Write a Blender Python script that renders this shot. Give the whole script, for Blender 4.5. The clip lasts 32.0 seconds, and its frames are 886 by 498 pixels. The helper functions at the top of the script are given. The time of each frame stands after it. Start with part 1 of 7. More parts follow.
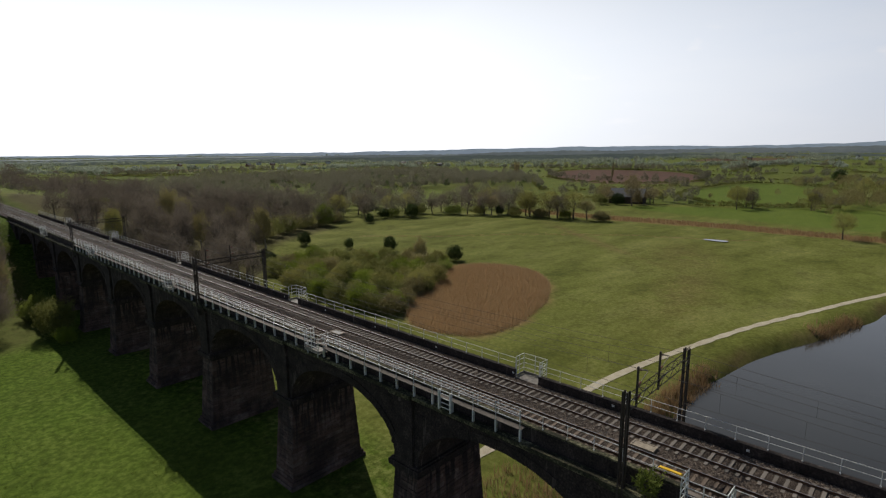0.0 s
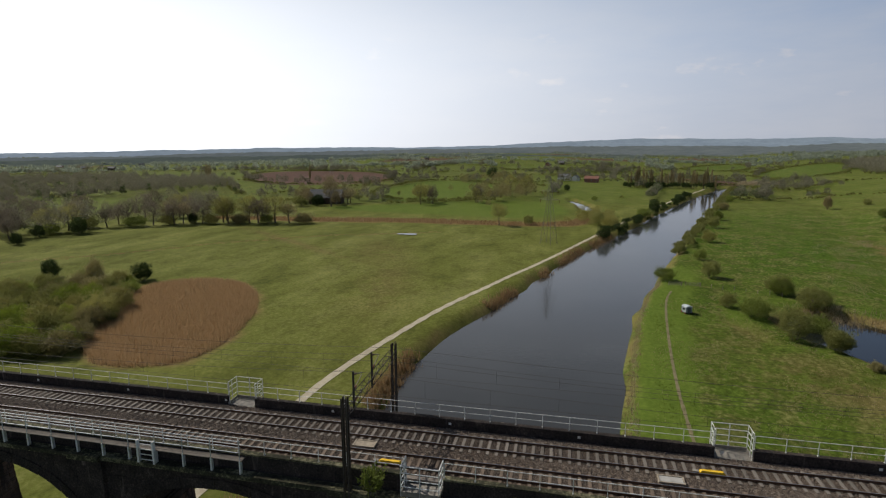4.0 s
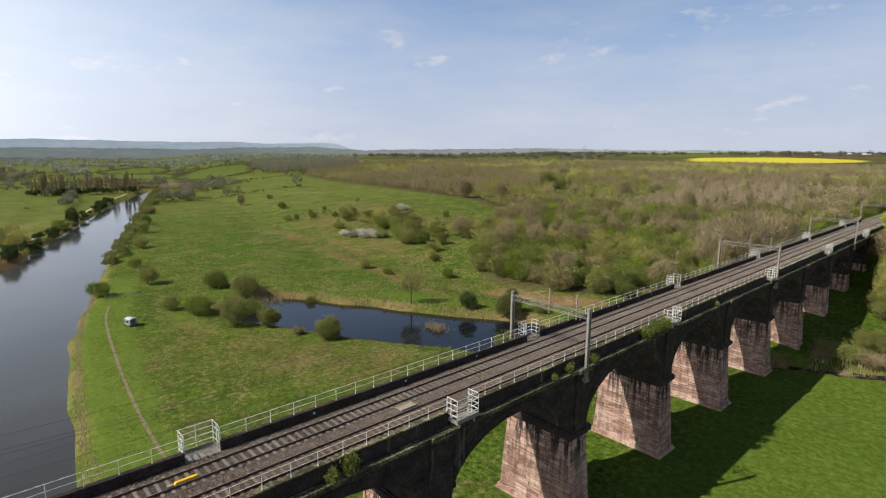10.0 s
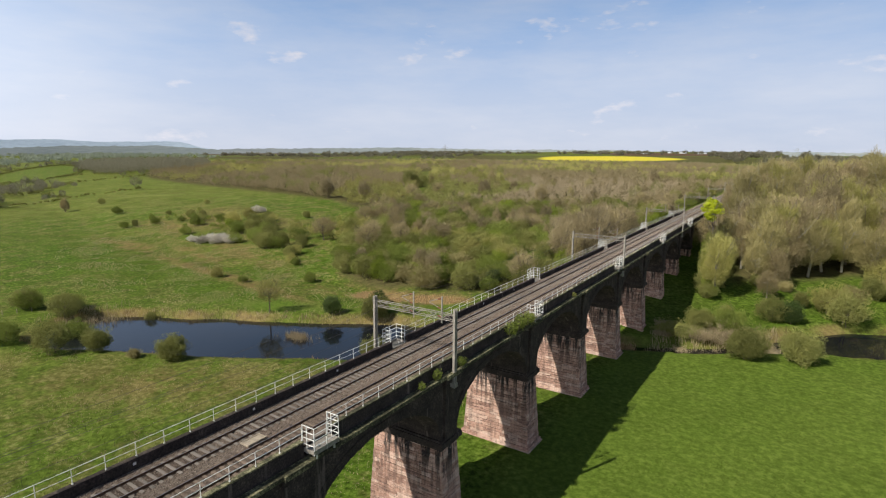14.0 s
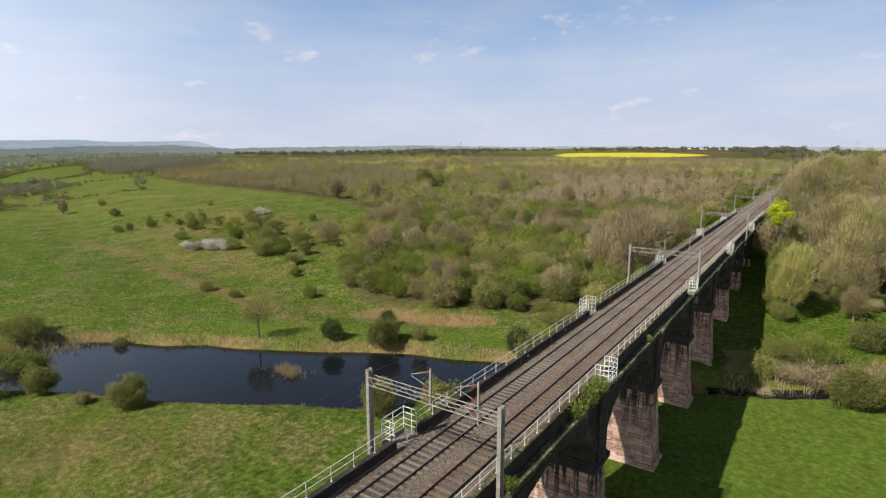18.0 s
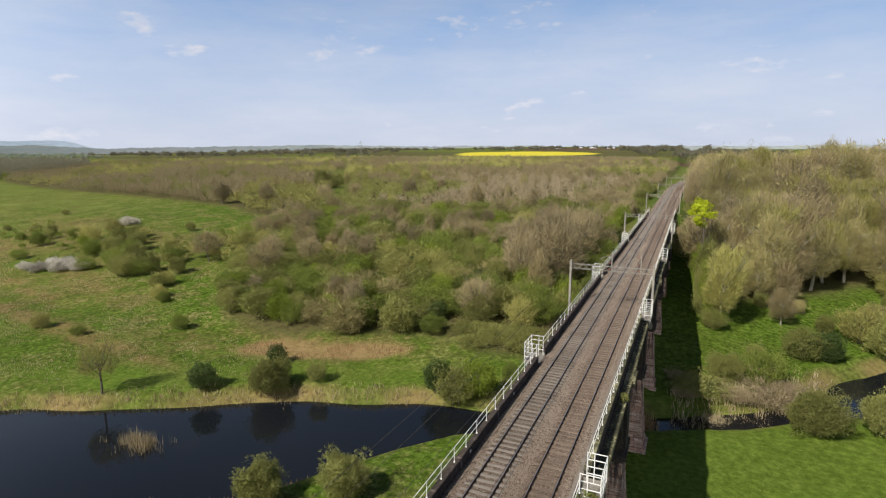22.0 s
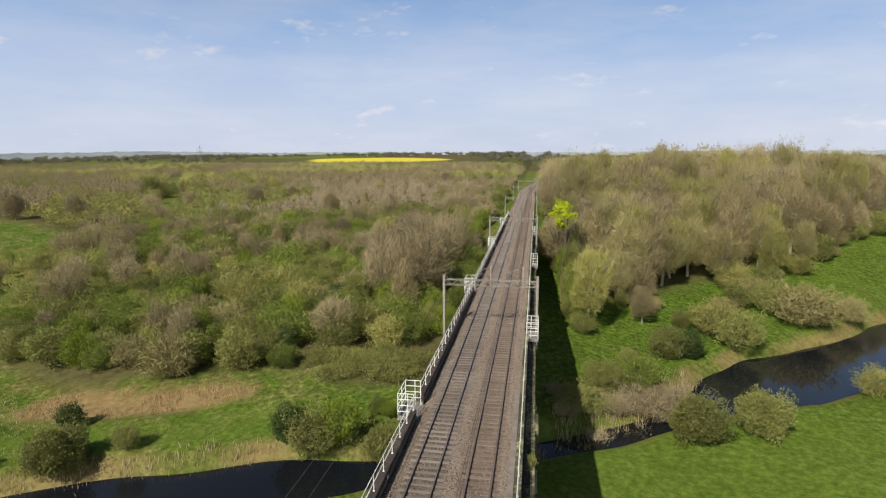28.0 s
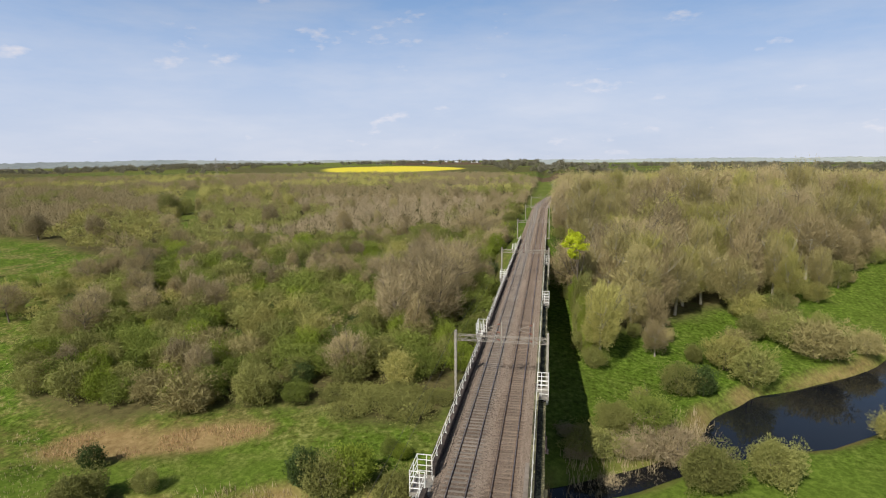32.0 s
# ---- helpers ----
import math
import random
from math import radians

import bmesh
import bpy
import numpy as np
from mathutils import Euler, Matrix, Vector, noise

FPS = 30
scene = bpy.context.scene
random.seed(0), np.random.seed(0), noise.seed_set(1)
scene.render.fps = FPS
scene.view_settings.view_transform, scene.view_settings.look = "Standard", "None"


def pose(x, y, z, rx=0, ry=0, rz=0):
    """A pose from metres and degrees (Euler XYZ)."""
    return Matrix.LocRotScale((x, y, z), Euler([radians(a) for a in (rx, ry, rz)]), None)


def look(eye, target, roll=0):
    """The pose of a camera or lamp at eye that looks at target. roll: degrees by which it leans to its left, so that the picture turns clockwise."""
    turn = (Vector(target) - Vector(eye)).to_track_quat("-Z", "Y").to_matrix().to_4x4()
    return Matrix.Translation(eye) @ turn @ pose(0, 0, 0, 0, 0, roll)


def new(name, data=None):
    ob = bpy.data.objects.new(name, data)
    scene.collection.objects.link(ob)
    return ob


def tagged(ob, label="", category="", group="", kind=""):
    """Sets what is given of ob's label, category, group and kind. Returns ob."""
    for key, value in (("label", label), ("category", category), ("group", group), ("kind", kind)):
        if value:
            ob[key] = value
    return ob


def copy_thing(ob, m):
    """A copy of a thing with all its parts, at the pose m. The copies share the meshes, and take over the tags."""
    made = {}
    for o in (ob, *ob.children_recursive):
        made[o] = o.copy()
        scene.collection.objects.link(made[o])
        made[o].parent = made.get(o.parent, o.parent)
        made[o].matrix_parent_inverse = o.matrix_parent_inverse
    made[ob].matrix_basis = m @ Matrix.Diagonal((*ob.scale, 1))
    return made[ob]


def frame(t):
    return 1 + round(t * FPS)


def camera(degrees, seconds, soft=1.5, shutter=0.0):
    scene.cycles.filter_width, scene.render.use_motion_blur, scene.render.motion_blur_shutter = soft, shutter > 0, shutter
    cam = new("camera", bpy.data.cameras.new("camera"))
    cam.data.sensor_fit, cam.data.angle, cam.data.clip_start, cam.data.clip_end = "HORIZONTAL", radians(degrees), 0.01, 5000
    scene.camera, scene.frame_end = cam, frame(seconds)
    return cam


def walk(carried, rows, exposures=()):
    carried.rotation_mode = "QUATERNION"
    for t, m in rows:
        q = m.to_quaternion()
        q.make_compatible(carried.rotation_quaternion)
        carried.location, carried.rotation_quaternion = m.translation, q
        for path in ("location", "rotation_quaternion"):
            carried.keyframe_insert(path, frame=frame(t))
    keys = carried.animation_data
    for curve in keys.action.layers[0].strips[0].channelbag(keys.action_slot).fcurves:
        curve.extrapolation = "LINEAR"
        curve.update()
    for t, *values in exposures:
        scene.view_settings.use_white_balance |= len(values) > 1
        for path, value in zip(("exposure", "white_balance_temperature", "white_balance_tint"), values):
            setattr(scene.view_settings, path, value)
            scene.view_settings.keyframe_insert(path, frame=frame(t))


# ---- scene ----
cam = camera(77.8, 32.0, 1.2)
PATH = [
    (0, (36.295, -9.492, 38.926), (34.856, -10.833, 38.564), -0.2),
    (0.5, (36.239, -9.608, 38.995), (34.7, -10.833, 38.636), -0.5),
    (1, (36.319, -9.622, 39.273), (34.699, -10.738, 38.913), -0.3),
    (1.5, (36.209, -9.639, 39.447), (34.524, -10.653, 39.085), -0.3),
    (2, (36.281, -9.533, 39.608), (34.543, -10.454, 39.246), -0.4),
    (2.5, (36.175, -9.618, 39.63), (34.386, -10.434, 39.268), -0.5),
    (3, (36.146, -9.675, 39.649), (34.305, -10.369, 39.291), -0.3),
    (3.5, (35.926, -9.679, 39.693), (34.039, -10.236, 39.334), -0.2),
    (5.5, (35.891, -9.605, 39.915), (33.924, -9.636, 39.557), -0.1),
    (6, (35.95, -9.544, 40.028), (33.985, -9.425, 39.672), -0.2),
    (6.5, (35.753, -9.691, 39.936), (33.807, -9.399, 39.58), 0.1),
    (7, (35.768, -9.658, 39.896), (33.852, -9.206, 39.541), 0.1),
    (7.5, (35.742, -9.637, 39.873), (33.87, -9.03, 39.52), 0.2),
    (8, (35.657, -9.64, 39.859), (33.844, -8.872, 39.508), 0.3),
    (8.5, (35.677, -9.726, 39.964), (33.939, -8.801, 39.612), 0.3),
    (9, (35.674, -9.695, 40.025), (34.02, -8.626, 39.675), 0.3),
    (9.5, (35.618, -9.719, 40.055), (34.066, -8.507, 39.707), 0.4),
    (10, (35.568, -9.633, 40.082), (34.125, -8.292, 39.735), 0.4),
    (10.5, (35.621, -9.656, 40.217), (34.295, -8.199, 39.87), 0.4),
    (11, (35.624, -9.684, 40.248), (34.428, -8.118, 39.904), 0.4),
    (11.5, (35.621, -9.692, 40.356), (34.516, -8.06, 40.014), 0.4),
    (12, (35.656, -9.619, 40.428), (34.585, -7.965, 40.084), 0.4),
    (12.5, (35.332, -9.014, 40.368), (34.27, -7.355, 40.023), 0.4),
    (13, (34.884, -8.198, 40.147), (33.817, -6.542, 39.801), 0.3),
    (13.5, (34.122, -7.002, 39.743), (33.051, -5.348, 39.399), 0.5),
    (14, (33.194, -5.58, 39.583), (32.119, -3.929, 39.237), 0.4),
    (14.5, (32.054, -3.944, 39.496), (30.976, -2.296, 39.148), 0.3),
    (16.5, (25.307, 4.39, 38.798), (24.212, 6.027, 38.452), 0.4),
    (17, (23.293, 7.009, 38.711), (22.19, 8.641, 38.365), 0.2),
    (17.5, (21.389, 9.935, 38.838), (20.281, 11.563, 38.488), 0.1),
    (18, (19.453, 13.004, 38.906), (18.335, 14.625, 38.552), -0.0),
    (18.5, (17.355, 16.184, 38.913), (16.23, 17.798, 38.558), -0.1),
    (19, (15.071, 19.316, 38.921), (13.944, 20.929, 38.563), -0.1),
    (19.5, (12.783, 22.395, 38.953), (11.648, 24.003, 38.596), -0.1),
    (20, (11.306, 24.816, 38.998), (10.284, 26.499, 38.648), -0.1),
    (20.5, (10.533, 26.077, 38.93), (9.644, 27.834, 38.582), -0.2),
    (21, (10.124, 26.951, 38.723), (9.279, 28.729, 38.37), -0.2),
    (21.5, (9.635, 28.126, 38.592), (8.809, 29.913, 38.238), -0.2),
    (22, (8.905, 29.789, 38.519), (8.089, 31.58, 38.163), -0.2),
    (22.5, (7.987, 31.835, 38.392), (7.174, 33.626, 38.033), -0.2),
    (23, (7.081, 34.057, 38.287), (6.266, 35.848, 37.928), -0.2),
    (23.5, (6.069, 36.509, 38.191), (5.262, 38.304, 37.836), -0.3),
    (24, (5.03, 38.705, 38.063), (4.336, 40.548, 37.713), -0.3),
    (24.5, (4.85, 39.863, 37.861), (4.244, 41.737, 37.513), -0.3),
    (25, (4.868, 40.388, 37.618), (4.477, 42.318, 37.273), -0.2),
    (25.5, (4.891, 40.594, 37.592), (4.569, 42.538, 37.249), -0.2),
    (27.5, (4.845, 41.817, 36.901), (4.519, 43.761, 36.563), -0.2),
    (28, (4.641, 42.676, 37.227), (4.312, 44.62, 36.892), -0.3),
    (28.5, (4.727, 42.984, 38.65), (4.389, 44.928, 38.319), -0.3),
    (29, (4.919, 43.024, 40.661), (4.575, 44.967, 40.333), -0.5),
    (29.5, (5.032, 43.037, 42.08), (4.681, 44.98, 41.758), -0.5),
    (30, (5.281, 43.092, 42.645), (4.924, 45.034, 42.325), -0.5),
    (30.5, (5.386, 42.959, 43.046), (5.025, 44.9, 42.729), -0.4),
    (31, (5.305, 42.79, 43.149), (4.94, 44.731, 42.834), -0.4),
    (31.5, (5.122, 42.719, 43.124), (4.75, 44.659, 42.81), -0.5),
    (32, (4.863, 42.562, 43.053), (4.487, 44.501, 42.741), -0.5),
]
walk(cam, [(t, look(e, p, r)) for t, e, p, r in PATH], [(0, -0.48), (3, -0.41), (6, -0.23), (9, 0.11), (12, 0.36), (32, 0.36)])

# ---------------------------------------------------------------- light
SUN_AZ, SUN_EL = math.atan2(-0.40, -0.915), radians(43.0)
SUN_DIR = Vector((math.sin(SUN_AZ) * math.cos(SUN_EL), math.cos(SUN_AZ) * math.cos(SUN_EL), math.sin(SUN_EL)))
sun_data = bpy.data.lights.new("sun", "SUN")
sun_data.energy, sun_data.angle, sun_data.color = 5.0, radians(0.6), (1.0, 0.95, 0.86)
sun = new("sun", sun_data)
sun.matrix_world = look(SUN_DIR * 300, (0, 0, 0))

world = bpy.data.worlds.new("sky")
scene.world = world
world.use_nodes = True
wn, wl = world.node_tree.nodes, world.node_tree.links
wn.clear()
w_out = wn.new("ShaderNodeOutputWorld")
w_bg = wn.new("ShaderNodeBackground")
w_sky = wn.new("ShaderNodeTexSky")
w_sky.sky_type, w_sky.sun_disc = "NISHITA", False
w_sky.sun_elevation, w_sky.sun_rotation = SUN_EL, SUN_AZ
w_sky.air_density, w_sky.dust_density, w_sky.ozone_density = 1.0, 0.6, 2.0
w_geo = wn.new("ShaderNodeTexCoord")
# thin streaky cloud
w_map = wn.new("ShaderNodeMapping")
w_map.inputs["Scale"].default_value = (1.0, 1.0, 4.5)
w_noise = wn.new("ShaderNodeTexNoise")
w_noise.inputs["Scale"].default_value, w_noise.inputs["Detail"].default_value = 3.4, 9.0
w_noise.inputs["Roughness"].default_value = 0.6
w_ramp = wn.new("ShaderNodeValToRGB")
w_ramp.color_ramp.elements[0].position, w_ramp.color_ramp.elements[0].color = 0.40, (0.0, 0.0, 0.0, 1)
w_ramp.color_ramp.elements[1].position, w_ramp.color_ramp.elements[1].color = 0.78, (0.48, 0.48, 0.48, 1)
# haze: thick at the horizon, bright towards the sun
w_sep = wn.new("ShaderNodeSeparateXYZ")
w_low = wn.new("ShaderNodeValToRGB")
w_low.color_ramp.interpolation = "EASE"
w_low.color_ramp.elements[0].position, w_low.color_ramp.elements[0].color = 0.0, (0.96, 0.96, 0.96, 1)
w_low.color_ramp.elements[1].position, w_low.color_ramp.elements[1].color = 0.60, (0.0, 0.0, 0.0, 1)
w_tone = wn.new("ShaderNodeValToRGB")
for pos, col in ((0.0, (0.46, 0.51, 0.62, 1)), (0.10, (0.425, 0.50, 0.655, 1)), (0.27, (0.24, 0.405, 0.71, 1))):
    e = w_tone.color_ramp.elements.new(pos) if pos > 0 else w_tone.color_ramp.elements[0]
    e.position, e.color = pos, col
w_tone.color_ramp.elements.remove(w_tone.color_ramp.elements[-1])
w_dot = wn.new("ShaderNodeVectorMath")
w_dot.operation = "DOT_PRODUCT"
w_dot.inputs[1].default_value = SUN_DIR
w_pos = wn.new("ShaderNodeMath")
w_pos.operation = "MAXIMUM"
w_pos.inputs[1].default_value = 0.0
w_wide = wn.new("ShaderNodeMath")
w_wide.operation = "ADD"
w_wide.inputs[1].default_value = 0.2
w_sq = wn.new("ShaderNodeMath")
w_sq.operation = "POWER"
w_sq.inputs[1].default_value = 2.0
w_white = wn.new("ShaderNodeMixRGB")
w_white.inputs[2].default_value = (1.85, 1.89, 1.96, 1)
w_cloud = wn.new("ShaderNodeMixRGB")
w_cloud.inputs[2].default_value = (0.66, 0.66, 0.71, 1)
# a few small puffs low in the sky
w_map2 = wn.new("ShaderNodeMapping")
w_map2.inputs["Scale"].default_value = (1.0, 1.0, 2.6)
w_map2.inputs["Location"].default_value = (3.1, 1.7, 0.4)
w_noise2 = wn.new("ShaderNodeTexNoise")
w_noise2.inputs["Scale"].default_value, w_noise2.inputs["Detail"].default_value = 10.5, 6.0
w_noise2.inputs["Roughness"].default_value = 0.55
w_ramp2 = wn.new("ShaderNodeValToRGB")
w_ramp2.color_ramp.elements[0].position, w_ramp2.color_ramp.elements[0].color = 0.622, (0.0, 0.0, 0.0, 1)
w_ramp2.color_ramp.elements[1].position, w_ramp2.color_ramp.elements[1].color = 0.735, (0.8, 0.8, 0.8, 1)
w_puff = wn.new("ShaderNodeMixRGB")
w_puff.inputs[2].default_value = (0.70, 0.67, 0.71, 1)
wl.new(w_geo.outputs["Generated"], w_map2.inputs["Vector"])
wl.new(w_map2.outputs[0], w_noise2.inputs["Vector"])
wl.new(w_noise2.outputs[0], w_ramp2.inputs[0])
wl.new(w_ramp2.outputs[0], w_puff.inputs[0])
wl.new(w_cloud.outputs[0], w_puff.inputs[1])
w_scale = wn.new("ShaderNodeVectorMath")
w_scale.operation = "SCALE"
w_scale.inputs["Scale"].default_value = 1 / 0.05
w_mix = wn.new("ShaderNodeMixRGB")
w_bg.inputs["Strength"].default_value = 0.05
for a, b in ((w_geo.outputs["Generated"], w_map.inputs["Vector"]), (w_map.outputs[0], w_noise.inputs["Vector"]), (w_noise.outputs[0], w_ramp.inputs[0]),
             (w_geo.outputs["Generated"], w_sep.inputs[0]), (w_sep.outputs["Z"], w_low.inputs[0]), (w_sep.outputs["Z"], w_tone.inputs[0]), (w_geo.outputs["Generated"], w_dot.inputs[0]),
             (w_dot.outputs["Value"], w_wide.inputs[0]), (w_wide.outputs[0], w_pos.inputs[0]), (w_pos.outputs[0], w_sq.inputs[0]),
             (w_ramp.outputs[0], w_cloud.inputs[0]), (w_tone.outputs[0], w_cloud.inputs[1]), (w_sq.outputs[0], w_white.inputs[0]), (w_puff.outputs[0], w_white.inputs[1]), (w_white.outputs[0], w_scale.inputs[0]),
             (w_low.outputs[0], w_mix.inputs[0]), (w_sky.outputs[0], w_mix.inputs[1]), (w_scale.outputs[0], w_mix.inputs[2]), (w_mix.outputs[0], w_bg.inputs["Color"]), (w_bg.outputs[0], w_out.inputs["Surface"])):
    wl.new(a, b)


# ---------------------------------------------------------------- materials
class Nodes:
    """A small builder for node materials."""

    def __init__(self, name):
        self.mat = bpy.data.materials.new(name)
        self.mat.use_nodes = True
        self.n, self.l = self.mat.node_tree.nodes, self.mat.node_tree.links
        self.bsdf = self.n["Principled BSDF"]
        self.out = self.n["Material Output"]

    def link(self, a, b):
        self.l.new(a, b)

    def coords(self, kind="Object"):
        return self.n.new("ShaderNodeTexCoord").outputs[kind]

    def position(self):
        return self.n.new("ShaderNodeNewGeometry").outputs["Position"]

    def island(self):
        return self.n.new("ShaderNodeNewGeometry").outputs["Random Per Island"]

    def objrand(self):
        return self.n.new("ShaderNodeObjectInfo").outputs["Random"]

    def scaled(self, vec, s):
        m = self.n.new("ShaderNodeMapping")
        m.inputs["Scale"].default_value = s
        self.link(vec, m.inputs["Vector"])
        return m.outputs[0]

    def noise(self, vec, scale, detail=4.0, rough=0.55):
        t = self.n.new("ShaderNodeTexNoise")
        t.inputs["Scale"].default_value, t.inputs["Detail"].default_value = scale, detail
        t.inputs["Roughness"].default_value = rough
        self.link(vec, t.inputs["Vector"])
        return t.outputs[0]

    def voronoi(self, vec, scale, what="Distance"):
        t = self.n.new("ShaderNodeTexVoronoi")
        t.inputs["Scale"].default_value = scale
        self.link(vec, t.inputs["Vector"])
        return t.outputs[what]

    def ramp(self, fac, *stops):
        r = self.n.new("ShaderNodeValToRGB").color_ramp
        node = self.n[-1]
        while len(r.elements) < len(stops):
            r.elements.new(0.5)
        for e, (p, c) in zip(r.elements, stops):
            e.position = p
            e.color = (*c, 1) if not isinstance(c, float) else (c, c, c, 1)
        self.link(fac, node.inputs[0])
        return node.outputs[0]

    def mix(self, fac, a, b, how="MIX"):
        m = self.n.new("ShaderNodeMixRGB")
        m.blend_type = how
        for sock, v in zip(m.inputs, (fac, a, b)):
            if isinstance(v, (int, float)):
                sock.default_value = v if sock == m.inputs[0] else (v, v, v, 1)
            elif isinstance(v, tuple):
                sock.default_value = (*v, 1)
            else:
                self.link(v, sock)
        return m.outputs[0]

    def attr(self, name):
        a = self.n.new("ShaderNodeAttribute")
        a.attribute_name = name
        return a.outputs["Color"]

    def split(self, col):
        s = self.n.new("ShaderNodeSeparateColor")
        self.link(col, s.inputs[0])
        return s.outputs

    def bump(self, height, strength=0.4, dist=0.1):
        b = self.n.new("ShaderNodeBump")
        b.inputs["Strength"].default_value, b.inputs["Distance"].default_value = strength, dist
        self.link(height, b.inputs["Height"])
        self.link(b.outputs[0], self.bsdf.inputs["Normal"])

    def done(self, color, rough=0.8, metal=0.0, spec=0.3, dusty=0.0):
        if isinstance(color, tuple):
            self.bsdf.inputs["Base Color"].default_value = (*color, 1)
        else:
            self.link(color, self.bsdf.inputs["Base Color"])
        if isinstance(rough, float):
            self.bsdf.inputs["Roughness"].default_value = rough
        else:
            self.link(rough, self.bsdf.inputs["Roughness"])
        self.bsdf.inputs["Metallic"].default_value = metal
        self.bsdf.inputs["Diffuse Roughness"].default_value = dusty
        self.bsdf.inputs["Specular IOR Level"].default_value = spec
        return self.mat


def plain(name, lo, hi, scale=3.0, rough=0.7, metal=0.0, bump=0.15, vary=0.0):
    """Two tones mixed by noise at two scales."""
    m = Nodes(name)
    v = m.coords()
    f = m.mix(0.4, m.noise(v, scale, 6.0), m.noise(v, scale * 9, 3.0))
    c = m.ramp(f, (0.35, lo), (0.65, hi))
    if vary:
        c = m.mix(vary, c, m.ramp(m.objrand(), (0.0, tuple(a * 0.45 for a in lo)), (1.0, tuple(min(1, a * 1.5) for a in hi))))
    m.bump(f, bump, 0.03)
    return m.done(c, rough, metal)


def leaf_material(name, dark, mid, light, thin=0.3):
    """Leaf or twig pieces: a tone for each piece and one for each plant."""
    m = Nodes(name)
    c = m.ramp(m.island(), (0.0, dark), (0.5, mid), (1.0, light))
    c = m.mix(0.68, c, mid)
    big = m.noise(m.coords(), 0.35, 2.0)
    c = m.mix(m.ramp(big, (0.35, 0.0), (0.7, 0.4)), c, light)
    c = m.mix(0.38, c, m.ramp(m.objrand(), (0.0, tuple(a * 0.55 for a in dark)), (0.55, mid), (1.0, tuple(min(1, a * 1.25) for a in light))))
    mat = m.done(c, 0.75, 0.0, 0.15)
    t = m.n.new("ShaderNodeBsdfTranslucent")
    m.link(c, t.inputs["Color"])
    x = m.n.new("ShaderNodeMixShader")
    x.inputs[0].default_value = thin
    m.link(m.bsdf.outputs[0], x.inputs[1])
    m.link(t.outputs[0], x.inputs[2])
    m.link(x.outputs[0], m.out.inputs["Surface"])
    return mat


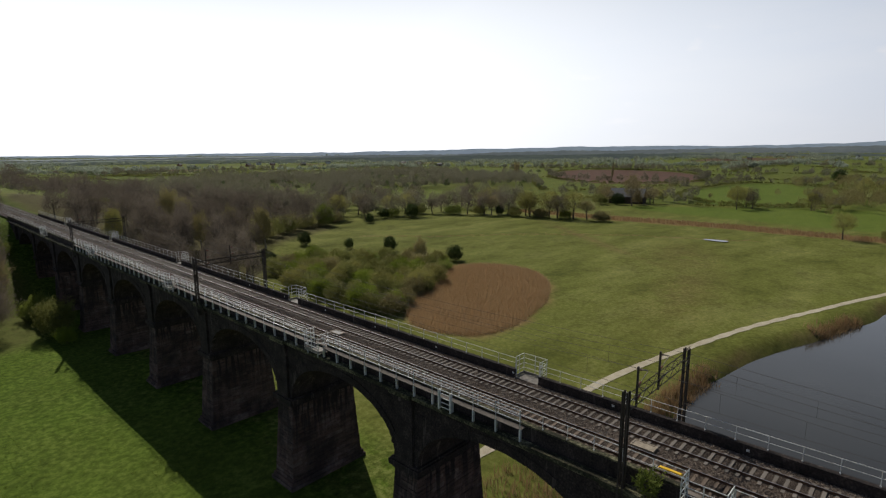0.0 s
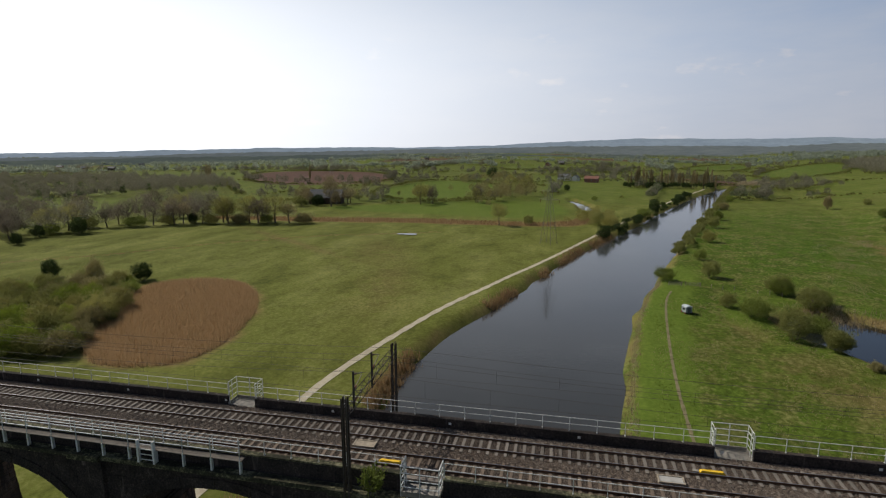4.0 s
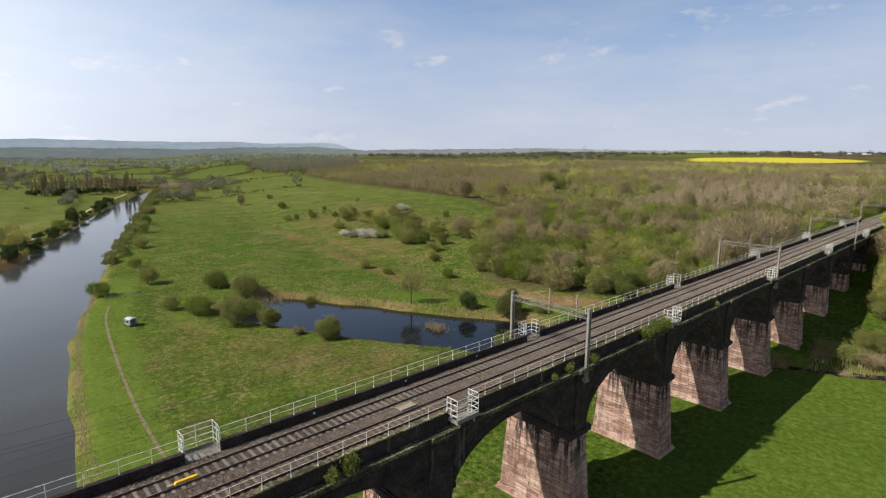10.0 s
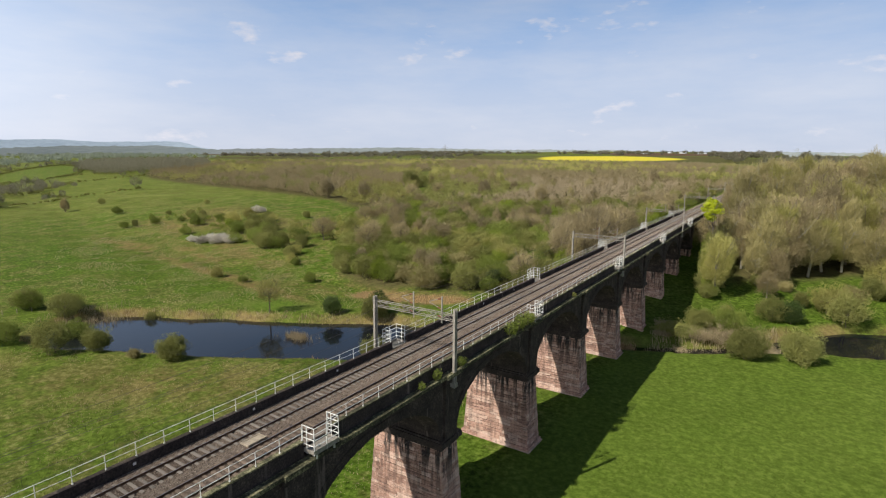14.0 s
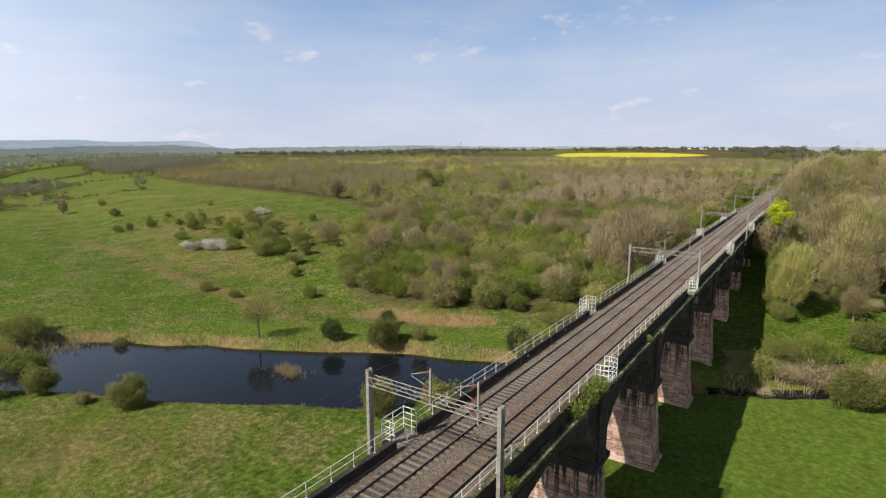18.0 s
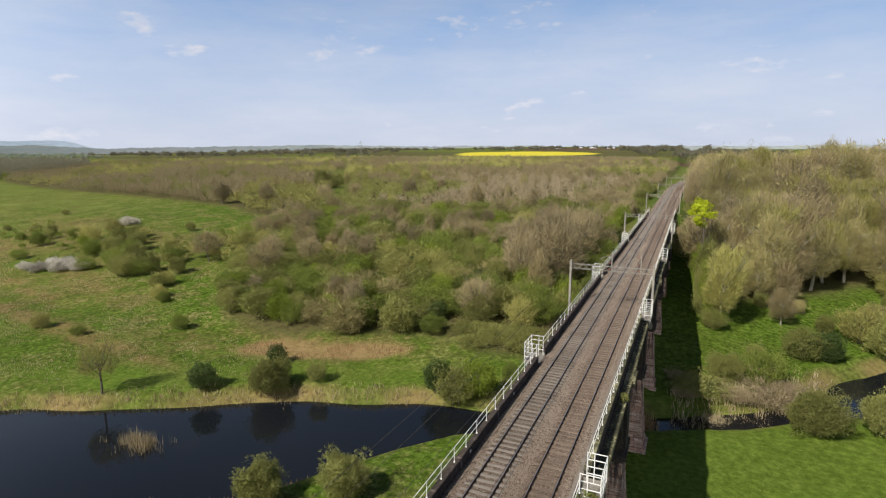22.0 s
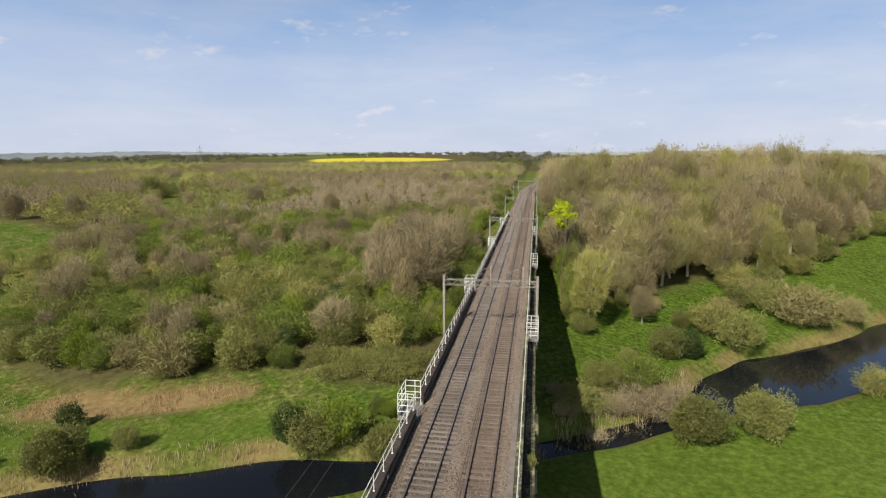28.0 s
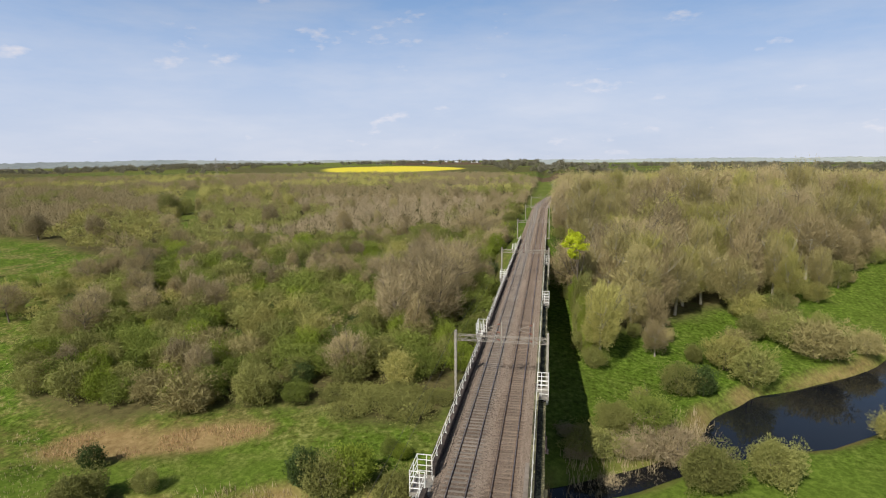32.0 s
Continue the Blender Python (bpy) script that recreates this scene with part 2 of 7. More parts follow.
def ground_material():
    m = Nodes("ground")
    p = m.position()
    big, midn, fine = m.noise(p, 0.012, 3.0), m.noise(p, 0.11, 5.0, 0.62), m.noise(p, 1.1, 5.0, 0.65)
    tuft = m.noise(m.scaled(p, (1, 1, 1)), 0.42, 6.0, 0.7)
    speck = m.noise(p, 3.6, 4.0, 0.75)
    blade = m.mix(0.42, fine, m.mix(0.5, speck, m.noise(p, 1.9, 5.0, 0.8)))
    grass = m.ramp(blade, (0.39, (0.016, 0.030, 0.003)), (0.5, (0.054, 0.094, 0.009)), (0.60, (0.112, 0.160, 0.024)))
    dry = m.ramp(blade, (0.39, (0.044, 0.050, 0.011)), (0.5, (0.115, 0.110, 0.033)), (0.62, (0.29, 0.25, 0.115)))
    a = m.split(m.attr("cover"))
    b = m.split(m.attr("cover_b"))
    # tussocky dry grass: amount from the plan, broken up by noise
    spots = m.mix(0.5, midn, tuft)
    amount = m.mix(1.0, m.ramp(spots, (0.49, 0.0), (0.54, 1.0)), b[0], "MULTIPLY")
    col = m.mix(amount, grass, dry)
    col = m.mix(m.ramp(big, (0.4, 0.0), (0.62, 0.3)), col, (0.095, 0.105, 0.022))
    c = m.split(m.attr("cover_c"))
    # close-grazed olive pasture, faintly mottled; also dulls far fields in place of haze
    graze = m.noise(m.scaled(p, (0.5, 1.3, 1)), 0.05, 6.0, 0.6)
    olive = m.ramp(m.mix(0.6, graze, blade), (0.38, (0.066, 0.074, 0.014)), (0.5, (0.116, 0.126, 0.027)), (0.62, (0.195, 0.195, 0.062)))
    col = m.mix(c[0], col, olive)
    col = m.mix(m.mix(1.0, 0.42, c[2], "MULTIPLY"), col, m.ramp(m.noise(m.scaled(p, (0.15, 1.0, 1)), 0.9, 4.0), (0.38, (0.080, 0.125, 0.014)), (0.62, (0.150, 0.190, 0.036))))
    tan = m.ramp(blade, (0.36, (0.085, 0.066, 0.022)), (0.52, (0.155, 0.118, 0.045)), (0.66, (0.25, 0.195, 0.085)))
    col = m.mix(m.mix(1.0, m.ramp(spots, (0.38, 0.0), (0.52, 1.0)), c[1], "MULTIPLY"), col, tan)
    clump = m.mix(0.5, m.noise(p, 0.36, 4.0, 0.6), m.noise(p, 0.085, 4.0, 0.6))
    col = m.mix(1.0, col, m.ramp(clump, (0.36, 0.72), (0.5, 1.0), (0.64, 1.14)), "MULTIPLY")
    straw = m.ramp(m.noise(p, 0.9, 6.0, 0.7), (0.3, (0.14, 0.085, 0.035)), (0.7, (0.31, 0.215, 0.105)))
    col = m.mix(a[0], col, straw)
    soil = m.ramp(m.noise(m.scaled(p, (0.25, 1.6, 1)), 0.5, 4.0), (0.35, (0.075, 0.042, 0.032)), (0.7, (0.125, 0.075, 0.055)))
    col = m.mix(a[1], col, soil)
    # brown woodland litter, its colour darkened to deepen the shade between crowns
    floor = m.ramp(m.noise(p, 0.5, 6.0, 0.65), (0.35, (0.050, 0.044, 0.018)), (0.55, (0.090, 0.078, 0.032)), (0.75, (0.055, 0.080, 0.016)))
    col = m.mix(a[2], col, floor)
    rape = m.ramp(fine, (0.3, (0.44, 0.37, 0.03)), (0.7, (0.58, 0.50, 0.05)))
    col = m.mix(b[1], col, rape)
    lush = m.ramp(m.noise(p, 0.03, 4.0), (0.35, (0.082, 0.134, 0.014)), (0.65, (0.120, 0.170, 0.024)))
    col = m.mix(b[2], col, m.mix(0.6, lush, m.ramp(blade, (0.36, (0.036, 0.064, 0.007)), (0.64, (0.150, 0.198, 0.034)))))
    m.bump(m.mix(0.6, tuft, fine), 0.25, 0.2)
    return m.done(col, 0.95, 0.0, 0.04)


def water_material(name, deep, ripple=0.16, rough=0.09):
    m = Nodes(name)
    p = m.position()
    n = m.mix(0.5, m.noise(m.scaled(p, (1.3, 0.7, 1)), 0.9, 4.0), m.noise(p, 0.12, 3.0))
    m.bump(n, ripple, 0.12)
    m.bsdf.inputs["IOR"].default_value = 1.33
    tone = m.mix(m.ramp(m.noise(p, 0.03, 2.0), (0.4, 0.0), (0.65, 0.6)), deep, tuple(c * 1.5 for c in deep))
    return m.done(tone, rough, 0.0, 0.5)


def stone_material(name, vary):
    """Sooty red sandstone."""
    m = Nodes(name)
    p = m.position()
    grain, blotch = m.noise(p, 5.0, 6.0, 0.7), m.noise(p, 0.55, 6.0, 0.65)
    rnd = m.objrand() if vary == "object" else m.island()
    tone = m.ramp(rnd, (0.0, (0.20, 0.110, 0.082)), (0.2, (0.34, 0.198, 0.148)), (0.6, (0.455, 0.285, 0.215)), (1.0, (0.60, 0.45, 0.365)))
    tone = m.mix(0.3, tone, m.ramp(grain, (0.34, (0.13, 0.080, 0.064)), (0.5, (0.42, 0.270, 0.208)), (0.66, (0.66, 0.50, 0.41))))
    # weathered bedding, fine and level
    bed = m.noise(m.scaled(p, (0.35, 0.35, 4.2)), 1.6, 6.0, 0.72)
    tone = m.mix(m.ramp(bed, (0.52, 0.0), (0.62, 0.7)), tone, (0.060, 0.040, 0.034))
    tone = m.mix(m.ramp(blotch, (0.56, 0.0), (0.70, 0.45)), tone, (0.090, 0.062, 0.054))
    # soot runs that hang from the impost
    runs = m.noise(m.scaled(p, (1.5, 1.5, 0.14)), 1.2, 5.0, 0.62)
    level = m.n.new("ShaderNodeSeparateXYZ")
    m.link(p, level.inputs[0])
    reach = m.n.new("ShaderNodeMapRange")
    reach.inputs[1].default_value, reach.inputs[2].default_value = 2.0, 9.2
    m.link(level.outputs["Z"], reach.inputs[0])
    soot = m.mix(1.0, m.ramp(runs, (0.47, 0.0), (0.55, 1.0)), m.ramp(reach.outputs[0], (0.1, 0.25), (0.55, 0.55), (0.85, 1.0)), "MULTIPLY")
    tone = m.mix(soot, tone, (0.038, 0.033, 0.031))
    # southern piers: the dark of their unlit faces is put into the stone colour
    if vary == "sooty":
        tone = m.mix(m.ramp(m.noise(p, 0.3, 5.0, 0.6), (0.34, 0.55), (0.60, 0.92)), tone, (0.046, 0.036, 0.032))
    pale = m.noise(m.scaled(p, (0.8, 0.8, 2.4)), 2.6, 5.0, 0.7)
    tone = m.mix(m.ramp(pale, (0.58, 0.0), (0.70, 0.6 if vary != "sooty" else 0.1)), tone, (0.56, 0.46, 0.40))
    m.bump(m.mix(0.5, grain, bed), 0.8, 0.10)
    return m.done(tone, 0.95, 0.0, 0.08, 0.7)


def black_stone():
    """Stone of arches and spandrels, almost black with soot, pale lichen in places."""
    m = Nodes("sooty_stone")
    p = m.position()
    f = m.mix(0.5, m.noise(p, 0.8, 7.0, 0.65), m.noise(p, 7.0, 4.0))
    c = m.ramp(f, (0.38, (0.022, 0.019, 0.017)), (0.55, (0.055, 0.043, 0.037)), (0.72, (0.15, 0.115, 0.095)))
    runs = m.noise(m.scaled(p, (1.3, 1.3, 0.12)), 1.0, 4.0)
    c = m.mix(m.ramp(runs, (0.62, 0.0), (0.72, 0.5)), c, (0.24, 0.19, 0.16))
    m.bump(f, 0.6, 0.06)
    return m.done(c, 0.9, 0.0, 0.12, 0.7)


def ledge_material():
    """Dark ledge stone with pale lichen and moss in patches."""
    m = Nodes("lichened_ledge")
    p = m.position()
    f = m.mix(0.45, m.noise(m.scaled(p, (1.2, 0.5, 1.2)), 0.7, 6.0, 0.7), m.noise(p, 4.0, 5.0, 0.7))
    c = m.ramp(f, (0.40, (0.030, 0.028, 0.020)), (0.50, (0.062, 0.060, 0.036)), (0.57, (0.20, 0.185, 0.105)), (0.66, (0.36, 0.33, 0.22)))
    m.bump(f, 0.5, 0.04)
    return m.done(c, 0.95, 0.0, 0.1, 0.5)


def ballast_material():
    m = Nodes("ballast")
    p = m.position()
    cell = m.voronoi(p, 14.0, "Color")
    c = m.ramp(m.split(cell)[0], (0.0, (0.055, 0.040, 0.030)), (0.5, (0.160, 0.124, 0.096)), (1.0, (0.33, 0.275, 0.22)))
    # brake dust and oil along each line
    across = m.n.new("ShaderNodeSeparateXYZ")
    m.link(p, across.inputs[0])
    span = m.n.new("ShaderNodeMapRange")
    span.inputs[1].default_value, span.inputs[2].default_value = -4.0, 4.0
    m.link(across.outputs["X"], span.inputs[0])
    band = m.ramp(span.outputs[0], (0.10, 0.0), (0.17, 0.75), (0.40, 0.75), (0.47, 0.0), (0.54, 0.0), (0.60, 0.55), (0.82, 0.55), (0.87, 0.0))
    c = m.mix(band, c, m.ramp(m.split(cell)[1], (0.0, (0.034, 0.025, 0.019)), (1.0, (0.125, 0.092, 0.071))))
    streak = m.ramp(span.outputs[0], (0.585, 0.0), (0.605, 0.65), (0.635, 0.65), (0.655, 0.0), (0.77, 0.0), (0.79, 0.65), (0.82, 0.65), (0.84, 0.0))
    c = m.mix(streak, c, m.ramp(m.split(cell)[2], (0.0, (0.085, 0.050, 0.030)), (1.0, (0.20, 0.125, 0.078))))
    rust = m.noise(m.scaled(p, (1.6, 0.05, 1)), 0.9, 4.0)
    c = m.mix(m.ramp(rust, (0.45, 0.0), (0.7, 0.4)), c, (0.150, 0.100, 0.068))
    c = m.mix(m.ramp(m.noise(p, 0.25, 4.0), (0.4, 0.0), (0.7, 0.3)), c, (0.25, 0.20, 0.16))
    m.bump(m.voronoi(p, 14.0), 1.0, 0.12)
    return m.done(c, 0.95, 0.0, 0.1, 1.0)


MAT = dict(
    ground=ground_material(),
    canal=water_material("canal_water", (0.040, 0.041, 0.040)),
    pond=water_material("pond_water", (0.006, 0.007, 0.009), 0.04, 0.03),
    stone=stone_material("sandstone", "object"), stone_joined=stone_material("sandstone_joined", "island"), stone_shade_dark=stone_material("shade_dark_sandstone", "sooty"),
    black=black_stone(), ballast=ballast_material(),
    ledge=ledge_material(),
    concrete=plain("concrete", (0.26, 0.25, 0.23), (0.42, 0.40, 0.37), 1.5, 0.85, vary=0.3),
    sleeper=plain("concrete_sleeper", (0.115, 0.098, 0.082), (0.20, 0.174, 0.147), 2.5, 0.9, vary=0.3),
    sleeper_dark=plain("dark_sleeper", (0.095, 0.068, 0.049), (0.180, 0.136, 0.102), 2.5, 0.9, vary=0.3),
    rail=plain("rusty_rail", (0.075, 0.042, 0.026), (0.15, 0.085, 0.050), 4.0, 0.8, 0.0),
    ballast_stone=leaf_material("ballast_stones", (0.070, 0.050, 0.038), (0.18, 0.140, 0.110), (0.33, 0.275, 0.23), 0.0),
    railtop=plain("polished_rail_head", (0.34, 0.32, 0.30), (0.50, 0.48, 0.46), 3.0, 0.30, 0.9, 0.04),
    white=plain("white_paint", (0.52, 0.51, 0.47), (0.76, 0.75, 0.71), 3.0, 0.55),
    galv=plain("galvanised_steel", (0.42, 0.43, 0.43), (0.60, 0.61, 0.60), 4.0, 0.45, 0.5),
    mast=plain("weathered_grey_steel", (0.15, 0.135, 0.115), (0.29, 0.265, 0.225), 3.0, 0.7, 0.0),
    wire=plain("copper_wire", (0.030, 0.026, 0.022), (0.06, 0.052, 0.045), 3.0, 0.8),
    darksteel=plain("dark_brown_steel", (0.030, 0.024, 0.020), (0.075, 0.058, 0.046), 3.0, 0.7),
    trough=plain("dusty_concrete", (0.13, 0.108, 0.088), (0.23, 0.20, 0.17), 1.5, 0.95),
    insul=plain("brown_insulator", (0.10, 0.035, 0.02), (0.17, 0.06, 0.035), 6.0, 0.3),
    yellow=plain("yellow_plastic", (0.62, 0.36, 0.015), (0.80, 0.50, 0.03), 4.0, 0.5),
    dry_line=plain("flattened_dry_grass", (0.11, 0.095, 0.045), (0.24, 0.20, 0.11), 1.0, 0.95),
    timber=plain("weathered_timber", (0.20, 0.165, 0.12), (0.38, 0.32, 0.24), 3.0, 0.85),
    path=plain("pale_gravel", (0.32, 0.275, 0.195), (0.49, 0.435, 0.325), 0.6, 0.95),
    bark=plain("bark", (0.055, 0.043, 0.030), (0.15, 0.125, 0.095), 1.5, 0.95, vary=0.3),
    greybark=plain("grey_bark", (0.13, 0.115, 0.085), (0.30, 0.275, 0.215), 1.5, 0.9, vary=0.3),
    twig=leaf_material("bare_twigs", (0.160, 0.125, 0.062), (0.288, 0.231, 0.114), (0.407, 0.336, 0.182), 0.25),
    twig_red=leaf_material("brown_twigs", (0.149, 0.119, 0.065), (0.268, 0.217, 0.117), (0.373, 0.309, 0.178), 0.25),
    twig_olive=leaf_material("olive_twigs", (0.159, 0.137, 0.056), (0.282, 0.244, 0.101), (0.398, 0.347, 0.155), 0.3),
    twig_pale=leaf_material("pale_twigs", (0.215, 0.165, 0.1), (0.35, 0.28, 0.175), (0.47, 0.39, 0.26), 0.25),
    twig_grey=leaf_material("grey_twigs", (0.100, 0.080, 0.060), (0.169, 0.138, 0.105), (0.237, 0.198, 0.155), 0.4),
    bud=leaf_material("opening_buds", (0.161, 0.150, 0.045), (0.295, 0.275, 0.083), (0.428, 0.399, 0.131), 0.32),
    leaf=leaf_material("spring_leaves", (0.091, 0.118, 0.022), (0.171, 0.207, 0.040), (0.258, 0.295, 0.069), 0.38),
    leaf_olive=leaf_material("olive_leaves", (0.116, 0.123, 0.033), (0.209, 0.213, 0.062), (0.306, 0.306, 0.100), 0.38),
    leaf_fresh=leaf_material("fresh_leaves", (0.109, 0.149, 0.017), (0.201, 0.253, 0.032), (0.299, 0.356, 0.057), 0.42),
    leaf_dark=leaf_material("evergreen_leaves", (0.022, 0.038, 0.011), (0.048, 0.074, 0.019), (0.090, 0.120, 0.036), 0.2),
    leaf_acid=leaf_material("yellow_green_leaves", (0.26, 0.31, 0.014), (0.42, 0.47, 0.022), (0.55, 0.60, 0.045), 0.45),
    blossom=leaf_material("white_blossom", (0.2, 0.175, 0.13), (0.44, 0.4, 0.33), (0.68, 0.65, 0.58), 0.3),
    grass_blade=leaf_material("grass_blades", (0.035, 0.058, 0.006), (0.078, 0.112, 0.012), (0.15, 0.175, 0.032), 0.4),
    reed=leaf_material("dry_reeds", (0.195, 0.122, 0.058), (0.335, 0.22, 0.11), (0.475, 0.335, 0.185), 0.35),
    reed_pale=leaf_material("pale_reeds", (0.22, 0.168, 0.095), (0.37, 0.295, 0.172), (0.53, 0.45, 0.29), 0.3),
    # far trees: base colours lightened to stand in for aerial haze
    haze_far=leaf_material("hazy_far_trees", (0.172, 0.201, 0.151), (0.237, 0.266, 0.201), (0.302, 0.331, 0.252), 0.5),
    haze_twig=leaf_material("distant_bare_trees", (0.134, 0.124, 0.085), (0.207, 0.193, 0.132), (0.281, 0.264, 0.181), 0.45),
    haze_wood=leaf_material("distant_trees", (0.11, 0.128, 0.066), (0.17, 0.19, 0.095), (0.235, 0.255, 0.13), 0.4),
    brick=plain("red_brick", (0.19, 0.085, 0.06), (0.30, 0.15, 0.11), 1.0, 0.9),
    dark_brick=plain("old_dark_brick", (0.055, 0.040, 0.034), (0.11, 0.078, 0.066), 1.0, 0.9),
    slate=plain("slate_roof", (0.07, 0.072, 0.078), (0.15, 0.15, 0.155), 1.0, 0.7),
    render=plain("white_render", (0.66, 0.65, 0.62), (0.80, 0.79, 0.76), 0.8, 0.85),

    glass=plain("dark_window", (0.02, 0.022, 0.025), (0.04, 0.042, 0.045), 1.0, 0.1),
    hut_wall=plain("hut_cladding", (0.20, 0.23, 0.24), (0.32, 0.35, 0.35), 2.0, 0.6),
    hut_roof=plain("hut_roof_sheet", (0.38, 0.42, 0.44), (0.52, 0.55, 0.56), 2.0, 0.5),
    cladding=plain("grey_cladding", (0.36, 0.38, 0.39), (0.46, 0.475, 0.48), 0.3, 0.7),
)


# ---------------------------------------------------------------- mesh tools
class Mesh:
    """Collects vertices and faces for one mesh."""

    def __init__(self):
        self.v, self.f, self.m = [], [], []

    def poly(self, pts, mat=0):
        k = len(self.v)
        self.v.extend(tuple(p) for p in pts)
        self.f.append(tuple(range(k, k + len(pts))))
        self.m.append(mat)
        return self

    def hexa(self, p, mat=0):
        """Eight corners: four below, four above, both anticlockwise."""
        k = len(self.v)
        self.v.extend(tuple(q) for q in p)
        for f in ((3, 2, 1, 0), (4, 5, 6, 7), (0, 1, 5, 4), (1, 2, 6, 5), (2, 3, 7, 6), (3, 0, 4, 7)):
            self.f.append(tuple(k + i for i in f))
            self.m.append(mat)
        return self

    def box(self, x0, x1, y0, y1, z0, z1, mat=0):
        return self.hexa(((x0, y0, z0), (x1, y0, z0), (x1, y1, z0), (x0, y1, z0),
                          (x0, y0, z1), (x1, y0, z1), (x1, y1, z1), (x0, y1, z1)), mat)

    def tube(self, a, b, ra, rb=None, sides=6, mat=0, caps=True):
        rb = ra if rb is None else rb
        a, b = Vector(a), Vector(b)
        q = (b - a).to_track_quat("Z", "Y")
        k = len(self.v)
        for c, r in ((a, ra), (b, rb)):
            for i in range(sides):
                w = 2 * math.pi * i / sides
                self.v.append(tuple(c + q @ Vector((r * math.cos(w), r * math.sin(w), 0))))
        for i in range(sides):
            j = (i + 1) % sides
            self.f.append((k + i, k + j, k + sides + j, k + sides + i))
            self.m.append(mat)
        if caps:
            self.f.append(tuple(k + i for i in reversed(range(sides))))
            self.f.append(tuple(k + sides + i for i in range(sides)))
            self.m.extend((mat, mat))
        return self

    def cord(self, pts, r, sides=3):
        """One unbroken thin tube through a row of points."""
        k = len(self.v)
        for p in pts:
            for i in range(sides):
                w = 2 * math.pi * i / sides
                self.v.append((p[0] + r * math.cos(w), p[1], p[2] + r * math.sin(w)))
        for s in range(len(pts) - 1):
            for i in range(sides):
                j = (i + 1) % sides
                self.f.append((k + s * sides + i, k + s * sides + j, k + (s + 1) * sides + j, k + (s + 1) * sides + i))
                self.m.append(0)
        return self

    def data(self, name, *mats):
        me = bpy.data.meshes.new(name)
        me.from_pydata(self.v, [], self.f)
        for mt in mats:
            me.materials.append(mt)
        if any(self.m):
            me.polygons.foreach_set("material_index", self.m)
        me.update()
        return me


def tri_mesh(name, tris, mat):
    """A mesh from an array of separate triangles (n, 3, 3)."""
    n = len(tris)
    me = bpy.data.meshes.new(name)
    me.vertices.add(n * 3)
    me.vertices.foreach_set("co", np.ascontiguousarray(tris, dtype=np.float32).ravel())
    me.loops.add(n * 3)
    me.loops.foreach_set("vertex_index", np.arange(n * 3, dtype=np.int32))
    me.polygons.add(n)
    me.polygons.foreach_set("loop_start", np.arange(0, n * 3, 3, dtype=np.int32))
    me.materials.append(mat)
    me.update(calc_edges=True)
    return me


def part(name, mesh, material, parent, label=""):
    """Links one mesh as a part under a thing or under a part."""
    data = mesh.data(name, material) if isinstance(mesh, Mesh) else mesh
    ob = new(name, data)
    ob.parent = parent
    if label:
        ob["label"] = label
    return ob


def thing(name, label, category, group="", kind="", at=(0, 0, 0), turn=0.0):
    ob = new(name)
    ob.empty_display_size = 0.2
    ob.matrix_world = pose(*at, 0, 0, turn)
    return tagged(ob, label, category, group, kind)


# ---------------------------------------------------------------- lie of the land
WATER = -2.8


def sm(a, b, x):
    t = np.clip((np.asarray(x, float) - a) / (b - a), 0, 1)
    return t * t * (3 - 2 * t)


def base(x, y):
    """Height of the land before the water is cut into it."""
    x, y = np.asarray(x, float), np.asarray(y, float)
    z = -1.0 + 0 * x
    e = 114 + np.clip(-200 - x, 0, None) * 0.25 + sm(-5, 25, x) * 26 + np.clip(x - 15, 0, 200) * 0.75
    d = np.clip(y - e, 0, None)
    z = z + 21 * (1 - np.exp(-d / 150.0)) + np.clip(d - 300, 0, None) * 0.0045 + 6 * sm(800, 1300, d) + 17 * sm(1750, 2750, d)
    z = z + 13 * np.exp(-(((x - 100) / 75) ** 2 + ((y - 290) / 70) ** 2)) + 6 * np.exp(-(((x - 230) / 110) ** 2 + ((y - 400) / 90) ** 2))
    ds = np.clip(-175 - y, 0, None)
    z = z + 20 * (1 - np.exp(-ds / 45.0)) * np.exp(-((x / 70.0) ** 2)) * sm(-900, -300, y)
    r = np.hypot(x - 35, y + 10)
    south = sm(100, 128, np.degrees(np.arctan2(35 - x, y + 10)) % 360)
    z = z + sm(600, 3000, r) * (14 * sm(400, -100, y) * (1 - south) - 17 * south)
    return z


CANAL_S = [(260, -44), (120, -40), (0, -38), (-49, -38), (-73, -37.4), (-109, -26), (-149, -14.7), (-195, -1.4), (-256, 22), (-344, 51.6), (-473, 99), (-605, 157)]
CANAL_N = [(-604, 164), (-379, 91), (-270, 57), (-146, 20), (-112, 9.8), (-70, 3.1), (-48, 0), (0, -2), (120, -6), (260, -10)]
CANAL = CANAL_S + CANAL_N
POND = [(-119, 57), (-108, 66), (-94, 73), (-80, 81), (-66, 87), (-55, 95), (-44, 99.5), (-28, 106), (-14, 108), (0, 113), (16, 121), (28, 131),
        (38, 148), (57, 161), (71, 169), (88, 186), (130, 222), (170, 262), (178, 254), (138, 206), (100, 170), (64, 143), (47, 133), (39, 131), (28, 124), (16, 116), (0, 108), (-14, 101), (-22, 97), (-33, 80),
        (-41, 71), (-51, 67.5), (-66, 58), (-82, 50.5), (-93, 44.5), (-107, 41)]
OLD_RIVER = [(-428, -7), (-405, -4), (-372, 2), (-352, 1), (-340, 7), (-350, 12), (-378, 9.5), (-410, 2), (-426, -2)]


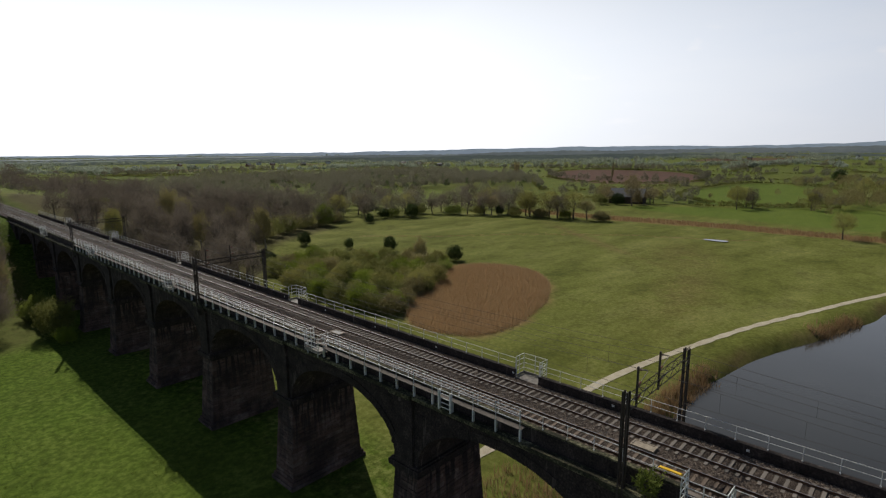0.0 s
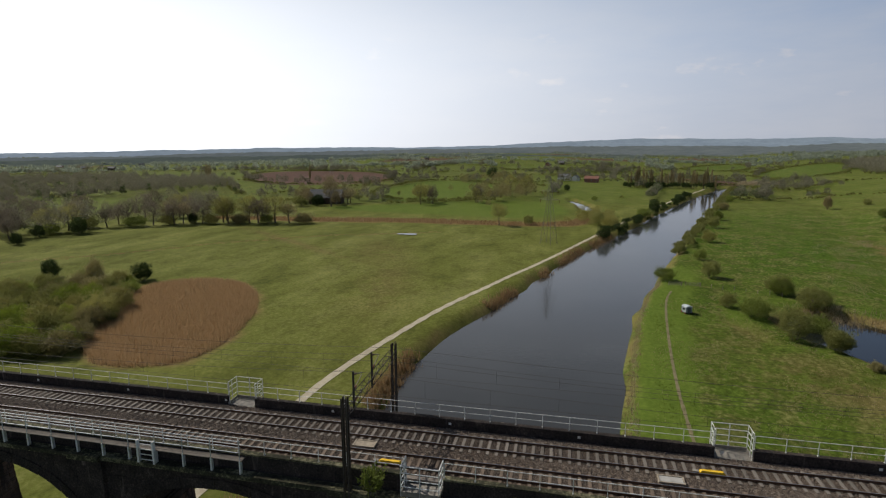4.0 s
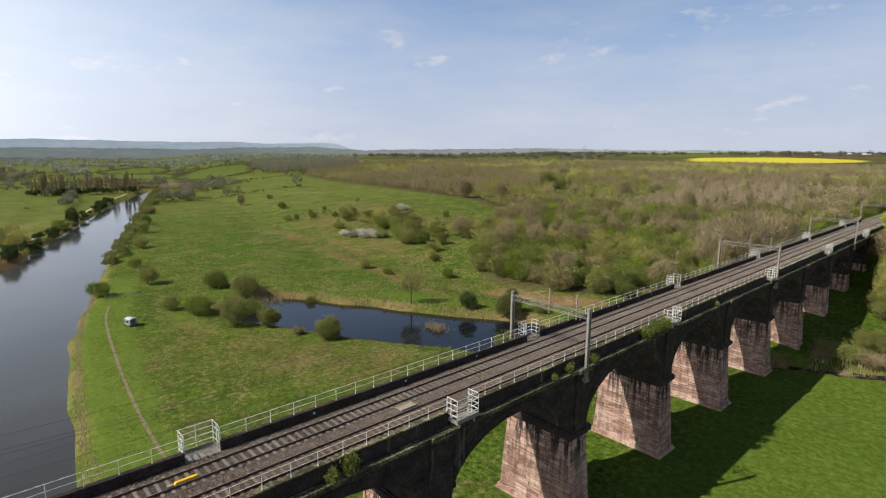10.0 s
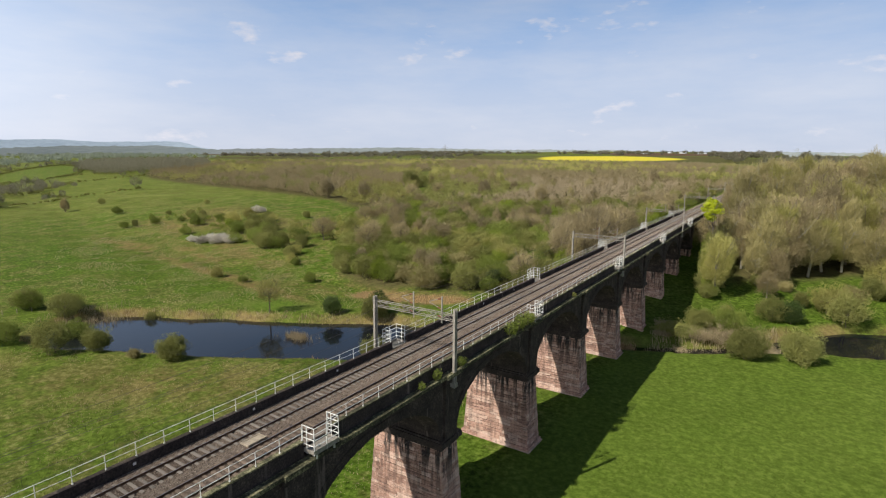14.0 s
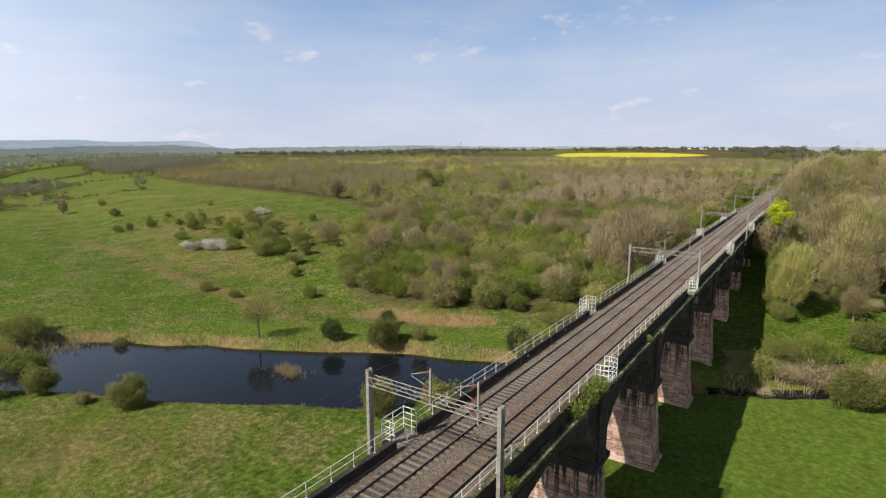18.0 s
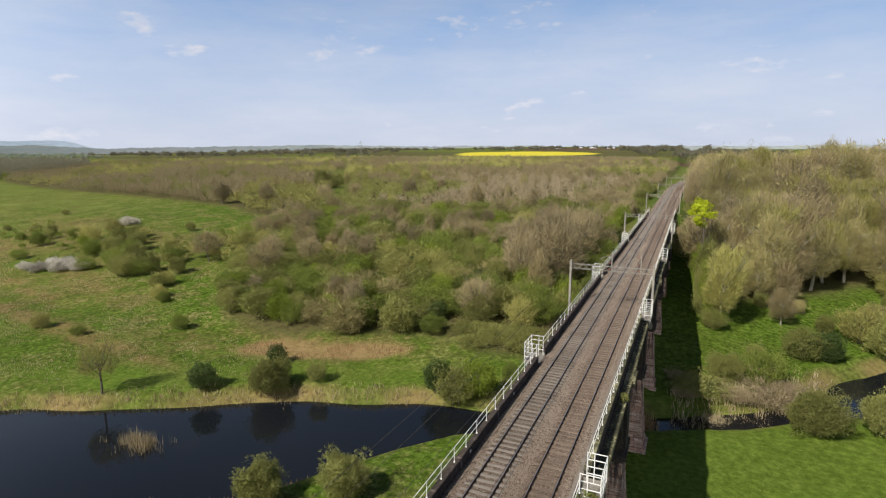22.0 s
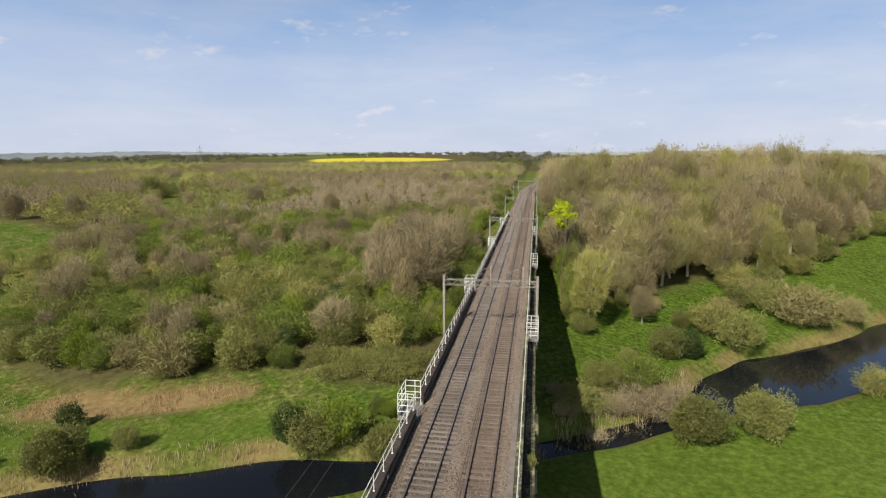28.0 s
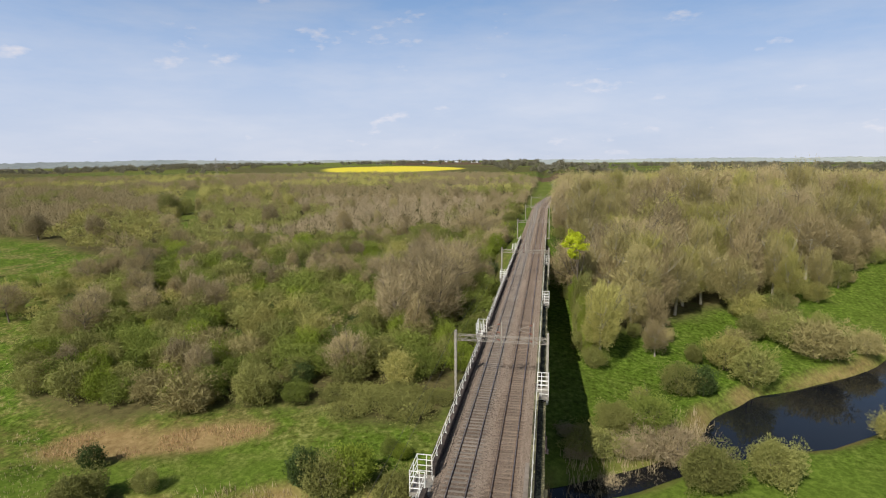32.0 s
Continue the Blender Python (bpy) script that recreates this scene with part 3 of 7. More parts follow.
def smooth(pts, n=4, closed=True):
    """Rounds a line of plan points off."""
    p = np.array(pts, float)
    for _ in range(2):
        q = np.roll(p, -1, 0)
        a, b = p * 0.75 + q * 0.25, p * 0.25 + q * 0.75
        if not closed:
            a, b = a[:-1], b[:-1]
        r = np.empty((2 * len(a), 2))
        r[0::2], r[1::2] = a, b
        p = r if closed else np.vstack((p[:1], r, p[-1:]))
    return p


def signed(x, y, poly):
    """Distance to a closed outline, negative inside."""
    x, y = np.asarray(x, float), np.asarray(y, float)
    best = np.full(x.shape, 1e9)
    inside = np.zeros(x.shape, bool)
    a = poly
    b = np.roll(poly, -1, 0)
    for (x0, y0), (x1, y1) in zip(a, b):
        dx, dy = x1 - x0, y1 - y0
        t = np.clip(((x - x0) * dx + (y - y0) * dy) / (dx * dx + dy * dy + 1e-9), 0, 1)
        best = np.minimum(best, np.hypot(x - x0 - t * dx, y - y0 - t * dy))
        if y1 != y0:
            hit = ((y0 > y) != (y1 > y)) & (x < (x1 - x0) * (y - y0) / (y1 - y0) + x0)
            inside ^= hit
    return np.where(inside, -best, best)


WET = [smooth(CANAL), smooth(POND), smooth(OLD_RIVER)]


def wobble(x, y, s, a):
    return a * (np.sin(x / s + 1.7 * np.sin(y / s * 0.7)) + np.sin(y / s * 1.3 + 2.1 * np.sin(x / s * 0.6)))


def shore(x, y):
    d = np.minimum(np.minimum(signed(x, y, WET[0]), signed(x, y, WET[1])), signed(x, y, WET[2]))
    return d + wobble(x, y, 4.2, 0.35)


def land(x, y, d=None):
    """Final height of the ground, with lumps and with the water cut in."""
    d = shore(x, y) if d is None else d
    z = base(x, y) + wobble(x, y, 9.0, 0.06) + wobble(x, y, 37.0, 0.12)
    z = np.minimum(z, WATER + np.clip(d, -2.2, 400) * 0.75)
    # the line runs on the level: cutting and bank beyond the ends
    w = np.abs(np.asarray(x, float))
    out = np.maximum(sm(196, 214, y), sm(-206, -222, y))
    lev = 17.35 - np.clip(w - 5.5, 0, 60) * 0.55
    cut = 17.35 + np.clip(w - 5.5, 0, 60) * 0.55
    z = np.where(out > 0, z * (1 - out) + out * np.clip(z, lev, cut), z)
    return z


def height(x, y):
    return float(land(np.array([x]), np.array([y]))[0])

# ---------------------------------------------------------------- plan of what grows where
REEDBED = smooth([(-103, -133), (-115, -120), (-110, -101), (-90, -86), (-68, -79), (-52, -78), (-46, -87), (-47, -101), (-67, -117), (-85, -128)])
STRAW_STRIP = smooth([(-246, -215), (-248, -160), (-258, -92), (-253, -17), (-262, 2), (-300, 12), (-305, 4), (-276, -8), (-268, -30), (-276, -95), (-266, -160), (-262, -215)])
STRAW_PATCH = smooth([(-72, 105), (-73, 115), (-57, 118), (-40, 122.5), (-38, 118), (-52, 111)])
PLOUGHED = smooth([(-700, -480), (-548, -363), (-540, -262), (-672, -215), (-905, -345), (-917, -547)])
PLOUGHED_B = smooth([(-780, 120), (-760, 150), (-690, 196), (-610, 178), (-610, 162), (-700, 130)])
GREEN_A = smooth([(-318, -192), (-295, -85), (-285, -20), (-330, 0), (-415, -26), (-355, -130)])
GREEN_B = smooth([(-463, -197), (-668, -182), (-606, -90), (-480, -54), (-378, -87), (-371, -143)])
GREEN_C = smooth([(-1096, 183), (-1500, 420), (-1093, 336), (-957, 232)])
GREEN_D = smooth([(-1021, 336), (-1164, 509), (-695, 323), (-759, 217)])
GREEN_E = smooth([(-222, -338), (-300, -268), (-372, -236), (-420, -290), (-345, -400), (-262, -420)])
GREEN_F = smooth([(-570, -680), (-640, -550), (-820, -510), (-900, -640), (-700, -780)])
GREEN_G = smooth([(-40, -980), (-75, -640), (-150, -590), (-215, -640), (-200, -960)])
GREEN_H = smooth([(-178, -372), (-196, -350), (-240, -440), (-232, -480), (-200, -440)])
GREEN_I = smooth([(-410, 22), (-470, 62), (-548, 96), (-560, 40), (-610, -20), (-560, -36), (-480, -20)])
RIDE = [(-158, 262), (-200, 325), (-255, 405), (-330, 515)]
CLEARING_A = [(-92, 236), (-74, 247), (-48, 262), (-22, 268)]
CLEARING_B = [(-190, 404), (-120, 424), (-62, 436), (-30, 430)]
RAPE = smooth([(-390, 1000), (-180, 1190), (-190, 1330), (-470, 1850), (-620, 1500)])
WOOD_EAST = smooth([(9, 146), (16, 155), (38, 177), (69, 199), (97, 222), (118, 244), (210, 330), (420, 420), (420, 700), (12, 700), (9, 300)])
SCRUB_WEST = smooth([(-8, 126), (-18, 124), (-42, 128), (-56, 123), (-73, 117), (-90, 122), (-104, 136), (-122, 160), (-142, 186), (-146, 212), (-120, 230), (-94, 232), (-76, 241), (-50, 256), (-24, 262), (-9, 260)])
WOOD_WEST = smooth([(-8, 266), (-24, 272), (-48, 268), (-76, 254), (-96, 242), (-122, 238), (-150, 222), (-168, 216), (-205, 240), (-300, 262), (-436, 285), (-640, 345), (-900, 620), (-560, 940), (-250, 980), (-8, 900)])
WOOD_SOUTH_W = smooth([(-9, -128), (-40, -150), (-60, -190), (-90, -215), (-150, -250), (-150, -420), (-9, -420)])
SCRUB_SOUTH = smooth([(-42, -112), (-50, -106), (-62, -108), (-76, -116), (-92, -128), (-104, -136), (-102, -150), (-88, -172), (-66, -186), (-44, -160)])
WOOD_SOUTH_E = smooth([(7, -150), (22, -142), (60, -150), (120, -170), (120, -420), (8, -420)])


def off_track(x, y, pts):
    """Distance to an open line of plan points."""
    x, y = np.asarray(x, float), np.asarray(y, float)
    best = np.full(x.shape, 1e9)
    for (x0, y0), (x1, y1) in zip(pts, pts[1:]):
        dx, dy = x1 - x0, y1 - y0
        t = np.clip(((x - x0) * dx + (y - y0) * dy) / (dx * dx + dy * dy), 0, 1)
        best = np.minimum(best, np.hypot(x - x0 - t * dx, y - y0 - t * dy))
    return best


def open_ground(x, y):
    """True in the woods, false on the grassy ride and in the clearings."""
    return (off_track(x, y, RIDE) > 6.5) & (off_track(x, y, CLEARING_A) > 5.5) & (off_track(x, y, CLEARING_B) > 12)


FIELD_RNG = np.random.default_rng(7)
FIELDS = np.concatenate((FIELD_RNG.uniform(-4200, 4200, (900, 2)), FIELD_RNG.uniform(-1700, 1700, (300, 2))))


def ground_sheet():
    n, k, reach = 540, 5.0, 4950.0
    u = np.linspace(-1, 1, n)
    s = reach * np.sinh(k * u) / math.sinh(k)
    gx, gy = np.meshgrid(s - 40.0, s + 45.0, indexing="ij")
    gx, gy = gx.ravel(), gy.ravel()
    d = shore(gx, gy)
    z = land(gx, gy, d)
    me = bpy.data.meshes.new("ground")
    me.vertices.add(n * n)
    me.vertices.foreach_set("co", np.stack((gx, gy, z), 1).astype(np.float32).ravel())
    i = np.arange(n * n).reshape(n, n)
    quads = np.stack((i[:-1, :-1], i[1:, :-1], i[1:, 1:], i[:-1, 1:]), -1).reshape(-1, 4)
    me.loops.add(quads.size)
    me.loops.foreach_set("vertex_index", quads.ravel().astype(np.int32))
    me.polygons.add(len(quads))
    me.polygons.foreach_set("loop_start", np.arange(0, quads.size, 4, dtype=np.int32))
    me.polygons.foreach_set("use_smooth", np.ones(len(quads), bool))
    me.update(calc_edges=True)

    def within(poly, edge=1.5):
        return sm(edge, -edge, signed(gx, gy, poly) + wobble(gx, gy, 3.1, 0.5))

    straw = np.maximum.reduce([within(REEDBED), 0.8 * within(STRAW_STRIP), 0.75 * within(STRAW_PATCH)])
    rim = sm(2.5, 0.5, np.abs(d - 0.9)) * np.where(gy > 30, 0.7, 0.5) * (0.6 + 0.4 * np.sin(gx * 0.31 + 2 * np.sin(gy * 0.17)))
    straw = np.maximum(straw, np.clip(rim, 0, 1))
    wood = np.maximum.reduce([within(p, 4) for p in (SCRUB_WEST, WOOD_WEST, WOOD_SOUTH_W, WOOD_SOUTH_E)])
    wood = np.maximum(wood, sm(4, -4, signed(gx, gy, WOOD_EAST) + 8 + wobble(gx, gy, 3.1, 0.5)))
    soil = np.maximum(within(PLOUGHED, 6), within(PLOUGHED_B, 6))
    lush = 0.6 * np.maximum.reduce([within(p, 6) for p in (GREEN_A, GREEN_B, GREEN_C, GREEN_D, GREEN_E, GREEN_F, GREEN_G, GREEN_H, GREEN_I)])
    rape = within(RAPE, 12)
    # dry tussocks: strongest between the canal and the pond, and on the slope
    dry = 0.36 + 0.30 * sm(0, 14, gy) * sm(108, 60, gy) * sm(0, -20, gx) + 0.45 * sm(95, 120, gy) * sm(-20, -60, gx)
    dry = np.where(gx > 2, 0.12, dry)
    lush = np.maximum(lush, 0.55 * sm(2, 8, gx) * sm(-60, -20, gy) * sm(140, 118, gy))
    lush = np.maximum(lush, 0.35 * sm(2, 8, gx) * sm(-20, -60, gy))
    # patchwork of fields further off
    seeds = FIELDS
    r_far = np.hypot(gx - 35, gy + 10)
    far = r_far > 330
    idx = np.nonzero(far & (wood < 0.3) & (soil < 0.3) & (lush < 0.3) & (rape < 0.3))[0]
    near = np.empty(len(idx), int)
    for c in range(0, len(idx), 8000):
        q = idx[c:c + 8000]
        near[c:c + 8000] = np.argmin((gx[q, None] - seeds[None, :, 0]) ** 2 + (gy[q, None] - seeds[None, :, 1]) ** 2, 1)
    kind = FIELD_RNG.random(len(seeds))
    blend = sm(330, 420, np.hypot(gx - 35, gy + 10))[idx]
    kk = kind[near]
    lush[idx] = blend * np.where(kk < 0.55, 0.15 + 0.38 * (kk * 37 % 1), 0)
    soil[idx] = blend * np.where((kk > 0.55) & (kk < 0.63) & (r_far[idx] > 760), 0.85, 0)
    lush[idx] = np.where(kk > 0.88, 0.5 * blend, lush[idx])
    dry[idx] = np.where((kk > 0.72) & (kk < 0.88), 0.9, dry[idx])
    # grazed pasture south of the water; tan grass and bare scrapes on the slope; mown strip by the bank
    olive = sm(6, -6, gy + 20 + 0.33 * np.minimum(gx + 60, 0)) * sm(-4, -14, gx) * (1 - 0.5 * within(GREEN_A, 6)) * (r_far < 420)
    tan = np.zeros_like(gx)
    for px, py, ra, rb, turn, amt in ((-230, 150, 34, 12, -0.2, 0.9), (-245, 185, 40, 16, -0.2, 0.7), (-150, 128, 34, 7, -0.25, 0.8), (-130, 104, 46, 2.6, -0.14, 1.9), (-205, 116, 26, 3.6, -0.1, 1.9), (-100, 99, 22, 2.2, -0.1, 1.6), (-215, 165, 50, 18, -0.3, 0.9), (-165, 120, 30, 3, -0.2, 1.2), (-185, -128, 60, 3.0, 0.9, 0.8), (-120, -62, 40, 9, 0.2, 0.5), (-170, -80, 34, 12, 0.4, 0.45), (-70, 114, 26, 8, 0.25, 0.8), (-165, 170, 40, 20, -0.2, 0.5), (-58, 45, 26, 9, 0.6, 0.7), (-95, 33, 9, 3, 0.3, 0.8)):
        dx, dy = gx - px, gy - py
        u, v = dx * math.cos(turn) + dy * math.sin(turn), -dx * math.sin(turn) + dy * math.cos(turn)
        tan = np.maximum(tan, amt * np.exp(-((u / ra) ** 2 + (v / rb) ** 2)))
    glade = np.maximum(sm(8, 4, off_track(gx, gy, CLEARING_A)), sm(16, 9, off_track(gx, gy, CLEARING_B)))
    ride = sm(8, 4, off_track(gx, gy, RIDE))
    tan = np.clip(np.maximum(tan, glade), 0, 1)
    wood = wood * (1 - 0.9 * np.maximum(glade, ride))
    bank = sm(1.0, 3.0, d) * sm(13, 11, d) * sm(-170, -150, gx) * sm(-8, -14, gx) * sm(-4, 2, gy) * sm(38, 30, gy)
    lush = np.maximum(lush, 0.7 * bank)
    dry = dry * (1 - 0.7 * bank)
    lush = np.maximum(lush, 0.55 * sm(2.5, 5, d) * sm(16, 9, d) * sm(80, 86, gy) * sm(140, 130, gy) * sm(-20, -40, gx) * sm(-160, -130, gx))
    north = sm(860, 940, gy) * sm(-1700, -1500, gx) * sm(1300, 1000, gx) * sm(2000, 1800, gy) * (rape < 0.3) * np.where(np.sin(gx * 0.006 + 1) + np.sin(gy * 0.009 + gx * 0.003) > 0.75, 0.2, 1.0)
    wood = np.maximum(wood, 0.9 * north)
    # far fields lose green with range: aerial haze put into the ground colour
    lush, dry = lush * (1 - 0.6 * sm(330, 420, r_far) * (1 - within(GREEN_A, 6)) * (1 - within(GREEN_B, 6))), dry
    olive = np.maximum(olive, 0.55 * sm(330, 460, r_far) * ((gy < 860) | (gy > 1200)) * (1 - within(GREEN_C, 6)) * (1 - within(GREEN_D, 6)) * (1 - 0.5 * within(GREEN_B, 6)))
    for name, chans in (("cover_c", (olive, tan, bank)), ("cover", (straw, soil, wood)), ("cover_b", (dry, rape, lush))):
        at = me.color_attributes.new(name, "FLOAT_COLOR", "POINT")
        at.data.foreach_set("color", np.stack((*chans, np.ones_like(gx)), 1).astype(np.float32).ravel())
    me.materials.append(MAT["ground"])
    ob = new("ground", me)
    return tagged(ob, "rough spring grassland with dry tussocks, reed margins and distant fields", "ground", kind="structure")


ground_sheet()


def water_sheet(name, poly, margin, mat, label):
    """A flat sheet of water along an outline; the banks hide its rim."""
    m = Mesh()
    p = np.array(poly, float)
    c = np.roll(p, -1, 0) - np.roll(p, 1, 0)
    nrm = np.stack((c[:, 1], -c[:, 0]), 1) / (np.hypot(c[:, 0], c[:, 1])[:, None] + 1e-9)
    area = np.sum(p[:, 0] * np.roll(p[:, 1], -1) - np.roll(p[:, 0], -1) * p[:, 1])
    q = p + nrm * margin * (1 if area > 0 else -1)
    bm = bmesh.new()
    f = bm.faces.new([bm.verts.new((x, y, WATER)) for x, y in q])
    bmesh.ops.triangulate(bm, faces=[f])
    bmesh.ops.recalc_face_normals(bm, faces=bm.faces)
    if bm.faces[:][0].normal.z < 0:
        bmesh.ops.reverse_faces(bm, faces=bm.faces)
    me = bpy.data.meshes.new(name)
    bm.to_mesh(me)
    bm.free()
    me.materials.append(mat)
    tagged(new(name, me), label, "water", kind="structure")


water_sheet("canal_water", WET[0], 1.5, MAT["canal"], "wide calm grey river navigation with faint ripples")
water_sheet("pond_water", WET[1], 1.2, MAT["pond"], "dark still pond and backwater reflecting the sky")
pd = Mesh()
pd.poly([(-216 + 5.6 * math.cos(w) * (1 + 0.2 * math.sin(3 * w)) * 0.38 + 0, -83 + 5.8 * math.sin(w) * (1 + 0.15 * math.cos(2 * w)), -0.86) for w in [2 * math.pi * k / 28 for k in range(28)]])
tagged(new("puddle", pd.data("puddle", MAT["canal"])), "shallow pale rain puddle lying in the pasture", "puddle", kind="structure")
water_sheet("old_river_water", WET[2], 1.0, MAT["canal"], "narrow bend of the old river between reeds")


def ribbon(name, pts, width, lift, mat, label, category, step=2.0):
    """A strip laid along the ground."""
    p = smooth(pts, closed=False)
    seg = np.hypot(*np.diff(p, axis=0).T)
    s = np.concatenate(((0,), np.cumsum(seg)))
    t = np.arange(0, s[-1], step)
    x, y = np.interp(t, s, p[:, 0]), np.interp(t, s, p[:, 1])
    dx, dy = np.gradient(x), np.gradient(y)
    ln = np.hypot(dx, dy)
    nx, ny = -dy / ln, dx / ln
    w = width / 2 * (1 + 0.12 * np.sin(t * 0.9) + 0.08 * np.sin(t * 2.3))
    rows = [np.stack((x + nx * o * w, y + ny * o * w), 1) for o in (-1, -0.4, 0.4, 1)]
    zz = [land(r[:, 0], r[:, 1]) + lift for r in rows]
    m = Mesh()
    n = len(t)
    for r, z in zip(rows, zz):
        m.v.extend(zip(r[:, 0].tolist(), r[:, 1].tolist(), z.tolist()))
    for j in range(3):
        for i in range(n - 1):
            a = j * n + i
            m.f.append((a, a + 1, a + n + 1, a + n))
            m.m.append(0)
    ob = new(name, m.data(name, mat))
    return tagged(ob, label, category, kind="structure")


ribbon("towpath", [(60, -54), (0, -52), (-43, -51), (-56.5, -49), (-76, -45), (-105, -37.3), (-138, -25.3), (-193, -6.2), (-250, 12.6), (-319, 36.4), (-400, 65), (-498, 104), (-560, 128)],
       1.6, 0.07, MAT["path"], "pale gravel towpath beside the water", "path")
ribbon("bank_track", [(20, 8), (-44, 9.2), (-78, 12.6), (-117, 17.9), (-130, 22)], 0.55, 0.05, MAT["dry_line"], "narrow strip of flattened pale grass along the bank", "path")

# ---------------------------------------------------------------- viaduct
PITCH, Y0, Y1, RAIL_Z = 21.0, -212.0, 208.0, 18.0
PIERS = [Y0 + PITCH * i for i in range(1, 20)]
SPRING, CROWN, HALF = 10.0, 15.5, 8.95
DECK = 17.0
viaduct = thing("viaduct", "long sooty red sandstone railway viaduct with tall tapering piers", "viaduct", kind="structure")


def pier_width(z):
    """Half sizes of a pier across and along the line at a height."""
    t = (SPRING - z) / 13.0
    return 4.35 + 0.95 * t, 1.5 + 0.5 * t


def pier_core(y):
    m = Mesh()
    a, b, s = pier_width(-3.5), pier_width(9.2), 0.06

    def ring(w, z, o=0.0):
        return [(-w[0] + s - o, y - w[1] + s - o, z), (w[0] - s + o, y - w[1] + s - o, z), (w[0] - s + o, y + w[1] - s + o, z), (-w[0] + s - o, y + w[1] - s + o, z)]
    m.hexa(ring(a, -4.5) + ring(b, 9.2))
    return m


def plinth(y):
    """Spread footing courses of a pier."""
    m = Mesh()
    for z0, z1, o in ((-4.5, -0.75, 0.40), (-0.75, -0.30, 0.22)):
        w = pier_width(z0 if z0 > -2 else -1.2)
        u = 4
        for k in range(u):
            xa, xb = -w[0] - o + 2 * (w[0] + o) * k / u, -w[0] - o + 2 * (w[0] + o) * (k + 1) / u
            m.box(xa + 0.015, xb - 0.015, y - w[1] - o, y + w[1] + o, z0, z1)
    return m


def impost(y):
    m = Mesh()
    w = pier_width(9.6)
    for z0, z1, o in ((9.05, 9.4, 0.22), (9.4, 9.95, 0.48), (9.95, 10.15, 0.30)):
        m.box(-w[0] - o, w[0] + o, y - w[1] - o, y + w[1] + o, z0, z1)
    return m


def courses(y, face, rng):
    """Stones of one face of a pier: face is one of -y, +y, +x, -x."""
    out = []
    z = -0.3
    row = 0
    while z < 8.95:
        hgt = min(rng.choice((0.38, 0.44, 0.48, 0.52)), 9.05 - z)
        wl, wh = pier_width(z), pier_width(z + hgt)
        span = wl[0] if face in ("-y", "+y") else wl[1]
        cuts = [-span]
        x = -span + (0.55 if row % 2 else 1.05) * rng.uniform(0.85, 1.15)
        while x < span - 0.45:
            cuts.append(x)
            x += rng.uniform(1.1, 2.1)
        cuts.append(span)
        for c0, c1 in zip(cuts, cuts[1:]):
            out.append((z, hgt, c0 + 0.025, c1 - 0.025, wl, wh, rng.uniform(0.0, 0.07)))
        z += hgt
        row += 1
    return out


def stone_block(face, y, st, m):
    z, hgt, c0, c1, wl, wh, proud = st
    z0, z1 = z + 0.03, z + hgt - 0.03
    k = wh[0] / wl[0] if face in ("-y", "+y") else wh[1] / wl[1]
    if face in ("-y", "+y"):
        s = -1 if face == "-y" else 1
        ya, yb = y + s * (wl[1] + proud), y + s * (wh[1] + proud)
        yi = y + s * (wh[1] - 0.15)
        p = [(c0, ya, z0), (c1, ya, z0), (c1, yi, z0), (c0, yi, z0), (c0 * k, yb, z1), (c1 * k, yb, z1), (c1 * k, yi, z1), (c0 * k, yi, z1)]
        if s > 0:
            p = [p[1], p[0], p[3], p[2], p[5], p[4], p[7], p[6]]
    else:
        s = -1 if face == "-x" else 1
        xa, xb, xi = s * (wl[0] + proud), s * (wh[0] + proud), s * (wh[0] - 0.15)
        p = [(xa, y + c1, z0), (xa, y + c0, z0), (xi, y + c0, z0), (xi, y + c1, z0), (xb, y + c1 * k, z1), (xb, y + c0 * k, z1), (xi, y + c0 * k, z1), (xi, y + c1 * k, z1)]
        if s > 0:
            p = [p[1], p[0], p[3], p[2], p[5], p[4], p[7], p[6]]
    m.hexa(p)


STONES = []
for yy in PIERS:
    pier = part("pier", pier_core(yy), MAT["black"], viaduct)
    # piers south of -40 take the stone with shade in its colour
    part("plinth", plinth(yy), MAT["stone_joined" if yy > -40 else "stone_shade_dark"], pier, "weathered sandstone footing")
    part("impost", impost(yy), MAT["black"], pier, "projecting sooty stone impost")
    rng = random.Random(int(yy * 10))
    near_pier = yy in (40.0, 61.0)
    joined = Mesh()
    for face in ("-y", "+x", "+y", "-x"):
        for st in courses(yy, face, rng):
            if near_pier and face in ("-y", "+x"):
                STONES.append((pier, face, yy, st))
            else:
                stone_block(face, yy, st, joined)
    part("stonework", joined, MAT["stone_joined" if yy > -40 else "stone_shade_dark"], pier)["kind"] = "stuff"


def bay(y):
    """Barrel and spandrels between two piers."""
    m = Mesh()
    n = 30
    pts = []
    for i in range(n + 1):
        a = math.pi * (1 - i / n)
        pts.append((y + HALF * math.cos(a), SPRING + (CROWN - SPRING) * math.sin(a) ** 0.92))
    for (ya, za), (yb, zb) in zip(pts, pts[1:]):
        for x, flip in ((4.35, False), (-4.35, True)):
            q = [(x, ya, za), (x, yb, zb), (x, yb, DECK), (x, ya, DECK)]
            m.poly(q[::-1] if flip else q)
        m.poly([(-4.35, ya, za), (-4.35, yb, zb), (4.35, yb, zb), (4.35, ya, za)])
    # solid haunches over the piers
    for ya, yb in ((y - PITCH / 2, y - HALF), (y + HALF, y + PITCH / 2)):
        m.box(-4.35, 4.35, ya, yb, SPRING, DECK)
    return m, pts


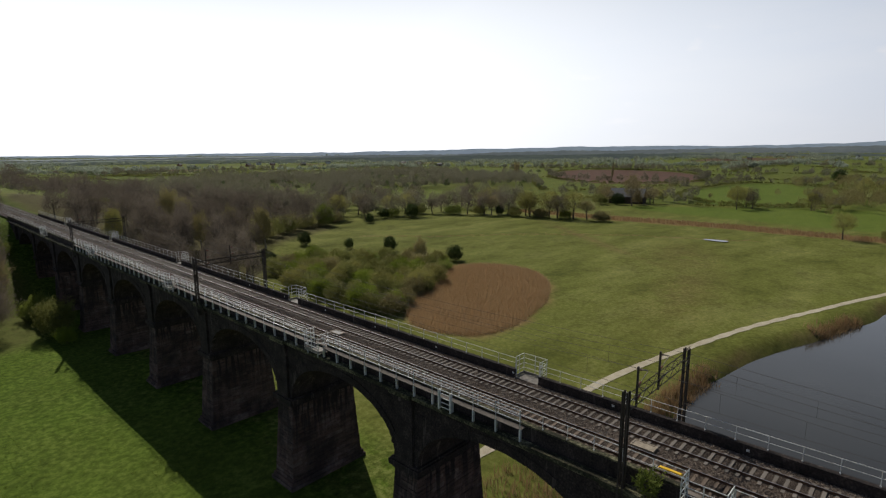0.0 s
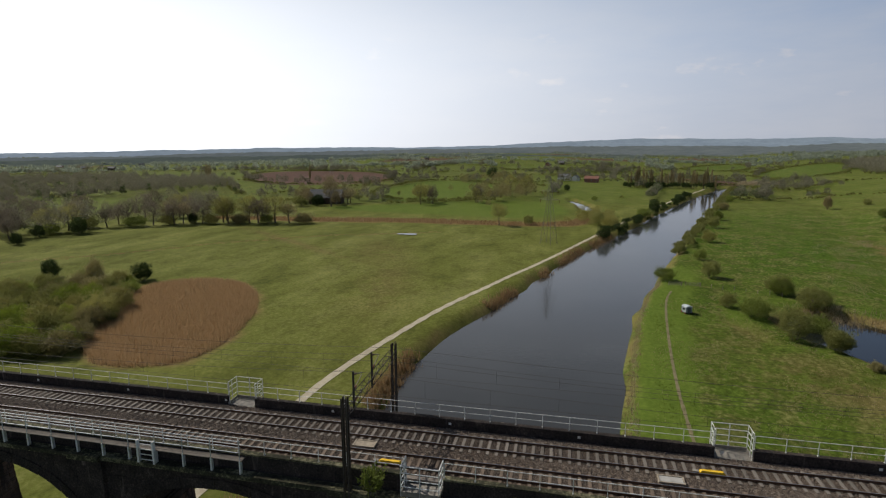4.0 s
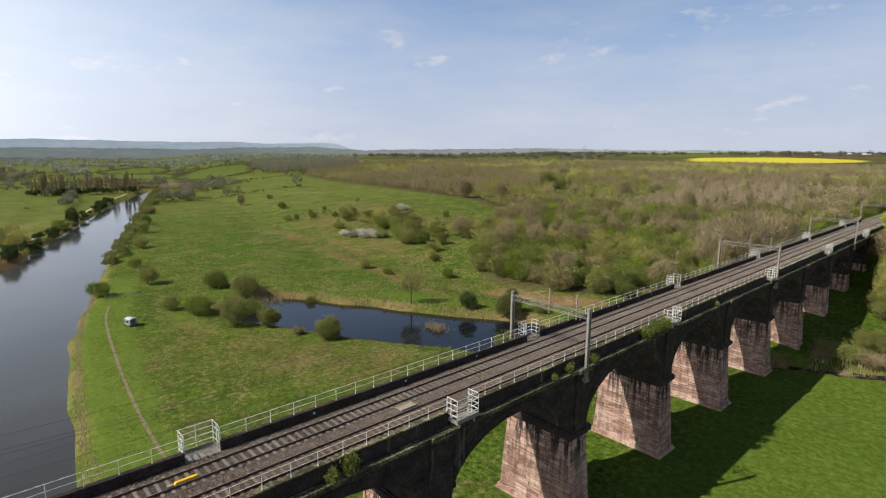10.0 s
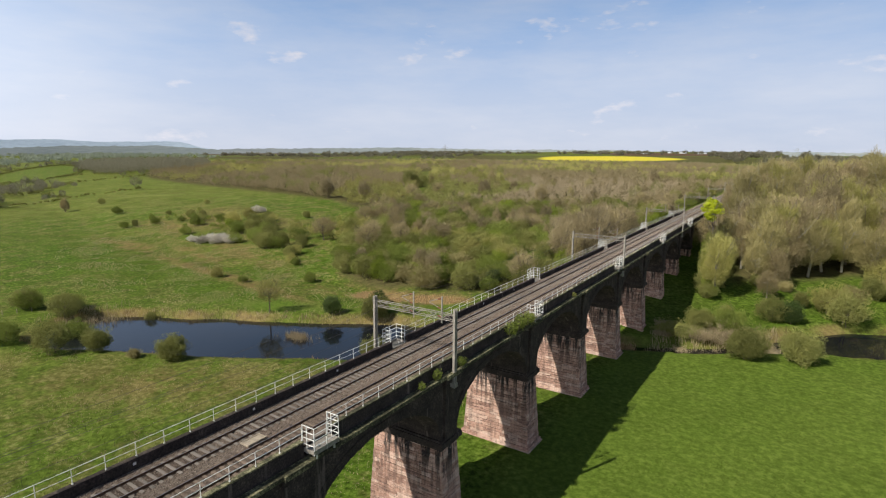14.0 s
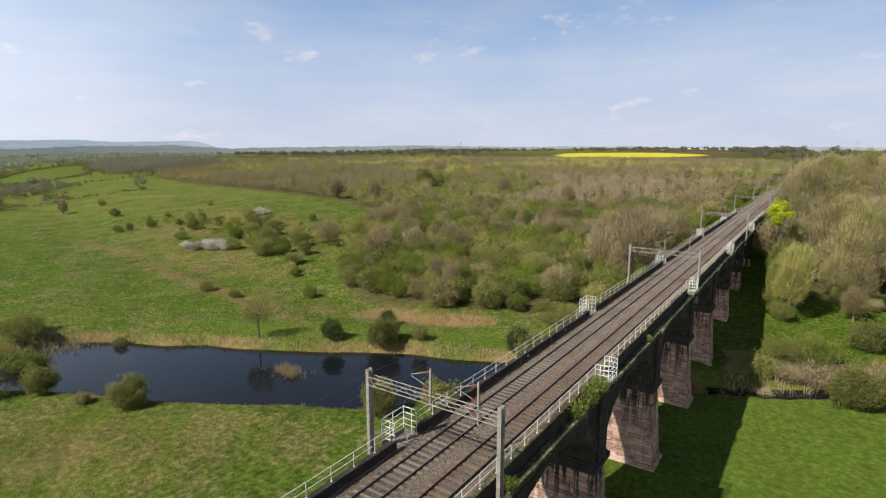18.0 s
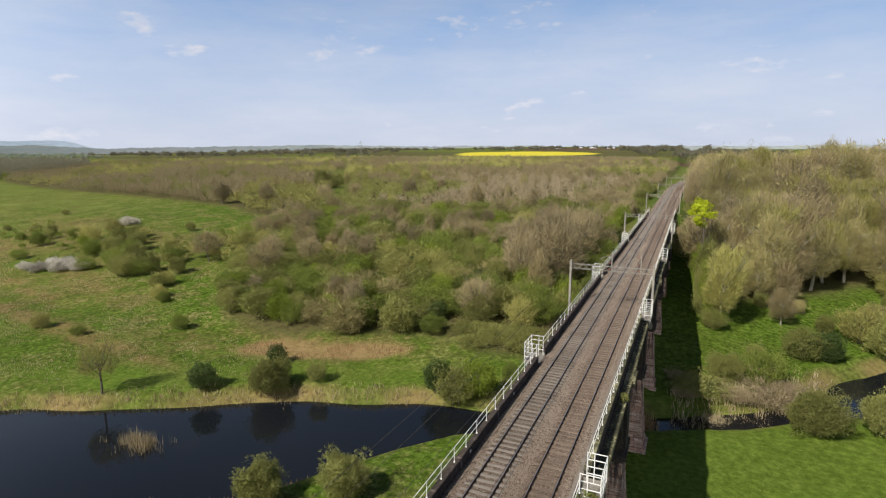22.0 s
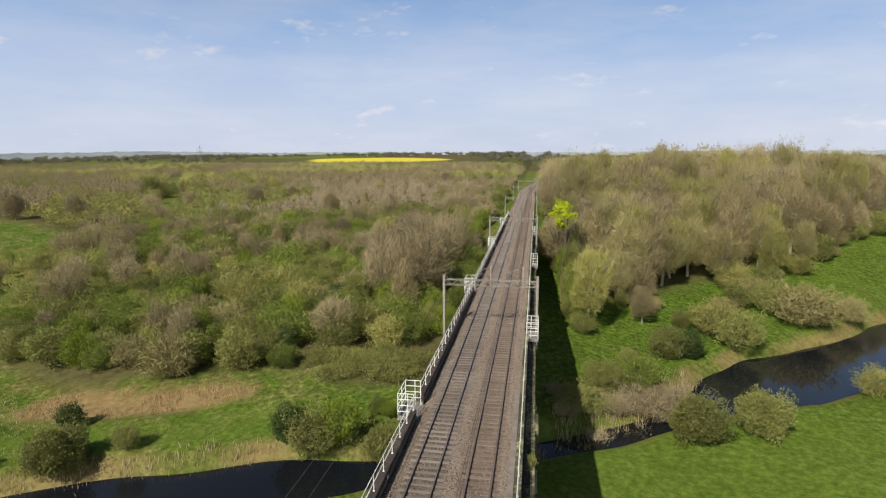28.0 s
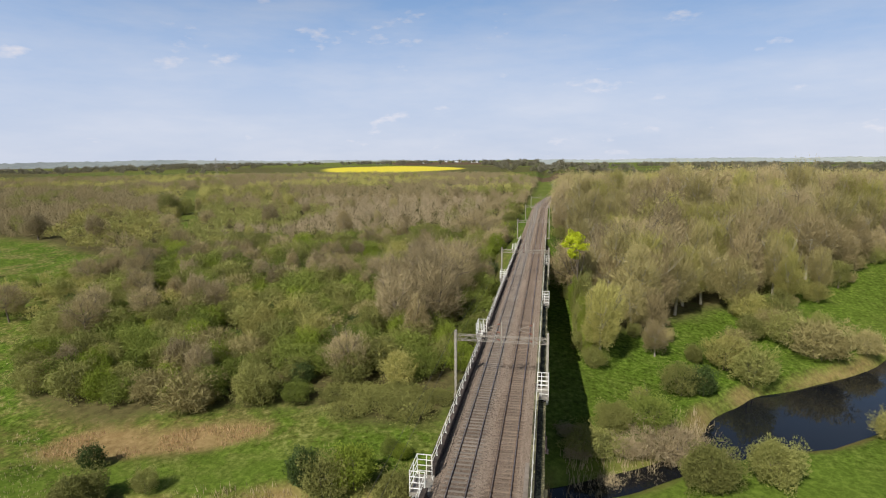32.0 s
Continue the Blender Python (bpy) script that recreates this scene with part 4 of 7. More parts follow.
def arch_ring(y, pts, x):
    """Voussoirs of one face of an arch."""
    m = Mesh()
    s = 1 if x > 0 else -1
    outer = []
    for py, pz in pts:
        dy, dz = (py - y) / HALF, (pz - SPRING) / (CROWN - SPRING)
        ln = math.hypot(dy / HALF, dz / (CROWN - SPRING)) + 1e-6
        outer.append((py + 0.8 * (dy / HALF) / ln, pz + 0.8 * (dz / (CROWN - SPRING)) / ln))
    for i in range(len(pts) - 1):
        a, b, c, d = pts[i], pts[i + 1], outer[i + 1], outer[i]
        g = 0.03
        a, b = (a[0] + g * (b[0] - a[0]), a[1] + g * (b[1] - a[1])), (b[0] + g * (a[0] - b[0]), b[1] + g * (a[1] - b[1]))
        o = x + s * (0.07 + 0.02 * (i % 3))
        p = [(x - s * 0.05, *a), (o, *a), (o, *b), (x - s * 0.05, *b), (x - s * 0.05, *d), (o, *d), (o, *c), (x - s * 0.05, *c)]
        if s < 0:
            p = [p[1], p[0], p[3], p[2], p[5], p[4], p[7], p[6]]
        m.hexa(p)
    return m


def spandrel_stones(y, x, pts):
    """Courses of the spandrel above the ring, as one mesh."""
    m = Mesh()
    rng = random.Random(int(y * 7 + x))
    s = 1 if x > 0 else -1
    ys = [p[0] for p in pts]
    zs = [p[1] + 0.75 for p in pts]
    z = SPRING + 0.3
    row = 0
    while z < DECK - 0.2:
        h = rng.choice((0.42, 0.48, 0.54))
        yv = y - PITCH / 2 + (0.3 if row % 2 else 0.8)
        while yv < y + PITCH / 2 - 0.3:
            w = rng.uniform(0.8, 1.5)
            mid = yv + w / 2
            lim = np.interp(mid, ys, zs) if abs(mid - y) < HALF + 0.4 else -99
            if abs(mid - y) >= HALF and abs(mid - y) < HALF + 0.9:
                lim = SPRING + 0.9
            if z > lim:
                o = x + s * rng.uniform(0.015, 0.05)
                a, b = min(x, o), max(x, o)
                m.box(a, b, yv + 0.012, min(yv + w, y + PITCH / 2) - 0.012, z + 0.012, min(z + h, DECK) - 0.012)
            yv += w
        z += h
        row += 1
    return m


for i in range(20):
    yc = Y0 + PITCH * (i + 0.5)
    mesh, pts = bay(yc)
    arch = part("arch", mesh, MAT["black"], viaduct)
    part("arch_ring", arch_ring(yc, pts, 4.35), MAT["black"], arch)["kind"] = "stuff"
    part("arch_ring", arch_ring(yc, pts, -4.35), MAT["black"], arch)["kind"] = "stuff"
    part("spandrel_stonework", spandrel_stones(yc, 4.35, pts), MAT["black"], arch)["kind"] = "stuff"
for yy in PIERS:
    m = Mesh()
    for s in (1, -1):
        a, b = sorted((s * 4.3, s * 4.72))
        m.box(a, b, yy - 1.15, yy + 1.15, SPRING + 0.1, 16.7)
        c, d = sorted((s * 4.3, s * 4.9))
        m.box(c, d, yy - 1.3, yy + 1.3, 16.3, 16.75)
    part("pilaster", m, MAT["black"], viaduct)
for i in range(20):
    ya, yb = Y0 + PITCH * i, Y0 + PITCH * (i + 1)
    for s in (1, -1):
        m = Mesh()
        a, b = sorted((s * 4.2, s * 4.98))
        m.box(a, b, ya + 0.015, yb - 0.015, 16.98, 17.28)
        a, b = sorted((s * 4.2, s * 4.72))
        m.box(a, b, ya + 0.015, yb - 0.015, 16.75, 16.98)
        part("cornice", m, MAT["ledge"], viaduct, "weathered mossy stone cornice")
for yy in PIERS:
    for s in (1, -1):
        a, b = sorted((s * 4.85, s * 5.22))
        part("cornice_block", Mesh().box(a, b, yy - 1.4, yy + 1.4, 16.9, 17.33), MAT["ledge"], viaduct)
part("deck_fill", Mesh().box(-4.3, 4.3, Y0, Y1, 16.6, 17.3), MAT["black"], viaduct)
for yy in (Y0, Y1):
    sgn = -1 if yy < 0 else 1
    m = Mesh().box(-4.9, 4.9, min(yy, yy + sgn * 14), max(yy, yy + sgn * 14), -4, 17.25)
    part("abutment", m, MAT["black"], viaduct)

REF_FAR = [2.9 + 39.3 * k for k in range(-5, 6)]
REF_NEAR = [21.6 + 39.6 * k for k in range(-5, 5)]
RW, PAR_TOP = 1.3, 18.5


def runs_between(gaps, lo, hi, half):
    edges = [lo]
    for g in gaps:
        edges += [g - half, g + half]
    edges.append(hi)
    return [(edges[i], edges[i + 1]) for i in range(0, len(edges), 2)]


for s, refs in ((-1, REF_FAR), (1, REF_NEAR)):
    for ya, yb in runs_between(refs, Y0 - 14, Y1 + 14, RW):
        a, b = sorted((s * 3.8, s * 4.15))
        par = part("parapet", Mesh().box(a, b, ya, yb, 17.2, PAR_TOP - 0.12), MAT["black"], viaduct, "low sooty brick parapet wall")
        a, b = sorted((s * 3.76, s * 4.2))
        part("coping", Mesh().box(a, b, ya, yb, PAR_TOP - 0.12, PAR_TOP), MAT["ledge"] if s > 0 else MAT["black"], par)


def handrail(s, x, ya, yb, top=19.55, mid=19.05, foot=PAR_TOP, mat=None, name="handrail", label="white tubular steel handrail along the parapet", post_step=2.05):
    mat = mat or MAT["white"]
    th = thing(name, label, "railing", "handrails of the viaduct")
    n = max(2, round((yb - ya) / post_step) + 1)
    post = Mesh().tube((0, 0, 0), (0, 0, top - foot), 0.026, sides=6).box(-0.05, 0.05, -0.045, 0.045, 0, 0.07).data("post", mat)
    for i in range(n):
        o = part("post", post, mat, th)
        o.location = (x, ya + 0.06 + (yb - ya - 0.12) * i / (n - 1), foot)
    for z, r in ((top, 0.025), (mid, 0.021)):
        part("rail", Mesh().tube((x, ya, z), (x, yb, z), r, sides=6), mat, th)
    return th


for s, refs in ((-1, REF_FAR), (1, REF_NEAR)):
    for ya, yb in runs_between(refs, Y0 - 14, Y1 + 14, RW):
        handrail(s, s * 4.02, ya, yb)


def refuge(s, y):
    """Cage of white rails standing out from the wall over the edge."""
    th = thing("refuge_cage", "white steel safety refuge standing out from the parapet", "refuge", "track refuges", at=(s * 4.1, y, 0), turn=0 if s > 0 else 180)
    part("floor", Mesh().box(-0.35, 1.15, -RW + 0.02, RW - 0.02, 17.62, 17.68).box(1.08, 1.15, -RW, RW, 17.72, 17.98).box(-0.3, 1.1, -RW, -RW + 0.06, 17.72, 17.95).box(-0.3, 1.1, RW - 0.06, RW, 17.72, 17.95), MAT["mast"], th, "steel tray floor with kick boards")
    for px, py in ((1.12, -RW + 0.04), (1.12, 0), (1.12, RW - 0.04), (0.35, -RW + 0.04), (0.35, RW - 0.04), (-0.1, -RW + 0.04), (-0.1, RW - 0.04)):
        part("post", Mesh().tube((px, py, 17.6), (px, py, 19.75), 0.035), MAT["white"], th)
    for z in (18.3, 18.78, 19.26, 19.72):
        part("rail", Mesh().tube((1.12, -RW, z), (1.12, RW, z), 0.032), MAT["white"], th)
        part("rail", Mesh().tube((-0.12, -RW + 0.04, z), (1.12, -RW + 0.04, z), 0.032), MAT["white"], th)
        part("rail", Mesh().tube((-0.12, RW - 0.04, z), (1.12, RW - 0.04, z), 0.032), MAT["white"], th)
    for py in (-0.9, 0.9):
        part("bracket", Mesh().tube((0.1, py, 16.9), (1.0, py, 17.62), 0.05).box(0.92, 1.04, py - 0.05, py + 0.05, 17.2, 17.62), MAT["galv"], th)
    return th


for yy in REF_FAR:
    refuge(-1, yy)
for yy in REF_NEAR:
    refuge(1, yy)

# outer walkway on the ledge over the southern half
WALK_A, WALK_B = -150.0, -31.0
for ya, yb in runs_between([y for y in REF_NEAR if WALK_A < y < WALK_B], WALK_A, WALK_B, RW + 0.1):
    wk = thing("walkway", "narrow timber walkway with white steel supports on the ledge", "walkway", "outer walkway")
    part("deck_board", Mesh().box(4.2, 4.8, ya, yb, 18.22, 18.28), MAT["sleeper"], wk)
    n = max(2, round((yb - ya) / 2.35))
    stub = Mesh().box(-0.11, 0.11, -0.06, 0.06, 0, 1.0).data("support", MAT["white"])
    pole = Mesh().tube((0, 0, 0), (0, 0, 1.55), 0.035).data("post", MAT["galv"])
    for i in range(n + 1):
        y = ya + 0.1 + (yb - ya - 0.2) * i / n
        part("support", stub, None, wk, "white steel support").location = (4.72, y, 17.25)
        part("post", pole, None, wk).location = (4.78, y, 18.25)
    for z in (18.9, 19.3, 19.75):
        part("rail", Mesh().tube((4.78, ya, z), (4.78, yb, z), 0.03), MAT["galv"], wk)
lad = thing("ladder_cage", "small white steel access ladder on the ledge", "ladder", at=(4.75, -38.6, 0))
for z in (17.5, 17.9, 18.3, 18.7):
    part("rung", Mesh().tube((0.15, -0.65, z), (0.15, 0.65, z), 0.035), MAT["white"], lad)
for py in (-0.65, 0.65):
    part("stile", Mesh().box(0.05, 0.25, py - 0.08, py + 0.08, 17.25, 19.0), MAT["white"], lad)

# ---------------------------------------------------------------- railway
TRACK_A, TRACK_B = -330.0, 560.0


def bend(y):
    """Sideways shift of the line far to the north, where it curves."""
    return 0.00055 * max(0.0, y - 330.0) ** 2


m = Mesh()
ys = np.concatenate((np.arange(TRACK_A, 330, 1.5), np.arange(330, TRACK_B, 6)))
prof = [(-3.78, 17.72), (-3.1, 17.80), (-2.8, 17.81), (-0.6, 17.81), (-0.3, 17.80), (0.3, 17.80), (0.6, 17.81), (2.8, 17.81), (3.1, 17.88), (3.78, 17.86)]
rg = random.Random(3)
for y in ys:
    for px, pz in prof:
        wide = 1.0 if Y0 - 14 < y < Y1 + 14 else 1.12
        m.v.append((px * wide + bend(y), y, pz + rg.uniform(-0.03, 0.03)))
w = len(prof)
for i in range(len(ys) - 1):
    for j in range(w - 1):
        a = i * w + j
        m.f.append((a, a + 1, a + w + 1, a + w))
        m.m.append(0)
tagged(new("ballast_bed", m.data("ballast_bed", MAT["ballast"])), "brown-grey stone track ballast with rusty staining", "ballast", kind="structure")
# loose stones lying proud on the bed
srng = np.random.default_rng(19)
ns = 130000
sx = srng.uniform(-3.7, 3.7, ns)
sx = sx[(np.abs(np.abs(sx) - 1.7) > 1.2) | (srng.random(ns) < 0.28)]
ns = len(sx)
sy = -85 + 245 * srng.random(ns)
sz = np.interp(sx, [p[0] for p in prof], [p[1] for p in prof]) - 0.01
sr = srng.uniform(0.04, 0.095, ns)
sw = srng.uniform(0, 6.28, ns)
foot = [np.stack((sx + sr * np.cos(sw + k * 2.09), sy + sr * np.sin(sw + k * 2.09), sz - 0.02), 1) for k in range(3)]
peak = np.stack((sx + sr * 0.4 * np.cos(sw * 3), sy + sr * 0.4 * np.sin(sw * 3), sz + sr * srng.uniform(0.7, 1.4, ns)), 1)
stones = np.concatenate([np.stack((foot[k], foot[(k + 1) % 3], peak), 1) for k in range(3)])
tagged(new("ballast_stones", tri_mesh("ballast_stones", stones, MAT["ballast_stone"])), "loose angular brown ballast stones", "ballast", kind="stuff")
m = Mesh().box(-3.7, 3.7, Y0 - 16, Y1 + 16, 17.28, 17.6)
part("deck_base", m, MAT["black"], viaduct)

rg = random.Random(11)
for c, nm, mat, lab in ((-1.7, "west_track", MAT["sleeper"], "running line on pale concrete sleepers"), (1.7, "east_track", MAT["sleeper_dark"], "running line on brown-stained sleepers")):
    tr = thing("track", lab, "railway track", "running lines", kind="structure")
    for off in (-0.75, 0.75):
        mr, mt = Mesh(), Mesh()
        segs = [TRACK_A, 330] + list(range(345, int(TRACK_B) + 1, 15))
        for a, b in zip(segs, segs[1:]):
            xa, xb = c + off + bend(a), c + off + bend(b)
            for z0, z1, h in ((17.84, 17.87, 0.075), (17.87, 17.955, 0.018), (17.955, 17.992, 0.036)):
                mr.hexa([(xa - h, a, z0), (xa + h, a, z0), (xb + h, b, z0), (xb - h, b, z0), (xa - h, a, z1), (xa + h, a, z1), (xb + h, b, z1), (xb - h, b, z1)])
            mt.hexa([(xa - 0.028, a, 17.992), (xa + 0.028, a, 17.992), (xb + 0.028, b, 17.992), (xb - 0.028, b, 17.992), (xa - 0.026, a, 18.0), (xa + 0.026, a, 18.0), (xb + 0.026, b, 18.0), (xb - 0.026, b, 18.0)])
        rail = part("rail", mr, MAT["rail"], tr)
        part("rail_head", mt, MAT["railtop"], rail, "polished steel running surface")
    slp = Mesh().hexa([(-1.27, -0.14, 0), (1.27, -0.14, 0), (1.27, 0.14, 0), (-1.27, 0.14, 0), (-1.25, -0.11, 0.14), (1.25, -0.11, 0.14), (1.25, 0.11, 0.14), (-1.25, 0.11, 0.14)])
    slp_data = slp.data("sleeper", mat)
    rest = Mesh()
    y = TRACK_A + 0.3
    count = 0
    while y < TRACK_B:
        jx, jz = rg.uniform(-0.03, 0.03), rg.uniform(-0.012, 0.01)
        if 62 < y < 160 or -42 < y < 50 and count < 300:
            o = part("sleeper", slp_data, None, tr)
            o.location = (c + jx, y, 17.71 + jz)
            count += 1
        else:
            k = len(rest.v)
            for vx, vy, vz in slp.v:
                rest.v.append((vx + c + jx + bend(y), vy + y, vz + 17.71 + jz))
            rest.f.extend(tuple(k + q for q in f) for f in slp.f)
            rest.m.extend(slp.m)
        y += 0.65
    part("far_sleepers", rest, mat, tr)["kind"] = "stuff"

tagged(new("cable_trough", Mesh().box(3.36, 3.72, -200, 86, 17.8, 17.93).data("cable_trough", MAT["trough"])), "pale concrete cable trough beside the line", "cable trough", kind="structure")
for bx, by, matn, lab in ((0.15, -23.6, "timber", "pale timber framed track box between the lines"), (0.15, -2.0, "concrete", "pale framed track box between the lines"), (0.1, 19.0, "timber", "weathered flat access cover between the lines"), (0.1, -60, "concrete", "pale framed track box between the lines")):
    bx_ob = thing("track_box", lab, "track box", "track boxes", at=(bx, by, 17.84))
    part("base", Mesh().box(-0.42, 0.42, -0.8, 0.8, 0, 0.10), MAT[matn], bx_ob)
    for q in ((-0.45, 0.45, -0.85, -0.75), (-0.45, 0.45, 0.75, 0.85), (-0.45, -0.36, -0.75, 0.75), (0.36, 0.45, -0.75, 0.75)):
        part("frame_edge", Mesh().box(*q, 0.0, 0.14), MAT["timber"], bx_ob)
for bx, by in ((2.05, -21.0), (-1.35, 0.9)):
    b = thing("yellow_ramp", "yellow plastic track unit lying between the rails", "track unit", "yellow track units", at=(bx, by, 17.86))
    part("body", Mesh().hexa([(-0.18, -0.85, 0), (0.18, -0.85, 0), (0.18, 0.85, 0), (-0.18, 0.85, 0), (-0.12, -0.7, 0.17), (0.12, -0.7, 0.17), (0.12, 0.7, 0.17), (-0.12, 0.7, 0.17)]), MAT["yellow"], b)
    part("end_shoe", Mesh().box(-0.14, 0.14, -1.25, -0.86, 0, 0.09), MAT["mast"], b, "grey metal shoe")
for k in range(-9, 9):
    part("number_plate", Mesh().box(-3.815, -3.79, 10.0 * k + 2, 10.0 * k + 2.22, 18.02, 18.22), MAT["white"], viaduct, "small blank white plate on the wall")


# ---------------------------------------------------------------- overhead line
def lattice_post(x, z0, z1, lattice):
    m = Mesh()
    if lattice:
        for dx, dy in ((-0.16, -0.16), (0.16, -0.16), (0.16, 0.16), (-0.16, 0.16)):
            m.box(x + dx - 0.05, x + dx + 0.05, dy - 0.05, dy + 0.05, z0, z1)
        z = z0 + 0.3
        while z < z1 - 0.3:
            for dy in (-0.16, 0.16):
                m.tube((x - 0.16, dy, z), (x + 0.16, dy, z + 0.45), 0.026, sides=4)
            for dx in (-0.16, 0.16):
                m.tube((x + dx, -0.16, z + 0.45), (x + dx, 0.16, z + 0.9), 0.026, sides=4)
            z += 0.9
    else:
        for dy in (-0.17, 0.17):
            m.box(x - 0.13, x + 0.13, dy - 0.07, dy + 0.07, z0, z1)
        z = z0 + 0.6
        while z < z1:
            m.box(x - 0.10, x + 0.10, -0.1, 0.1, z, z + 0.12)
            z += 1.6
    return m


def gantry(y, lattice, base_near=15.6, base_far=15.6):
    th = thing("overhead_line_gantry", "dark steel lattice overhead line gantry across both tracks" if lattice else "grey steel overhead line gantry across both tracks",
               "gantry", "overhead line gantries", at=(bend(y), y, 0))
    mt = MAT["darksteel"] if lattice else MAT["mast"]
    part("mast", lattice_post(5.05, base_near, 23.95, lattice), mt, th)
    part("mast", lattice_post(-5.45, base_far, 23.85, lattice), mt, th)
    for x, s in ((5.05, 1), (-5.45, -1)):
        a, b = sorted((x - s * 0.9, x + s * 0.22))
        part("mast_bracket", Mesh().box(a, b, -0.3, 0.3, base_near + 0.1, base_near + 0.5), mt, th)
    # truss
    m = Mesh()
    for dy in (-0.25, 0.25):
        for z in (22.75, 23.35):
            m.tube((-5.45, dy, z), (5.05, dy, z), 0.04, sides=4)
        n = 13
        for i in range(n):
            xa, xb = -5.4 + 10.4 * i / n, -5.4 + 10.4 * (i + 1) / n
            za, zb = (22.75, 23.35) if i % 2 else (23.35, 22.75)
            m.tube((xa, dy, za), (xb, dy, zb), 0.022, sides=4)
    for i in range(14):
        xa = -5.4 + 10.4 * i / 13
        m.tube((xa, -0.25, 23.35), (xa, 0.25, 23.35), 0.02, sides=4)
    part("truss", m, mt, th)
    for x, s in ((-0.15, -1), (3.45, -1)):
        d = part("drop_post", Mesh().box(x - 0.06, x + 0.06, -0.06, 0.06, 22.3, 25.1), mt, th)
        part("arm", Mesh().tube((x, 0, 24.9), (x - 1.55, 0, 24.35), 0.035).tube((x, 0, 23.75), (x - 1.55, 0, 24.25), 0.03).tube((x - 1.5, 0, 23.2), (x - 0.1, 0, 22.85), 0.028), MAT["mast"], d, "tubular registration arm")
        for zz in (24.86, 23.78, 22.9):
            part("insulator", Mesh().tube((x - 0.12, 0, zz - 0.01), (x - 0.5, 0, zz + (0.10 if zz < 24 else -0.14)), 0.075, sides=8), MAT["insul"], d, "brown ribbed insulator")
    return th


GANTRY_Y = [-149, -86, -23, 40, 103, 166, 229, 292, 355]
for gy in GANTRY_Y:
    gb = 15.6 if Y0 < gy < Y1 else 17.0
    gantry(float(gy), gy < 0, gb, gb)
for tc in (-1.7, 1.7):
    for a, b in zip(GANTRY_Y, GANTRY_Y[1:]):
        wr = thing("overhead_wire", "thin dark overhead wires above the track", "overhead wire", "overhead wires")
        mes, con = Mesh(), Mesh()
        n = 14
        pt = []
        for i in range(n + 1):
            t = i / n
            y = a + (b - a) * t
            pt.append((tc + bend(y), y, 24.3 - 1.0 * 4 * t * (1 - t)))
        mes.cord(pt, 0.013)
        con.cord([(p[0], p[1], 22.75) for p in pt], 0.013)
        part("carrier_wire", mes, MAT["wire"], wr)
        part("contact_wire", con, MAT["wire"], wr)
        for p in pt[1:-1]:
            part("dropper", Mesh().tube((p[0], p[1], 22.75), p, 0.008, sides=3, caps=False), MAT["wire"], wr)
for x, z in ((-5.9, 23.3), (-5.6, 22.2)):
    wr = thing("feeder_wire", "thin dark feeder cable slung outside the gantries", "overhead wire", "overhead wires")
    m, run = Mesh(), []
    for a, b in zip(GANTRY_Y, GANTRY_Y[1:]):
        run += [(x + bend(a + (b - a) * i / 10), a + (b - a) * i / 10, z - 0.9 * 4 * (i / 10) * (1 - i / 10)) for i in range(10)]
    m.cord(run, 0.016)
    part("cable", m, MAT["wire"], wr)


# ---------------------------------------------------------------- plants
def unit(v):
    return v / (np.linalg.norm(v, axis=-1, keepdims=True) + 1e-9)


def brush(rng, n, wide, low, high, width, length, lobes=16, foot=-0.75, up=0.8):
    """Fine twigs that radiate from a domed, lobed crown: narrow triangles, close enough to shade one another."""
    lob = unit(rng.normal(size=(lobes, 3)) + np.array((0, 0, 0.35)))
    v = unit(rng.normal(size=(int(n * 2.4), 3)))
    v = v[v[:, 2] + 0.75 * rng.random(len(v)) ** 2 > foot + 0.55 * rng.random(len(v))][:n]
    dot = v @ lob.T
    best = dot.argmax(1)
    near = np.exp(-(np.arccos(np.clip(dot.max(1), -1, 1)) / 0.42) ** 2)
    amp = rng.uniform(0.35, 1.2, lobes)
    surf = (0.64 + 0.38 * near * amp[best]) * (1 + 0.10 * np.sin(5 * v[:, 0] + 7 * v[:, 2]) * np.sin(6 * v[:, 1] + 2))
    f = surf * (0.42 + 0.58 * rng.random(len(v)) ** 0.45)
    mid, half = low + 0.42 * (high - low), np.where(v[:, 2] > 0, 0.58 * (high - low), 0.42 * (high - low))
    p = np.stack((v[:, 0] * wide * f, v[:, 1] * wide * f, mid + v[:, 2] * half * f), 1)
    a = unit(0.9 * v + np.array((0, 0, up)) + 0.75 * rng.normal(size=v.shape) * 0.6)
    skin = unit(0.5 * v + 1.2 * (v - 0.72 * lob[best]) + np.array((0, 0, 0.15)))
    nrm = unit(1.6 * skin + unit(rng.normal(size=v.shape)))
    nrm = unit(nrm - (nrm * a).sum(1)[:, None] * a * 0.8)
    b = unit(np.cross(nrm, a))
    k = (0.6 + 0.8 * rng.random(len(v)))[:, None]
    return np.stack((p - a * k * length * 0.5 - b * k * width * 0.5, p - a * k * length * 0.5 + b * k * width * 0.5, p + a * k * length * 0.5), 1)


